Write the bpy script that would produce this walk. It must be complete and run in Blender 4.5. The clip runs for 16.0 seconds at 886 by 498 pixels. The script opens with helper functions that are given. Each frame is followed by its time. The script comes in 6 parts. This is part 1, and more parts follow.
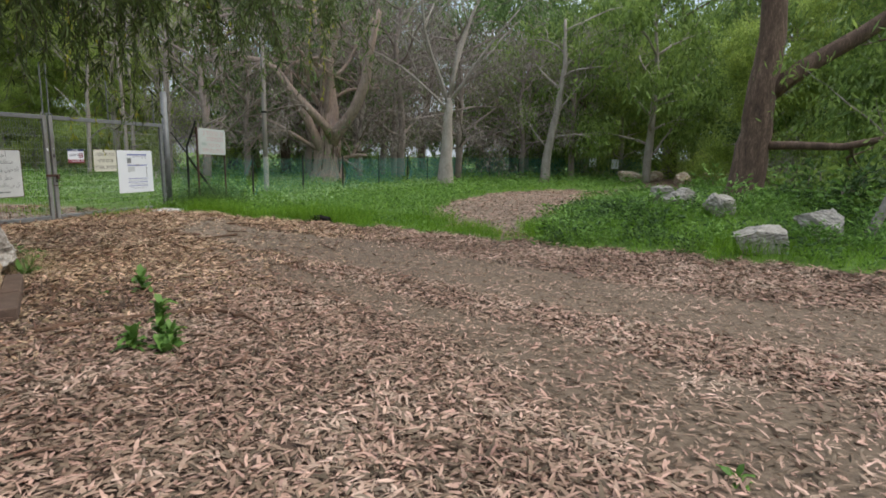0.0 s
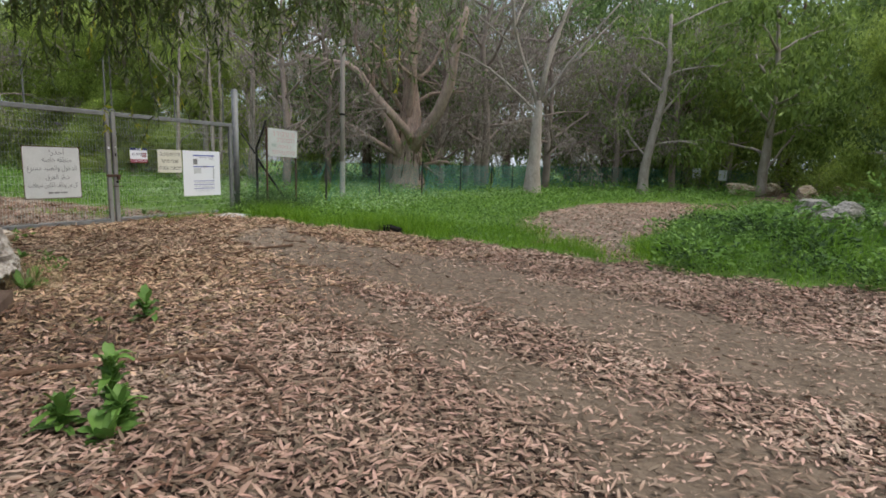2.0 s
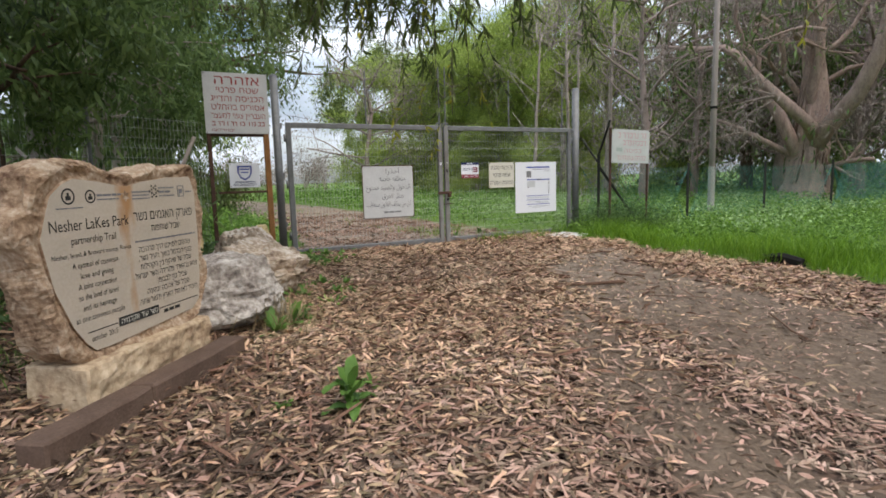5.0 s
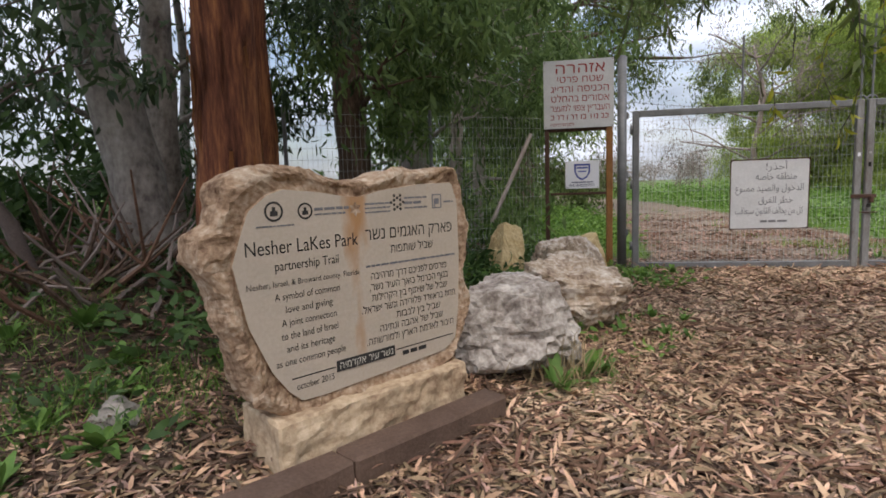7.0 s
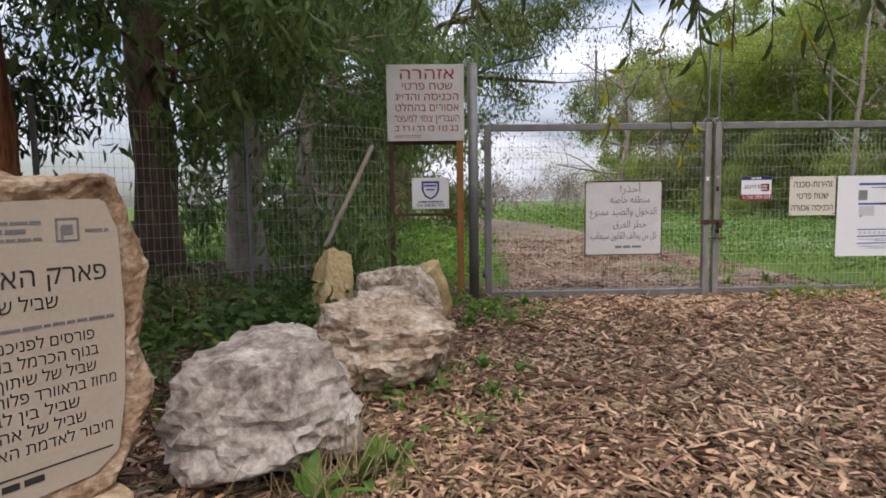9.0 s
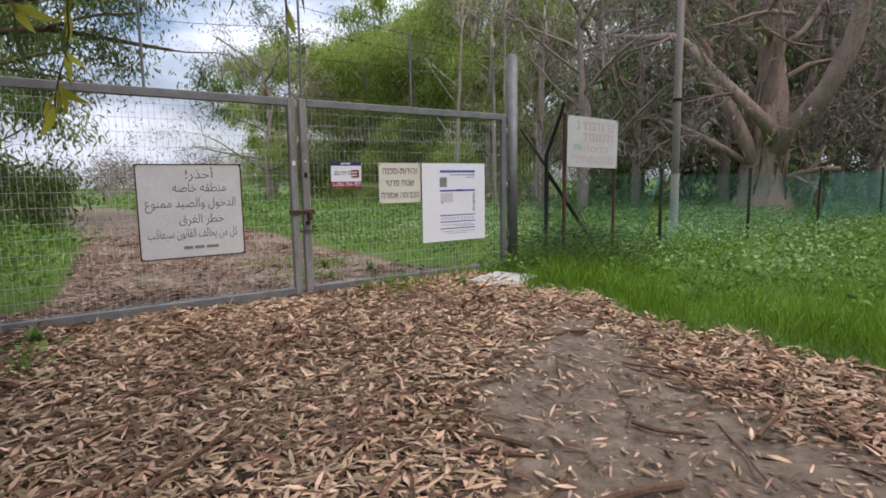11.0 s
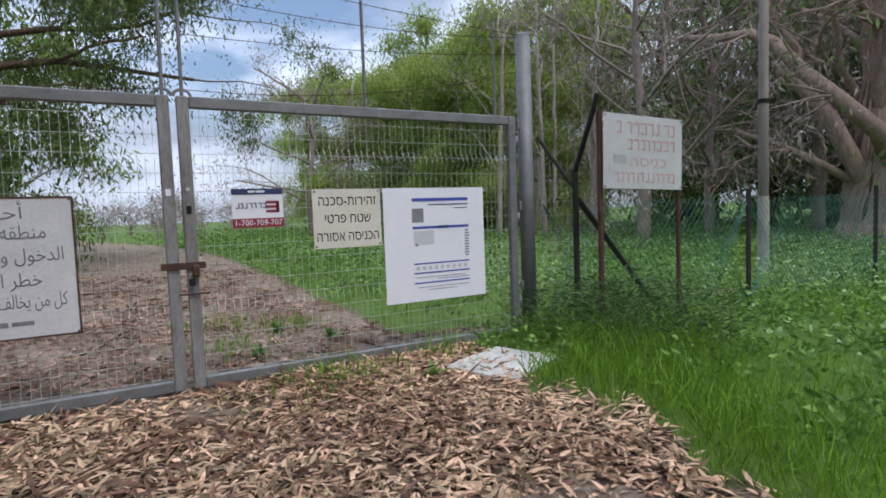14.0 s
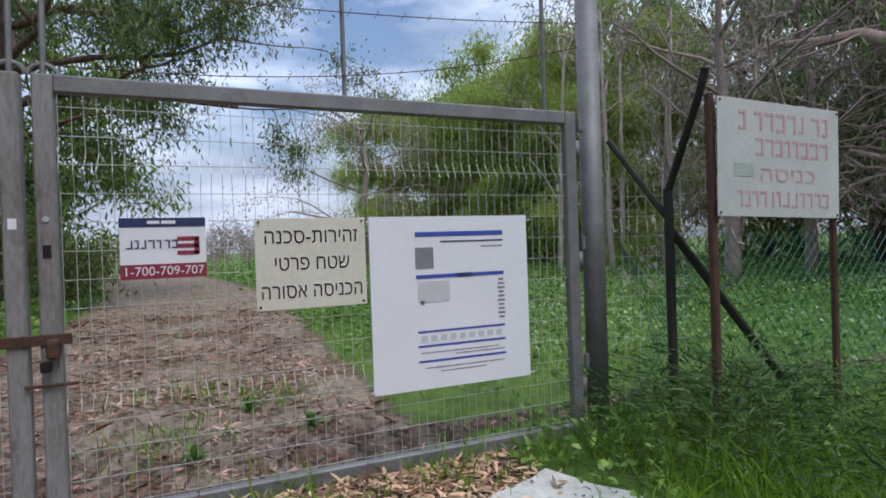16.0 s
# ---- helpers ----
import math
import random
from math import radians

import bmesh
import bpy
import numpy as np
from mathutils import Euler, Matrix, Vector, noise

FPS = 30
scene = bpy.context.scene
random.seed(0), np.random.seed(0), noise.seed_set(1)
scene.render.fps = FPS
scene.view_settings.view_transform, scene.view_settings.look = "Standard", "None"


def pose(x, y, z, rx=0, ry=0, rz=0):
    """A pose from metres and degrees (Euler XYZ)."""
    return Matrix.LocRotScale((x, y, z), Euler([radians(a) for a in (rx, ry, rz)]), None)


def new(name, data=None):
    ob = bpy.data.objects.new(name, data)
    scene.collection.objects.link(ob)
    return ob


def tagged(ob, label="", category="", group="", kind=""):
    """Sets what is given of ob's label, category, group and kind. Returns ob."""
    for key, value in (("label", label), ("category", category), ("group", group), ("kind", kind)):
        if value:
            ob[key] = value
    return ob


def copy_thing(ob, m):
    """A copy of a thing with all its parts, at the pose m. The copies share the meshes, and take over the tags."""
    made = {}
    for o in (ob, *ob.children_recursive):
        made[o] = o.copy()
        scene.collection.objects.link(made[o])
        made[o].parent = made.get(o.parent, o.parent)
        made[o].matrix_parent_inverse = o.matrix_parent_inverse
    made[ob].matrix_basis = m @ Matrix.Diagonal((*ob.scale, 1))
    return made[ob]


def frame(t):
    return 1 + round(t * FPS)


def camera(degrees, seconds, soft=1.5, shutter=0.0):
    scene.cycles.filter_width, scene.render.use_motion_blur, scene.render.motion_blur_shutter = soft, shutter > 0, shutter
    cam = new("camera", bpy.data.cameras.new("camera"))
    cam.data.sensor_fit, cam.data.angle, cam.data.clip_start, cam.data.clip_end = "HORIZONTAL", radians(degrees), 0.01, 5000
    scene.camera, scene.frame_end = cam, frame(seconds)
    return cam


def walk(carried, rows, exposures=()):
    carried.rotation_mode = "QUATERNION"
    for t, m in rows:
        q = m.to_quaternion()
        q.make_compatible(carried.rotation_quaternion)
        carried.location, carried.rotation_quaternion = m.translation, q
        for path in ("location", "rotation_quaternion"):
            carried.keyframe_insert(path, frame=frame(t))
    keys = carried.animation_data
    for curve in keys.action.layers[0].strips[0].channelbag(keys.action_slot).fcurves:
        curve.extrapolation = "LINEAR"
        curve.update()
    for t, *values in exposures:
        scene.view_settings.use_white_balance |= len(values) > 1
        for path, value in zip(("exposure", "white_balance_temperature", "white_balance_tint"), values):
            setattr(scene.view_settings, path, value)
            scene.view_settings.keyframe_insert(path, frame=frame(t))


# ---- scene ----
cam = camera(76.9, 16.0, soft=1.75)
METRES, EYE, TILT, LEAN, TURN = 13.17, 1.3, 0.0, 0.0, 17.7
ROWS = [
    (0.0, 0.0, 0.0, 0.0, 0.16, -9.46, -0.94),
    (0.5, -0.0002, 0.0351, -0.0039, 0.96, -9.23, -0.64),
    (1.0, -0.0062, 0.0703, -0.0069, 3.14, -9.18, -1.19),
    (1.5, -0.0061, 0.1029, -0.0094, 3.82, -9.29, -1.21),
    (2.0, -0.0105, 0.1369, -0.0115, 8.63, -8.6, -1.52),
    (2.5, -0.0144, 0.1717, -0.0141, 8.49, -7.91, -0.76),
    (3.0, -0.0212, 0.2053, -0.0159, 13.9, -7.97, -0.39),
    (5.5, -0.0813, 0.3552, -0.0215, 49.78, -5.86, 2.68),
    (6.0, -0.0981, 0.3785, -0.0211, 55.76, -4.42, 2.96),
    (6.5, -0.1174, 0.3951, -0.0202, 70.21, -5.04, 0.64),
    (7.0, -0.1406, 0.4072, -0.0178, 81.44, -6.41, 1.88),
    (7.5, -0.1554, 0.4237, -0.0186, 88.45, -6.38, -0.13),
    (8.0, -0.1733, 0.4385, -0.0182, 89.73, -5.95, -0.93),
    (8.5, -0.1942, 0.4531, -0.0167, 81.32, -4.98, 1.15),
    (9.0, -0.2071, 0.4775, -0.0182, 70.52, -4.86, 0.82),
    (9.5, -0.2197, 0.5048, -0.0187, 54.61, -4.57, 1.04),
    (10.0, -0.2295, 0.5343, -0.0171, 39.58, -4.79, 2.62),
    (12.5, -0.2686, 0.6826, -0.018, 36.19, -7.39, 0.39),
    (13.0, -0.277, 0.7132, -0.0175, 40.0, -5.58, 0.24),
    (13.5, -0.2928, 0.7429, -0.0171, 43.43, -4.84, 0.95),
    (14.0, -0.3077, 0.7744, -0.0165, 43.36, -3.73, 2.09),
    (14.5, -0.3272, 0.8036, -0.0159, 45.08, -3.48, 1.22),
    (15.0, -0.3484, 0.8309, -0.0143, 45.1, -3.67, 2.56),
    (15.5, -0.365, 0.86, -0.0138, 46.25, -3.32, 1.91),
    (16.0, -0.385, 0.8833, -0.0125, 49.64, -0.36, 1.96),
]
walk(cam, [(t, pose(0, 0, EYE, TILT, LEAN, TURN) @ pose(METRES * x, METRES * y, METRES * z, 90 + pitch, roll, yaw)) for t, x, y, z, yaw, pitch, roll in ROWS],
     exposures=[(0.0, 0.14, 6950, 5), (3.0, 0.16, 7050, 7), (5.5, 0.27, 6950, 10), (7.5, 0.1, 7000, 15), (8.5, 0.12, 7150, 17), (10.0, 0.05, 7150, 17), (12.5, 0.0, 6300, 11), (14.5, -0.11, 6330, 12), (16.0, -0.17, 6250, 12)])

# ---- world and sun: a bright overcast sky with blue gaps ----
SUN_ELEV, SUN_ROT = radians(58), radians(76)
world = bpy.data.worlds.new("world")
scene.world = world
world.use_nodes = True
wn, wl = world.node_tree.nodes, world.node_tree.links
sky = wn.new("ShaderNodeTexSky")
sky.sky_type, sky.sun_disc, sky.sun_elevation, sky.sun_rotation = "NISHITA", False, SUN_ELEV, SUN_ROT
sky.air_density, sky.dust_density = 1.0, 2.0
wco = wn.new("ShaderNodeTexCoord")
wmap = wn.new("ShaderNodeMapping")
wmap.inputs["Scale"].default_value = (1.0, 1.0, 3.2)
cloud = wn.new("ShaderNodeTexNoise")
cloud.inputs["Scale"].default_value, cloud.inputs["Detail"].default_value, cloud.inputs["Roughness"].default_value = 2.6, 7, 0.58
cramp = wn.new("ShaderNodeValToRGB")
cramp.color_ramp.elements[0].position, cramp.color_ramp.elements[1].position = 0.36, 0.58
cloud2 = wn.new("ShaderNodeTexNoise")
cloud2.inputs["Scale"].default_value, cloud2.inputs["Detail"].default_value = 3.7, 5
ctone = wn.new("ShaderNodeValToRGB")
ctone.color_ramp.elements[0].position, ctone.color_ramp.elements[1].position = 0.35, 0.62
ctone.color_ramp.elements[0].color, ctone.color_ramp.elements[1].color = (3.1, 3.7, 4.8, 1), (6.8, 7.5, 8.9, 1)
wmix = wn.new("ShaderNodeMix")
wmix.data_type = "RGBA"
wl.new(wco.outputs["Generated"], wmap.inputs["Vector"])
wl.new(wmap.outputs["Vector"], cloud.inputs["Vector"])
wl.new(wmap.outputs["Vector"], cloud2.inputs["Vector"])
wl.new(cloud.outputs["Fac"], cramp.inputs["Fac"])
wl.new(cloud2.outputs["Fac"], ctone.inputs["Fac"])
wl.new(cramp.outputs["Color"], wmix.inputs["Factor"])
wl.new(sky.outputs["Color"], wmix.inputs["A"])
wl.new(ctone.outputs["Color"], wmix.inputs["B"])
# an overcast sky is brightest overhead and dimmer towards the horizon
wsep, wgrad, wscale = wn.new("ShaderNodeSeparateXYZ"), wn.new("ShaderNodeMapRange"), wn.new("ShaderNodeVectorMath")
wscale.operation = "SCALE"
wgrad.inputs["From Min"].default_value, wgrad.inputs["From Max"].default_value = 0.0, 1.0
wgrad.inputs["To Min"].default_value, wgrad.inputs["To Max"].default_value = 0.75, 2.3
wl.new(wco.outputs["Generated"], wsep.inputs[0])
wl.new(wsep.outputs["Z"], wgrad.inputs["Value"])
wl.new(wmix.outputs["Result"], wscale.inputs[0])
wl.new(wgrad.outputs["Result"], wscale.inputs["Scale"])
wl.new(wscale.outputs["Vector"], wn["Background"].inputs["Color"])
wn["Background"].inputs["Strength"].default_value = 0.145
sun = new("sun", bpy.data.lights.new("sun", "SUN"))
sun.data.energy, sun.data.angle, sun.data.color = 1.7, radians(25), (1.0, 0.96, 0.9)
sun.matrix_world = pose(0, 0, 30, 32, 0, 104)


# ---- materials ----
from mathutils.geometry import delaunay_2d_cdt


def mat(name, c1, c2, scale=8.0, rough=0.8, bump=0.3, fine=60.0, c3=None, spread=0.25, metal=0.0, vary=0.0, island=False, stretch=(1, 1, 1), spec=0.3, thin=0.0):
    """A surface of two or three tones mottled at two scales, with fine relief. vary: change from object to object or island to island; thin: light let through."""
    m = bpy.data.materials.new(name)
    m.use_nodes = True
    n, l = m.node_tree.nodes, m.node_tree.links
    b = n["Principled BSDF"]
    co, mp = n.new("ShaderNodeTexCoord"), n.new("ShaderNodeMapping")
    mp.inputs["Scale"].default_value = stretch
    l.new(co.outputs["Object"], mp.inputs["Vector"])
    big, small = n.new("ShaderNodeTexNoise"), n.new("ShaderNodeTexNoise")
    for tex, s in ((big, scale), (small, fine)):
        tex.inputs["Scale"].default_value, tex.inputs["Detail"].default_value, tex.inputs["Roughness"].default_value = s, 4, 0.62
        l.new(mp.outputs["Vector"], tex.inputs["Vector"])
    mixf = n.new("ShaderNodeMath")
    mixf.operation = "MULTIPLY_ADD"
    l.new(small.outputs["Fac"], mixf.inputs[0])
    mixf.inputs[1].default_value = 0.45
    half = n.new("ShaderNodeMath")
    half.operation = "MULTIPLY"
    l.new(big.outputs["Fac"], half.inputs[0])
    half.inputs[1].default_value = 0.55
    l.new(half.outputs[0], mixf.inputs[2])
    r = n.new("ShaderNodeValToRGB")
    r.color_ramp.elements[0].position, r.color_ramp.elements[1].position = 0.5 - spread, 0.5 + spread
    r.color_ramp.elements[0].color, r.color_ramp.elements[1].color = (*c1, 1), (*c2, 1)
    if c3:
        e = r.color_ramp.elements.new(0.5)
        e.color = (*c3, 1)
    l.new(mixf.outputs[0], r.inputs["Fac"])
    last = r.outputs["Color"]
    if vary:
        h = n.new("ShaderNodeHueSaturation")
        if island:
            src = n.new("ShaderNodeNewGeometry").outputs["Random Per Island"]
        else:
            src = n.new("ShaderNodeObjectInfo").outputs["Random"]
        k = n.new("ShaderNodeMapRange")
        k.inputs["To Min"].default_value, k.inputs["To Max"].default_value = 1 - vary, 1 + vary
        l.new(src, k.inputs["Value"])
        l.new(k.outputs["Result"], h.inputs["Value"])
        k2 = n.new("ShaderNodeMapRange")
        k2.inputs["To Min"].default_value, k2.inputs["To Max"].default_value = 0.5 + 0.03 * vary, 0.5 - 0.02 * vary
        l.new(src, k2.inputs["Value"])
        l.new(k2.outputs["Result"], h.inputs["Hue"])
        l.new(last, h.inputs["Color"])
        last = h.outputs["Color"]
    l.new(last, b.inputs["Base Color"])
    b.inputs["Roughness"].default_value, b.inputs["Metallic"].default_value = rough, metal
    b.inputs["Specular IOR Level"].default_value = spec
    if bump:
        bp = n.new("ShaderNodeBump")
        bp.inputs["Strength"].default_value, bp.inputs["Distance"].default_value = bump, 0.02
        l.new(mixf.outputs[0], bp.inputs["Height"])
        l.new(bp.outputs["Normal"], b.inputs["Normal"])
    if thin:
        tr, ms = n.new("ShaderNodeBsdfTranslucent"), n.new("ShaderNodeMixShader")
        ms.inputs[0].default_value = thin
        l.new(last, tr.inputs["Color"])
        l.new(b.outputs[0], ms.inputs[1])
        l.new(tr.outputs[0], ms.inputs[2])
        l.new(ms.outputs[0], n["Material Output"].inputs["Surface"])
    return m


M_GALV = mat("galvanised steel", (0.105, 0.105, 0.105), (0.27, 0.275, 0.28), 6, 0.58, 0.08, 90, metal=0.35)
M_GALVRUST = mat("stained galvanised steel", (0.12, 0.09, 0.075), (0.33, 0.335, 0.34), 4, 0.62, 0.15, 60, c3=(0.225, 0.22, 0.215), spread=0.2, metal=0.25, stretch=(1.4, 1.4, 0.3))
M_WIRE = mat("zinc wire", (0.36, 0.37, 0.35), (0.56, 0.57, 0.54), 9, 0.5, 0.0, 60, metal=0.4)
M_RUST = mat("rusted steel", (0.028, 0.018, 0.015), (0.13, 0.065, 0.045), 9, 0.85, 0.4, 70)
M_RUSTWOOD = mat("orange weathered timber", (0.16, 0.07, 0.03), (0.42, 0.20, 0.07), 5, 0.8, 0.4, 40, stretch=(6, 6, 1))
M_DARKSTEEL = mat("dark green painted steel", (0.012, 0.013, 0.011), (0.042, 0.042, 0.034), 9, 0.7, 0.2, 60)
M_POLE = mat("weathered brown grey pole", (0.15, 0.125, 0.11), (0.33, 0.29, 0.265), 3, 0.85, 0.3, 40, stretch=(5, 5, 0.6))
M_POLEPALE = mat("worn pale pole base", (0.24, 0.225, 0.205), (0.42, 0.40, 0.37), 3, 0.85, 0.3, 40, stretch=(5, 5, 0.6))
M_NET = mat("green coated wire netting", (0.035, 0.13, 0.105), (0.075, 0.23, 0.185), 5, 0.6, 0.0, 40)
M_WHITE = mat("weathered white sign paint", (0.44, 0.445, 0.45), (0.63, 0.635, 0.64), 3, 0.55, 0.05, 40)
M_FADED = mat("dull greenish white sign paint", (0.36, 0.375, 0.37), (0.53, 0.545, 0.54), 3, 0.6, 0.05, 40)
M_SLAB = mat("stained white slab", (0.34, 0.34, 0.31), (0.62, 0.62, 0.59), 7, 0.7, 0.3, 40, spread=0.2)
M_CREAM = mat("cream sign plate", (0.52, 0.50, 0.42), (0.66, 0.64, 0.56), 3, 0.55, 0.05, 40)
M_PAPER = mat("clean white poster board", (0.66, 0.67, 0.72), (0.74, 0.75, 0.79), 2, 0.45, 0.0, 20)
M_RED = mat("faded red lettering", (0.22, 0.018, 0.018), (0.36, 0.05, 0.045), 10, 0.7, 0.0)
M_PINK = mat("washed out red lettering", (0.42, 0.22, 0.23), (0.56, 0.42, 0.43), 10, 0.7, 0.0)
M_SMEAR = mat("grey green paint smear", (0.26, 0.31, 0.29), (0.40, 0.44, 0.42), 10, 0.7, 0.0)
M_INK = mat("dark lettering", (0.022, 0.022, 0.022), (0.055, 0.053, 0.05), 10, 0.7, 0.0)
M_GREYINK = mat("grey lettering", (0.15, 0.15, 0.16), (0.24, 0.24, 0.25), 10, 0.7, 0.0)
M_BLUE = mat("blue print", (0.04, 0.06, 0.30), (0.06, 0.09, 0.38), 10, 0.6, 0.0)
M_NAVY = mat("navy print", (0.02, 0.03, 0.09), (0.04, 0.05, 0.13), 10, 0.6, 0.0)
M_MAROON = mat("maroon print", (0.20, 0.02, 0.04), (0.26, 0.04, 0.06), 10, 0.6, 0.0)
M_LIGHTGREY = mat("pale grey print", (0.45, 0.46, 0.48), (0.55, 0.56, 0.58), 10, 0.6, 0.0)
M_ROCK = mat("white and grey limestone", (0.11, 0.08, 0.065), (0.66, 0.61, 0.55), 4.0, 0.9, 0.9, 26, c3=(0.36, 0.315, 0.275), spread=0.15)
M_ROCKTAN = mat("white and tan limestone", (0.12, 0.07, 0.05), (0.76, 0.69, 0.60), 4.5, 0.9, 1.0, 26, c3=(0.47, 0.36, 0.26), spread=0.15)
M_ROCKYEL = mat("yellow lichened limestone", (0.40, 0.24, 0.085), (0.76, 0.61, 0.35), 5, 0.9, 0.8, 26, spread=0.2)
M_ROCKGREY = mat("grey field stone", (0.12, 0.105, 0.09), (0.44, 0.40, 0.35), 5, 0.9, 0.8, 26, spread=0.2)
M_STONE = mat("rough broken limestone", (0.085, 0.036, 0.018), (0.64, 0.53, 0.41), 5, 0.9, 1.0, 34, c3=(0.37, 0.25, 0.16), spread=0.17)
M_PLINTH = mat("rough dressed yellow limestone", (0.20, 0.11, 0.065), (0.72, 0.58, 0.41), 6, 0.9, 0.9, 30, c3=(0.50, 0.37, 0.24), spread=0.2)
M_KERB = mat("worn concrete kerb", (0.06, 0.036, 0.026), (0.185, 0.122, 0.09), 5, 0.9, 0.4, 60)
M_BARKRED = mat("red fibrous bark", (0.045, 0.014, 0.009), (0.42, 0.17, 0.07), 2.6, 0.9, 1.0, 16, c3=(0.17, 0.06, 0.032), stretch=(2.6, 2.6, 0.3), spread=0.15)
M_BARKORANGE = mat("fresh orange inner bark", (0.20, 0.07, 0.025), (0.46, 0.20, 0.08), 4, 0.9, 0.6, 20, stretch=(6, 6, 0.6))
M_BARKGREY = mat("smooth grey bark", (0.07, 0.055, 0.048), (0.36, 0.32, 0.285), 2.4, 0.85, 0.4, 14, c3=(0.23, 0.20, 0.175), stretch=(1.2, 1.2, 0.8), spread=0.16)
M_BARKPALE = mat("pale peeling bark", (0.16, 0.12, 0.10), (0.50, 0.44, 0.39), 2.2, 0.85, 0.4, 14, stretch=(2, 2, 0.7))
M_BARKBROWN = mat("brown flaking bark", (0.04, 0.026, 0.019), (0.26, 0.175, 0.125), 3, 0.9, 1.0, 14, c3=(0.11, 0.07, 0.05), stretch=(3, 3, 0.8), spread=0.2)
M_BARKPINK = mat("pinkish twisted bark", (0.11, 0.072, 0.06), (0.52, 0.385, 0.32), 2.6, 0.9, 0.9, 14, stretch=(3, 3, 0.8))
M_TWIG = mat("dry grey twigs", (0.06, 0.045, 0.04), (0.17, 0.13, 0.115), 4, 0.9, 0.2)
M_TWIGPINK = mat("dead reddish grey twigs", (0.15, 0.115, 0.10), (0.36, 0.285, 0.25), 4, 0.9, 0.2)
M_LEAFDARK = mat("dark eucalyptus leaves", (0.078, 0.13, 0.043), (0.20, 0.285, 0.092), 0.5, 0.55, 0.0, 5, vary=0.45, island=True, thin=0.45)
M_LEAFMID = mat("green eucalyptus leaves", (0.11, 0.175, 0.042), (0.27, 0.36, 0.09), 0.5, 0.55, 0.0, 5, vary=0.45, island=True, thin=0.45)
# blue-green leaves darkened, so their colour carries the shade behind the stone
M_LEAFSHADE = mat("shaded blue-green eucalyptus leaves", (0.03, 0.055, 0.026), (0.085, 0.13, 0.055), 0.5, 0.5, 0.0, 5, vary=0.45, island=True, thin=0.35)
M_LEAFOLIVE = mat("dark olive drooping leaves", (0.055, 0.08, 0.022), (0.15, 0.20, 0.055), 0.5, 0.5, 0.0, 5, vary=0.5, island=True, thin=0.3)
M_LEAFLIGHT = mat("light olive leaves", (0.20, 0.28, 0.06), (0.42, 0.50, 0.13), 0.5, 0.55, 0.0, 5, vary=0.4, island=True, thin=0.6)
M_LEAFYEL = mat("yellow green young leaves", (0.30, 0.33, 0.03), (0.50, 0.46, 0.06), 2, 0.5, 0.0, 9, vary=0.3, island=True, thin=0.4)
M_GRASS = mat("lush green grass", (0.09, 0.182, 0.013), (0.215, 0.385, 0.032), 0.8, 0.5, 0.0, 6, vary=0.35, island=True, thin=0.35)
M_WEED = mat("meadow weeds", (0.085, 0.17, 0.028), (0.20, 0.34, 0.075), 0.6, 0.55, 0.0, 5, vary=0.4, island=True, thin=0.3)
M_WEEDLIGHT = mat("fresh broad weed leaves", (0.075, 0.165, 0.03), (0.18, 0.31, 0.07), 6, 0.5, 0.1, 30, vary=0.25, thin=0.3)
M_WEEDPALE = mat("pale flowering weeds", (0.17, 0.30, 0.10), (0.38, 0.50, 0.24), 0.6, 0.55, 0.0, 5, vary=0.35, island=True, thin=0.3)
M_WEEDDARK = mat("dark undergrowth", (0.03, 0.065, 0.018), (0.085, 0.15, 0.04), 0.8, 0.6, 0.0, 6, vary=0.4, island=True, thin=0.25)
M_LITTER = mat("fallen eucalyptus leaves", (0.15, 0.075, 0.042), (0.70, 0.525, 0.35), 1.3, 0.75, 0.0, 11, c3=(0.43, 0.287, 0.178), vary=0.7, island=True)
M_LITTEROLD = mat("older trodden eucalyptus leaves", (0.12, 0.062, 0.046), (0.57, 0.425, 0.335), 1.3, 0.8, 0.0, 11, c3=(0.30, 0.195, 0.142), vary=0.75, island=True)
M_CHIP = mat("bark strips and dry sticks", (0.065, 0.03, 0.02), (0.26, 0.145, 0.095), 5, 0.85, 0.3, 40, vary=0.4, island=True)
# darker copy of the bark shreds, with the bank's shade in its colour
M_CHIPSHADE = mat("shaded bark shreds", (0.028, 0.017, 0.012), (0.13, 0.082, 0.055), 5, 0.85, 0.3, 40, vary=0.45, island=True)
M_DEADLEAF = mat("dead pinkish brown foliage", (0.17, 0.14, 0.122), (0.38, 0.32, 0.285), 0.7, 0.8, 0.0, 6, vary=0.4, island=True, thin=0.2)
M_BLACK = mat("dark hollow", (0.01, 0.009, 0.008), (0.02, 0.018, 0.016), 6, 0.9, 0.2)
M_STRAW = mat("dry straw grass", (0.22, 0.16, 0.08), (0.42, 0.33, 0.19), 3, 0.8, 0.0, 9, vary=0.3, island=True)


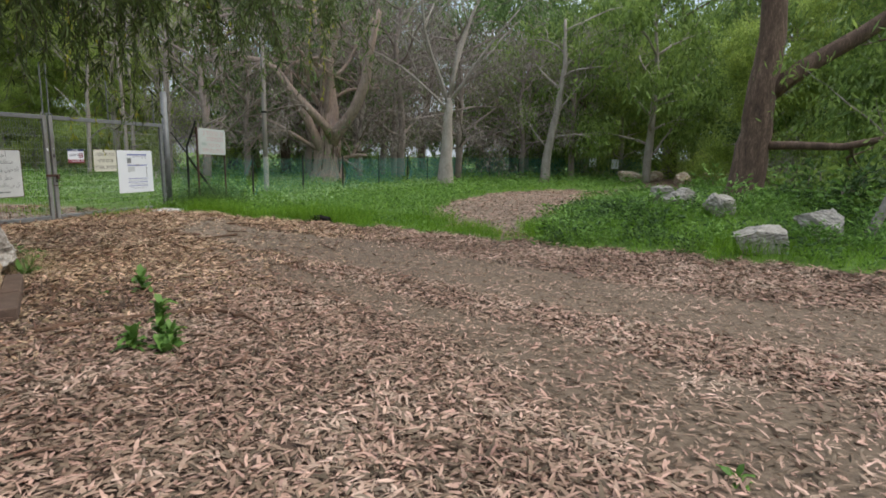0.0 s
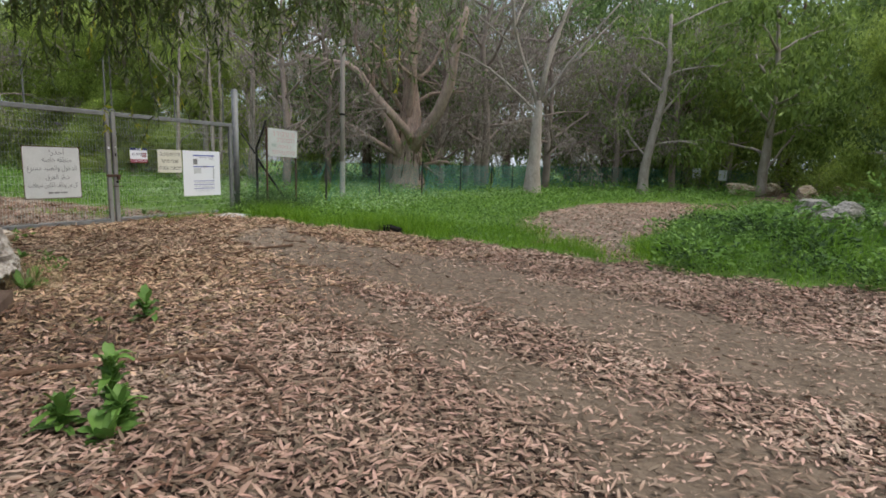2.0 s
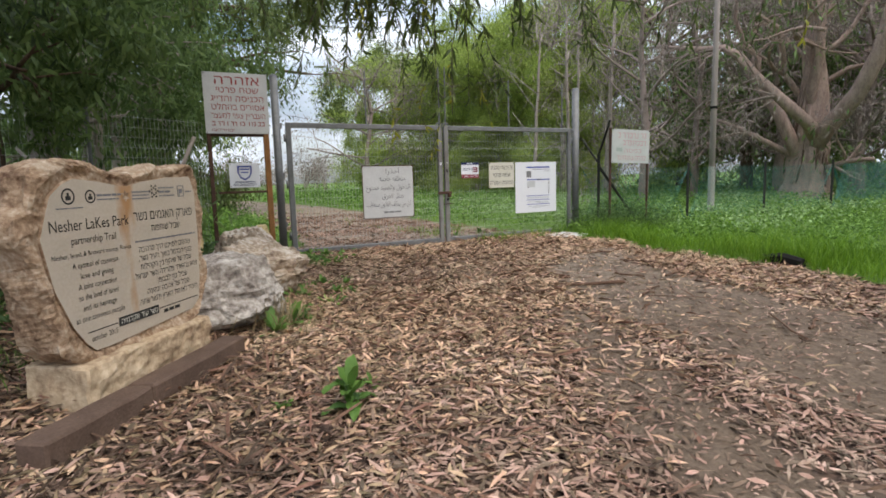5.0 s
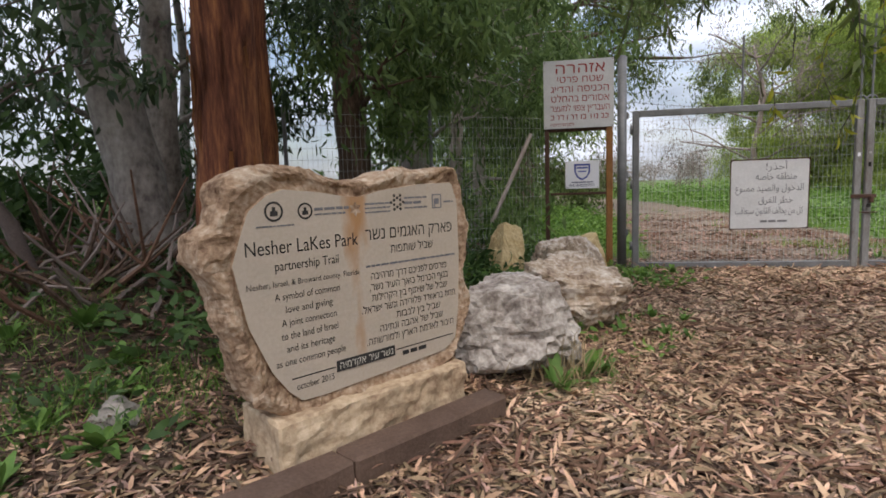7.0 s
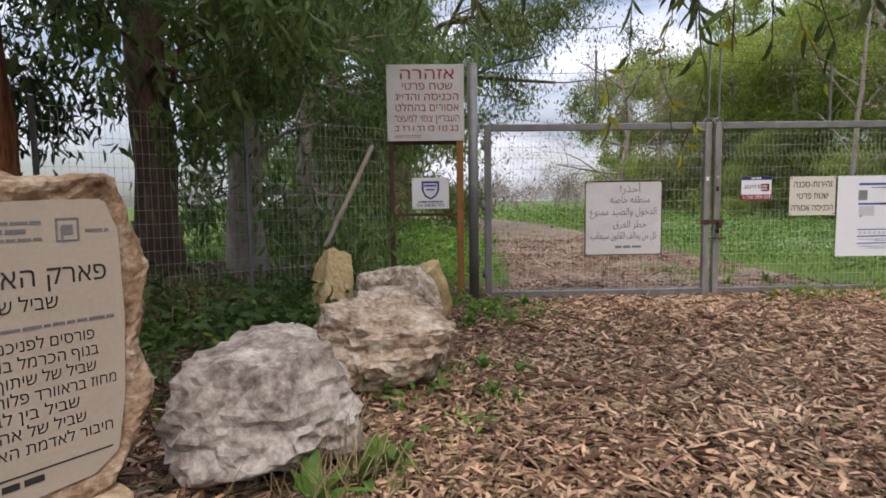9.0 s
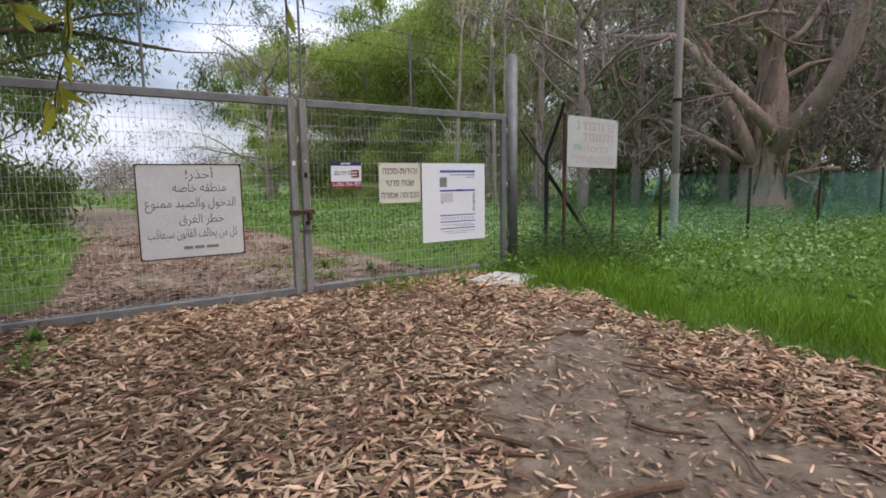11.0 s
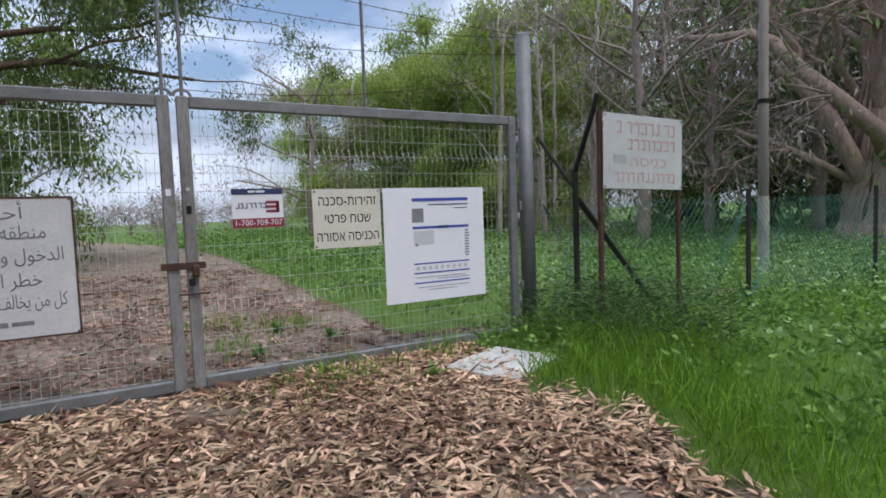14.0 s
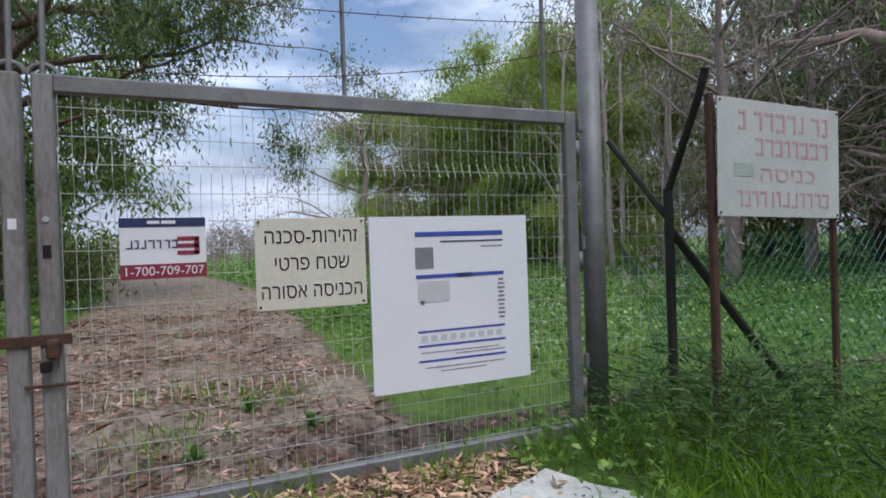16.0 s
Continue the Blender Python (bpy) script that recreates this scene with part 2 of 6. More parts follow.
def ground_material():
    m = bpy.data.materials.new("litter, earth and turf")
    m.use_nodes = True
    n, l = m.node_tree.nodes, m.node_tree.links
    b = n["Principled BSDF"]
    co = n.new("ShaderNodeTexCoord")

    def noisy(scale, detail=5, rough=0.65):
        t = n.new("ShaderNodeTexNoise")
        t.inputs["Scale"].default_value, t.inputs["Detail"].default_value, t.inputs["Roughness"].default_value = scale, detail, rough
        l.new(co.outputs["Object"], t.inputs["Vector"])
        return t.outputs["Fac"]

    def ramp(src, stops):
        r = n.new("ShaderNodeValToRGB")
        for i, (p, c) in enumerate(stops):
            e = r.color_ramp.elements[i] if i < 2 else r.color_ramp.elements.new(p)
            e.position, e.color = p, (*c, 1)
        l.new(src, r.inputs["Fac"])
        return r.outputs["Color"]

    def mix(f, a, c):
        x = n.new("ShaderNodeMix")
        x.data_type = "RGBA"
        l.new(f, x.inputs["Factor"]), l.new(a, x.inputs["A"]), l.new(c, x.inputs["B"])
        return x.outputs["Result"]

    vor = n.new("ShaderNodeTexVoronoi")
    vor.inputs["Scale"].default_value = 26
    l.new(co.outputs["Object"], vor.inputs["Vector"])
    sep = n.new("ShaderNodeSeparateColor")
    l.new(vor.outputs["Color"], sep.inputs["Color"])
    litter = ramp(sep.outputs[0], [(0.0, (0.035, 0.021, 0.016)), (1.0, (0.25, 0.168, 0.125)), (0.55, (0.10, 0.064, 0.047))])
    earth = ramp(noisy(14, 8, 0.75), [(0.3, (0.085, 0.058, 0.041)), (0.72, (0.225, 0.168, 0.122))])
    sand = ramp(noisy(5, 8, 0.8), [(0.38, (0.09, 0.064, 0.045)), (0.64, (0.38, 0.305, 0.23))])
    turf = ramp(noisy(5), [(0.3, (0.045, 0.09, 0.015)), (0.7, (0.13, 0.21, 0.04))])
    fac = {}
    for key in ("dirt", "grass"):
        a = n.new("ShaderNodeAttribute")
        a.attribute_name = key
        w = n.new("ShaderNodeMath")
        w.operation = "MULTIPLY_ADD"
        l.new(noisy(3.2 if key == "dirt" else 6), w.inputs[0])
        w.inputs[1].default_value = 1.1
        l.new(a.outputs["Fac"], w.inputs[2])
        k = n.new("ShaderNodeMapRange")
        k.inputs["From Min"].default_value, k.inputs["From Max"].default_value = 0.92, 1.18
        l.new(w.outputs[0], k.inputs["Value"])
        fac[key] = k.outputs["Result"]
    a = n.new("ShaderNodeAttribute")
    a.attribute_name = "sand"
    c = mix(fac["grass"], mix(fac["dirt"], litter, mix(a.outputs["Fac"], earth, sand)), turf)
    # dark soil tone that stands in for tree shade on the bank
    shaded_soil = ramp(noisy(17, 8, 0.75), [(0.35, (0.035, 0.024, 0.017)), (0.75, (0.13, 0.095, 0.065))])
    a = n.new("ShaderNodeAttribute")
    a.attribute_name = "bank_shade"
    c = mix(a.outputs["Fac"], c, shaded_soil)
    l.new(c, b.inputs["Base Color"])
    b.inputs["Roughness"].default_value, b.inputs["Specular IOR Level"].default_value = 0.9, 0.2
    bp = n.new("ShaderNodeBump")
    bp.inputs["Strength"].default_value, bp.inputs["Distance"].default_value = 0.6, 0.03
    l.new(noisy(40, 6, 0.7), bp.inputs["Height"])
    l.new(bp.outputs["Normal"], b.inputs["Normal"])
    return m


M_GROUND = ground_material()
rng = np.random.default_rng(7)


# ---- building helpers ----
def finish(ob, material, smooth):
    ob.data.materials.append(material)
    if smooth:
        ob.data.polygons.foreach_set("use_smooth", [True] * len(ob.data.polygons))
    return ob


def part(name, bm, material, parent=None, label="", smooth=False):
    """One bmesh as one mesh object under a thing or a part."""
    me = bpy.data.meshes.new(name)
    bm.to_mesh(me)
    bm.free()
    ob = finish(new(name, me), material, smooth)
    ob.parent = parent
    return tagged(ob, label) if label else ob


def raw(name, verts, faces, material, parent=None, smooth=False):
    me = bpy.data.meshes.new(name)
    me.from_pydata(verts, [], faces)
    ob = finish(new(name, me), material, smooth)
    ob.parent = parent
    return ob


def thing(name, m, label, category, group="", kind=""):
    ob = new(name)
    ob.empty_display_size = 0.1
    ob.matrix_world = m
    return tagged(ob, label, category, group, kind)


def box(bm, size, at=(0, 0, 0), bevel=0.0, turn=None):
    got = bmesh.ops.create_cube(bm, size=1.0)
    vs = got["verts"]
    m = Matrix.Translation(at) @ (turn or Matrix()) @ Matrix.Diagonal((*size, 1))
    bmesh.ops.transform(bm, matrix=m, verts=vs)
    if bevel:
        es = list({e for v in vs for e in v.link_edges})
        bmesh.ops.bevel(bm, geom=es, offset=bevel, segments=1, affect="EDGES")
    return bm


def tube(bm, pts, radii, sides=8, wobble=0.0, seed=0.0):
    """A round bar swept through points, closed at both ends."""
    pts = [Vector(p) for p in pts]
    if not isinstance(radii, (list, tuple)):
        radii = [radii] * len(pts)
    rings, ref = [], None
    for i, p in enumerate(pts):
        d = (pts[min(i + 1, len(pts) - 1)] - pts[max(i - 1, 0)]).normalized()
        if ref is None:
            ref = d.orthogonal().normalized()
        ref = (ref - d * ref.dot(d)).normalized()
        side = d.cross(ref)
        ring = []
        for k in range(sides):
            a = 2 * math.pi * k / sides
            r = radii[i]
            if wobble:
                r *= 1 + wobble * noise.noise(Vector((math.cos(a) * 1.6 + seed, math.sin(a) * 1.6, p.z * 1.3 + seed)))
            ring.append(bm.verts.new(p + (ref * math.cos(a) + side * math.sin(a)) * r))
        rings.append(ring)
    for a, b in zip(rings, rings[1:]):
        for k in range(sides):
            bm.faces.new((a[k], a[(k + 1) % sides], b[(k + 1) % sides], b[k]))
    bm.faces.new(rings[0][::-1])
    bm.faces.new(rings[-1])
    return bm


FACES = {}


def text(name, body, size, material, parent, m, align="CENTER", width=0.0, bold=0.012):
    """Lettering as a thin mesh; m is its pose on its parent, width stretches it to fit."""
    cu = bpy.data.curves.new(name, "FONT")
    cu.body, cu.size, cu.align_x, cu.align_y, cu.fill_mode, cu.resolution_u = body, 1.0, align, "CENTER", "NONE", 4
    cu.offset = bold
    ob = new(name, cu)
    bpy.context.view_layer.update()
    line = bpy.data.meshes.new_from_object(ob.evaluated_get(bpy.context.evaluated_depsgraph_get()))
    edge = [(min(e.vertices), max(e.vertices)) for e in line.edges]
    got = delaunay_2d_cdt([v.co.xy for v in line.vertices], edge, [], 1, 1e-5)
    # keep the triangles that the outlines wind round
    v = np.array([v.co.xy for v in line.vertices])
    way = np.array([(a, b) if b - a == 1 else (b, a) for a, b in edge])
    mid = np.array([sum((got[0][i] for i in f), Vector((0, 0))) / len(f) for f in got[2]])
    x0, y0, x1, y1 = v[way[:, 0], 0], v[way[:, 0], 1], v[way[:, 1], 0], v[way[:, 1], 1]
    px, py = mid[:, :1], mid[:, 1:]
    left = (x1 - x0) * (py - y0) - (px - x0) * (y1 - y0)
    wind = ((y0 <= py) & (y1 > py) & (left > 0)).sum(1) - ((y0 > py) & (y1 <= py) & (left < 0)).sum(1)
    kept = [tuple(f) for f, w in zip(got[2], wind) if w]
    me = bpy.data.meshes.new(name)
    me.from_pydata([(v.x * size, v.y * size, 0.0008) for v in got[0]], [], kept)
    xs = [v.co.x for v in me.vertices] or [0, 1]
    if width:
        me.transform(Matrix.Diagonal((width / max(max(xs) - min(xs), 1e-3), 1, 1, 1)))
    bpy.data.objects.remove(ob)
    me.materials.clear()
    got = finish(new(name, me), material, False)
    got.parent, got.matrix_local = FACES.get(parent.name, parent), m
    return got


def bars(name, rows, material, parent, m, thick=0.0016):
    """Unreadable writing: short bars (x, y, length, height) on one plane."""
    parent = FACES.get(parent.name, parent)
    if name != "lettering":
        for x, y, w, h in rows:
            ob = part(name, box(bmesh.new(), (w, h, thick)), material, parent)
            ob.matrix_local = m @ Matrix.Translation((x, y, 0))
        return
    bm = bmesh.new()
    for x, y, w, h in rows:
        box(bm, (w, h, thick), (x, y, 0))
    ob = part(name, bm, material, parent)
    ob.matrix_local = m
    tagged(ob, kind="stuff")


def wordbars(x0, x1, y, h, seed=0):
    """A line of writing broken into word-long bars."""
    r = random.Random(seed)
    out, x = [], x0
    while x < x1 - h:
        w = min(r.uniform(1.6, 4.5) * h, x1 - x)
        out.append((x + w / 2, y, w, h * r.uniform(0.75, 1.0)))
        x += w + 0.5 * h
    return out


def letterbars(x0, x1, y, h, seed=0):
    """A line of single washed-out characters, each a short stroke or two."""
    r = random.Random(seed)
    out, x = [], x0
    while x < x1 - 0.4 * h:
        w = h * r.uniform(0.45, 0.75)
        out.append((x + w - h * 0.09, y, h * 0.18, h))
        if r.random() < 0.75:
            out.append((x + w / 2 - 0.1 * h, y + h * 0.42, w - 0.2 * h, h * 0.17))
        if r.random() < 0.5:
            out.append((x + w / 2 - 0.1 * h, y - h * 0.42, w - 0.2 * h, h * 0.17))
        x += w + h * (0.2 if r.random() < 0.85 else 0.6)
    return out


def rtl(s):
    return s[::-1]


def leaves(at, way, length, width, fold=0.15, bend=0.25, up=None):
    """Leaf blades from arrays of places, directions, lengths and widths: six corners and four triangles each."""
    n = len(at)
    way = way / np.linalg.norm(way, axis=1, keepdims=True)
    rand = rng.normal(size=(n, 3)) if up is None else up + 0.4 * rng.normal(size=(n, 3))
    side = np.cross(way, rand)
    side /= np.linalg.norm(side, axis=1, keepdims=True) + 1e-9
    nor = np.cross(side, way)
    L, W = length[:, None], width[:, None]
    v = np.empty((n, 6, 3))
    v[:, 0] = at
    v[:, 1] = at + way * L * 0.38 + side * W * 0.5 + nor * L * bend * 0.35
    v[:, 2] = at + way * L * 0.38 - side * W * 0.5 + nor * L * bend * 0.35
    v[:, 3] = at + way * L * 0.74 + side * W * 0.36 + nor * L * bend * 0.25
    v[:, 4] = at + way * L * 0.74 - side * W * 0.36 + nor * L * bend * 0.25
    v[:, 5] = at + way * L - nor * L * bend * 0.3
    return v.reshape(-1, 3), 6, ((0, 2, 1), (1, 2, 4, 3), (3, 4, 5))


def diamonds(at, way, length, width):
    """Cheaper leaves: four corners, two triangles."""
    n = len(at)
    way = way / np.linalg.norm(way, axis=1, keepdims=True)
    side = np.cross(way, rng.normal(size=(n, 3)))
    side /= np.linalg.norm(side, axis=1, keepdims=True) + 1e-9
    L, W = length[:, None], width[:, None]
    v = np.empty((n, 4, 3))
    v[:, 0] = at
    v[:, 1] = at + way * L * 0.45 + side * W * 0.5
    v[:, 2] = at + way * L
    v[:, 3] = at + way * L * 0.45 - side * W * 0.5
    return v.reshape(-1, 3), 4, ((0, 1, 2, 3),)


def leafmesh(name, made, material, parent=None):
    verts, step, pattern = made
    n = len(verts) // step
    me = bpy.data.meshes.new(name)
    base = np.arange(n)[:, None] * step
    loops = np.concatenate([base + np.array(f)[None, :] for f in pattern], axis=1).ravel()
    sizes = np.tile([len(f) for f in pattern], n)
    me.vertices.add(len(verts))
    me.vertices.foreach_set("co", verts.astype(np.float32).ravel())
    me.loops.add(len(loops))
    me.loops.foreach_set("vertex_index", loops.astype(np.int32))
    me.polygons.add(len(sizes))
    me.polygons.foreach_set("loop_start", np.concatenate(([0], np.cumsum(sizes)[:-1])).astype(np.int32))
    me.update(calc_edges=True)
    me.validate()
    ob = finish(new(name, me), material, False)
    ob.parent = parent
    return ob


# ---- the lie of the land ----
def bump2(x, y, cx, cy, r):
    return np.exp(-((x - cx) ** 2 + (y - cy) ** 2) / (2 * r * r))


def ground_z(x, y):
    """Height of the ground: a shallow dip along the track, a bank under the trees behind the stone, and a raised verge."""
    x, y = np.asarray(x, float), np.asarray(y, float)
    z = -0.2 - 0.18 * bump2(x, y, -0.5, 6.5, 3.0) + 0.23 * bump2(x, y, 0, 0, 2.2) + 0.06 * bump2(x, y, -9.5, 11.2, 2.2) + 0.1 * bump2(x, y, -5.7, 2.7, 0.55)
    z = z + 0.75 * bump2(x, y, -8.4, 0.2, 1.7) + 0.3 * bump2(x, y, -13.5, 2.0, 2.2)
    z = z + 0.55 * bump2(x, y, 3.4, 13.5, 2.2) + 0.25 * bump2(x, y, 1.6, 12.2, 1.5)
    far = np.clip((np.hypot(x + 4, y - 8) - 12) / 25, 0, 1)
    z = z + 0.2 * far
    return z + 0.02 * np.sin(x * 2.1 + 1.3 * np.sin(y * 1.7)) * np.cos(y * 1.9 + x * 0.6)


def gz(x, y):
    return float(ground_z(x, y))


EDGE_X = [-40, -11.6, -10, -8, -6, -4, -2, 0, 2, 4, 8, 30]
EDGE_Y = [11.4, 11.3, 10.95, 10.75, 10.75, 10.75, 10.3, 9.8, 9.2, 8.8, 8.0, 4.0]


def near_line(x, y, pts):
    """Distance to a line of points (x, y, half width), less the half width."""
    best = np.full(np.shape(x), 1e9)
    for (x0, y0, w0), (x1, y1, w1) in zip(pts, pts[1:]):
        dx, dy = x1 - x0, y1 - y0
        s = np.clip(((x - x0) * dx + (y - y0) * dy) / (dx * dx + dy * dy), 0, 1)
        best = np.minimum(best, np.hypot(x - x0 - s * dx, y - y0 - s * dy) - (w0 + s * (w1 - w0)))
    return best


PATCH = [(-2.0, 9.8, 0.25), (-2.15, 10.8, 0.3), (-2.85, 12.3, 0.9), (-3.35, 14.0, 1.5), (-3.4, 17.0, 1.95), (-3.3, 20.0, 2.2), (-2.9, 23.0, 1.7), (-2.4, 25.5, 0.9)]
FARPATH = [(-1.6, 23.0, 0.8), (1.6, 29.0, 1.3), (4.0, 45.0, 1.6)]
BEYOND = [(-11.0, 8.5, 2.35), (-14.0, 8.75, 2.2), (-20.0, 9.05, 2.05), (-28.0, 8.7, 2.2), (-36.0, 7.4, 2.4), (-62.0, 0.0, 2.6)]
TRACK = [(-8.6, 10.05, 0.3), (-7.5, 8.9, 0.75), (-5.6, 8.35, 1.0), (-4.0, 8.15, 1.0), (-2.0, 7.6, 0.85), (2.0, 6.2, 1.0), (7.0, 4.0, 1.0)]
TRACK2 = [(-6.0, 7.2, 0.25), (-4.2, 6.3, 0.4), (-2.8, 5.8, 0.35), (-1.1, 5.0, 0.5), (0.5, 3.7, 0.95), (2.6, 2.4, 1.2), (5.0, 0.9, 1.2)]


def grass_at(x, y):
    """How grassy the ground is: above 0.5 it is turf, with a ragged edge."""
    x, y = np.asarray(x, float), np.asarray(y, float)
    rag = 0.13 * np.sin(4.3 * x + 1.7 * np.sin(2.9 * y)) + 0.09 * np.sin(9.1 * x + 2.2 * np.sin(6.3 * y)) + 0.05 * np.sin(19.0 * x + 13.0 * y)
    inside = np.clip((y + rag - np.interp(x, EDGE_X, EDGE_Y)) / 0.5 + 0.5, 0, 1)
    inside = np.minimum(inside, np.clip((near_line(x, y, PATCH) + 1.5 * rag) / 0.5 + 0.5, 0, 1))
    inside = np.minimum(inside, np.clip(near_line(x, y, FARPATH) / 0.6 + 0.5, 0, 1))
    back = np.clip((-11.9 - x) / 0.5, 0, 1) * np.clip(near_line(x, y, BEYOND) / 0.7 + 0.5, 0, 1)
    back = back * np.where((y < 4.0) & (x > -16), np.clip((-13.5 - x) / 1.0, 0, 1), 1)
    left = np.clip((np.hypot(x + 5, y - 5) - 14) / 4, 0, 1) * np.clip((6 - y) / 4, 0, 1)
    return np.maximum(np.where(x > -11.9, inside, 0), np.maximum(back, left))


def dirt_at(x, y):
    d = np.clip(0.5 - near_line(x, y, TRACK) / 0.5, 0, 1)
    d = np.maximum(d, 0.85 * np.clip(0.5 - near_line(x, y, TRACK2) / 0.4, 0, 1))
    d = np.maximum(d, 0.75 * np.clip(0.5 - near_line(x, y, [(-11.6, 8.2, 0.2), (-10.8, 8.9, 0.35)]) / 0.4, 0, 1))
    d = np.maximum(d, 0.72 * np.clip(0.5 - near_line(x, y, PATCH) / 0.5, 0, 1))
    return np.maximum(d, 0.86 * np.clip(0.5 - near_line(x, y, BEYOND) / 0.6, 0, 1) * (x < -11.7))


def bank_shade_at(x, y):
    """Where tree shade behind the stone is put into the ground colour."""
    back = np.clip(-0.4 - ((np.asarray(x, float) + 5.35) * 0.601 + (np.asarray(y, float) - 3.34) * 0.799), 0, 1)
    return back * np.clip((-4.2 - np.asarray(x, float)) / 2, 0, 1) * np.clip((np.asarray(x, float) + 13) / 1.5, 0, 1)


def sand_at(x, y):
    x = np.asarray(x, float)
    return np.maximum(np.clip((-10.6 - x) / 1.2, 0, 1), np.maximum(0.55 * np.clip((-5.2 - x) / 2.0, 0, 1), 0.7 * (near_line(x, np.asarray(y, float), PATCH) < 0.3)))


def spaced(lo, hi, step):
    mid = np.arange(lo, hi + 1e-6, step)
    grow = step * np.cumsum(1.18 ** np.arange(1, 48))
    grow = grow[grow < 700]
    return np.concatenate((lo - grow[::-1], mid, hi + grow))


def build_ground():
    xs, ys = spaced(-17, 6, 0.12), spaced(-3, 16, 0.12)
    X, Y = np.meshgrid(xs, ys)
    Z = ground_z(X, Y)
    near = np.exp(-((X + 4) ** 2 + (Y - 7) ** 2) / 200)
    Z = Z + near * 0.012 * rng.normal(size=X.shape)
    v = np.stack((X, Y, Z), -1).reshape(-1, 3)
    w, h = len(xs), len(ys)
    i = (np.arange(h - 1)[:, None] * w + np.arange(w - 1)[None, :]).ravel()
    f = np.stack((i, i + 1, i + w + 1, i + w), -1)
    ob = raw("ground", v.tolist(), f.tolist(), M_GROUND, smooth=True)
    for key, fn in (("grass", grass_at), ("dirt", dirt_at), ("sand", sand_at), ("bank_shade", bank_shade_at)):
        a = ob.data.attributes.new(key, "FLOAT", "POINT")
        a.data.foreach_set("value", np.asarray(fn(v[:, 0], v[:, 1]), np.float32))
    return tagged(ob, "earth track under a litter of dry leaves, with green turf", "ground", kind="structure")


build_ground()


def facing_x(x, y, z):
    """A plate that faces +x: its own x runs along world y and its own y runs up."""
    return Matrix.Translation((x, y, z)) @ Matrix(((0, 0, 1, 0), (1, 0, 0, 0), (0, 1, 0, 0), (0, 0, 0, 1)))


# ---- gate ----
GX, GZ0, GZ1 = -11.5, -0.17, 2.0


def wire_panel(parent, y0, y1, z0, z1, dx=0.0, step=0.055):
    """Welded mesh with two folds pressed along it."""
    folds = [(z0, 0), (z0 + 0.42, 0), (z0 + 0.49, 0.035), (z0 + 0.56, 0), (z1 - 0.46, 0), (z1 - 0.37, 0.04), (z1 - 0.28, 0), (z1, 0)]
    bm = bmesh.new()
    r = random.Random(int(abs(y0) * 100))
    for k in range(int((y1 - y0) / step) + 1):
        y = y0 + k * step
        sway = r.uniform(-0.006, 0.006)
        tube(bm, [(dx + o, y + sway * (i % 3), z) for i, (z, o) in enumerate(folds)], 0.0019, 4)
    zs = [z0 + 0.02 + 0.137 * k for k in range(int((z1 - z0 - 0.02) / 0.137) + 1)]
    for z in zs:
        o = np.interp(z, [f[0] for f in folds], [f[1] for f in folds])
        tube(bm, [(dx + o + 0.004, y0, z), (dx + o + 0.004, (y0 + y1) / 2, z + r.uniform(-0.006, 0.006)), (dx + o + 0.004, y1, z)], 0.0024, 4)
    ob = part("wire_mesh", bm, M_WIRE, parent, "zinc welded wire mesh with pressed folds")
    return tagged(ob, kind="stuff")


def gate_leaf(y0, y1, hinge, label):
    g = thing("gate_leaf", Matrix.Translation((GX, 0, 0)), label, "gate", "pair of gate leaves")
    w = 0.085
    for name, size, at in (("side_tube", (0.06, w, GZ1 - GZ0), (0, y0 + w / 2, (GZ0 + GZ1) / 2)),
                           ("side_tube", (0.06, w, GZ1 - GZ0), (0, y1 - w / 2, (GZ0 + GZ1) / 2)),
                           ("top_tube", (0.058, y1 - y0 - 2 * w, w), (0, (y0 + y1) / 2, GZ1 - w / 2)),
                           ("bottom_tube", (0.058, y1 - y0 - 2 * w, w), (0, (y0 + y1) / 2, GZ0 + w / 2))):
        part(name, box(bmesh.new(), size, at, 0.008), M_GALVRUST if name == "side_tube" and abs(at[1] - 8.78) < 0.3 else M_GALV, g)
    wire_panel(g, y0 + w + 0.01, y1 - w - 0.005, GZ0 + w, GZ1 - w)
    for z in (0.15, 1.0, 1.75):
        bm = tube(bmesh.new(), [(0.0, hinge, z - 0.06), (0.0, hinge, z + 0.06)], 0.022, 10)
        part("hinge", bm, M_GALV, g, smooth=True)
    return g


left_leaf = gate_leaf(5.90, 8.755, 5.885, "galvanised gate leaf with wire mesh and an Arabic sign")
right_leaf = gate_leaf(8.80, 11.83, 11.85, "galvanised gate leaf with wire mesh and three signs")
bm = box(bmesh.new(), (0.012, 0.30, 0.05), (0.04, 8.78, 0.76), 0.003)
part("latch_bar", bm, M_RUST, left_leaf, "rusted sliding latch bar")
bm = box(bmesh.new(), (0.07, 0.05, 0.09), (0.06, 8.86, 0.72), 0.01)
part("lock_box", bm, M_RUST, right_leaf, "rusted lock box")
bm = tube(bmesh.new(), [(0.045, 8.72 + 0.02, 0.55), (0.05, 8.95, 0.55)], 0.008, 6)
part("latch_pin", bm, M_RUST, right_leaf)
part("sticker", box(bmesh.new(), (0.002, 0.034, 0.05), (0.0325, 8.712, 1.30), 0.0005), M_PAPER, left_leaf, "small white sticker")
part("lock_plate", box(bmesh.new(), (0.004, 0.034, 0.06), (0.033, 8.842, 1.17), 0.001), M_BLACK, right_leaf, "dark keyhole plate")
part("bolt_head", tube(bmesh.new(), [(0.03, 8.842, 1.32), (0.038, 8.842, 1.32)], 0.014, 10), M_WIRE, right_leaf, "pale round bolt head")
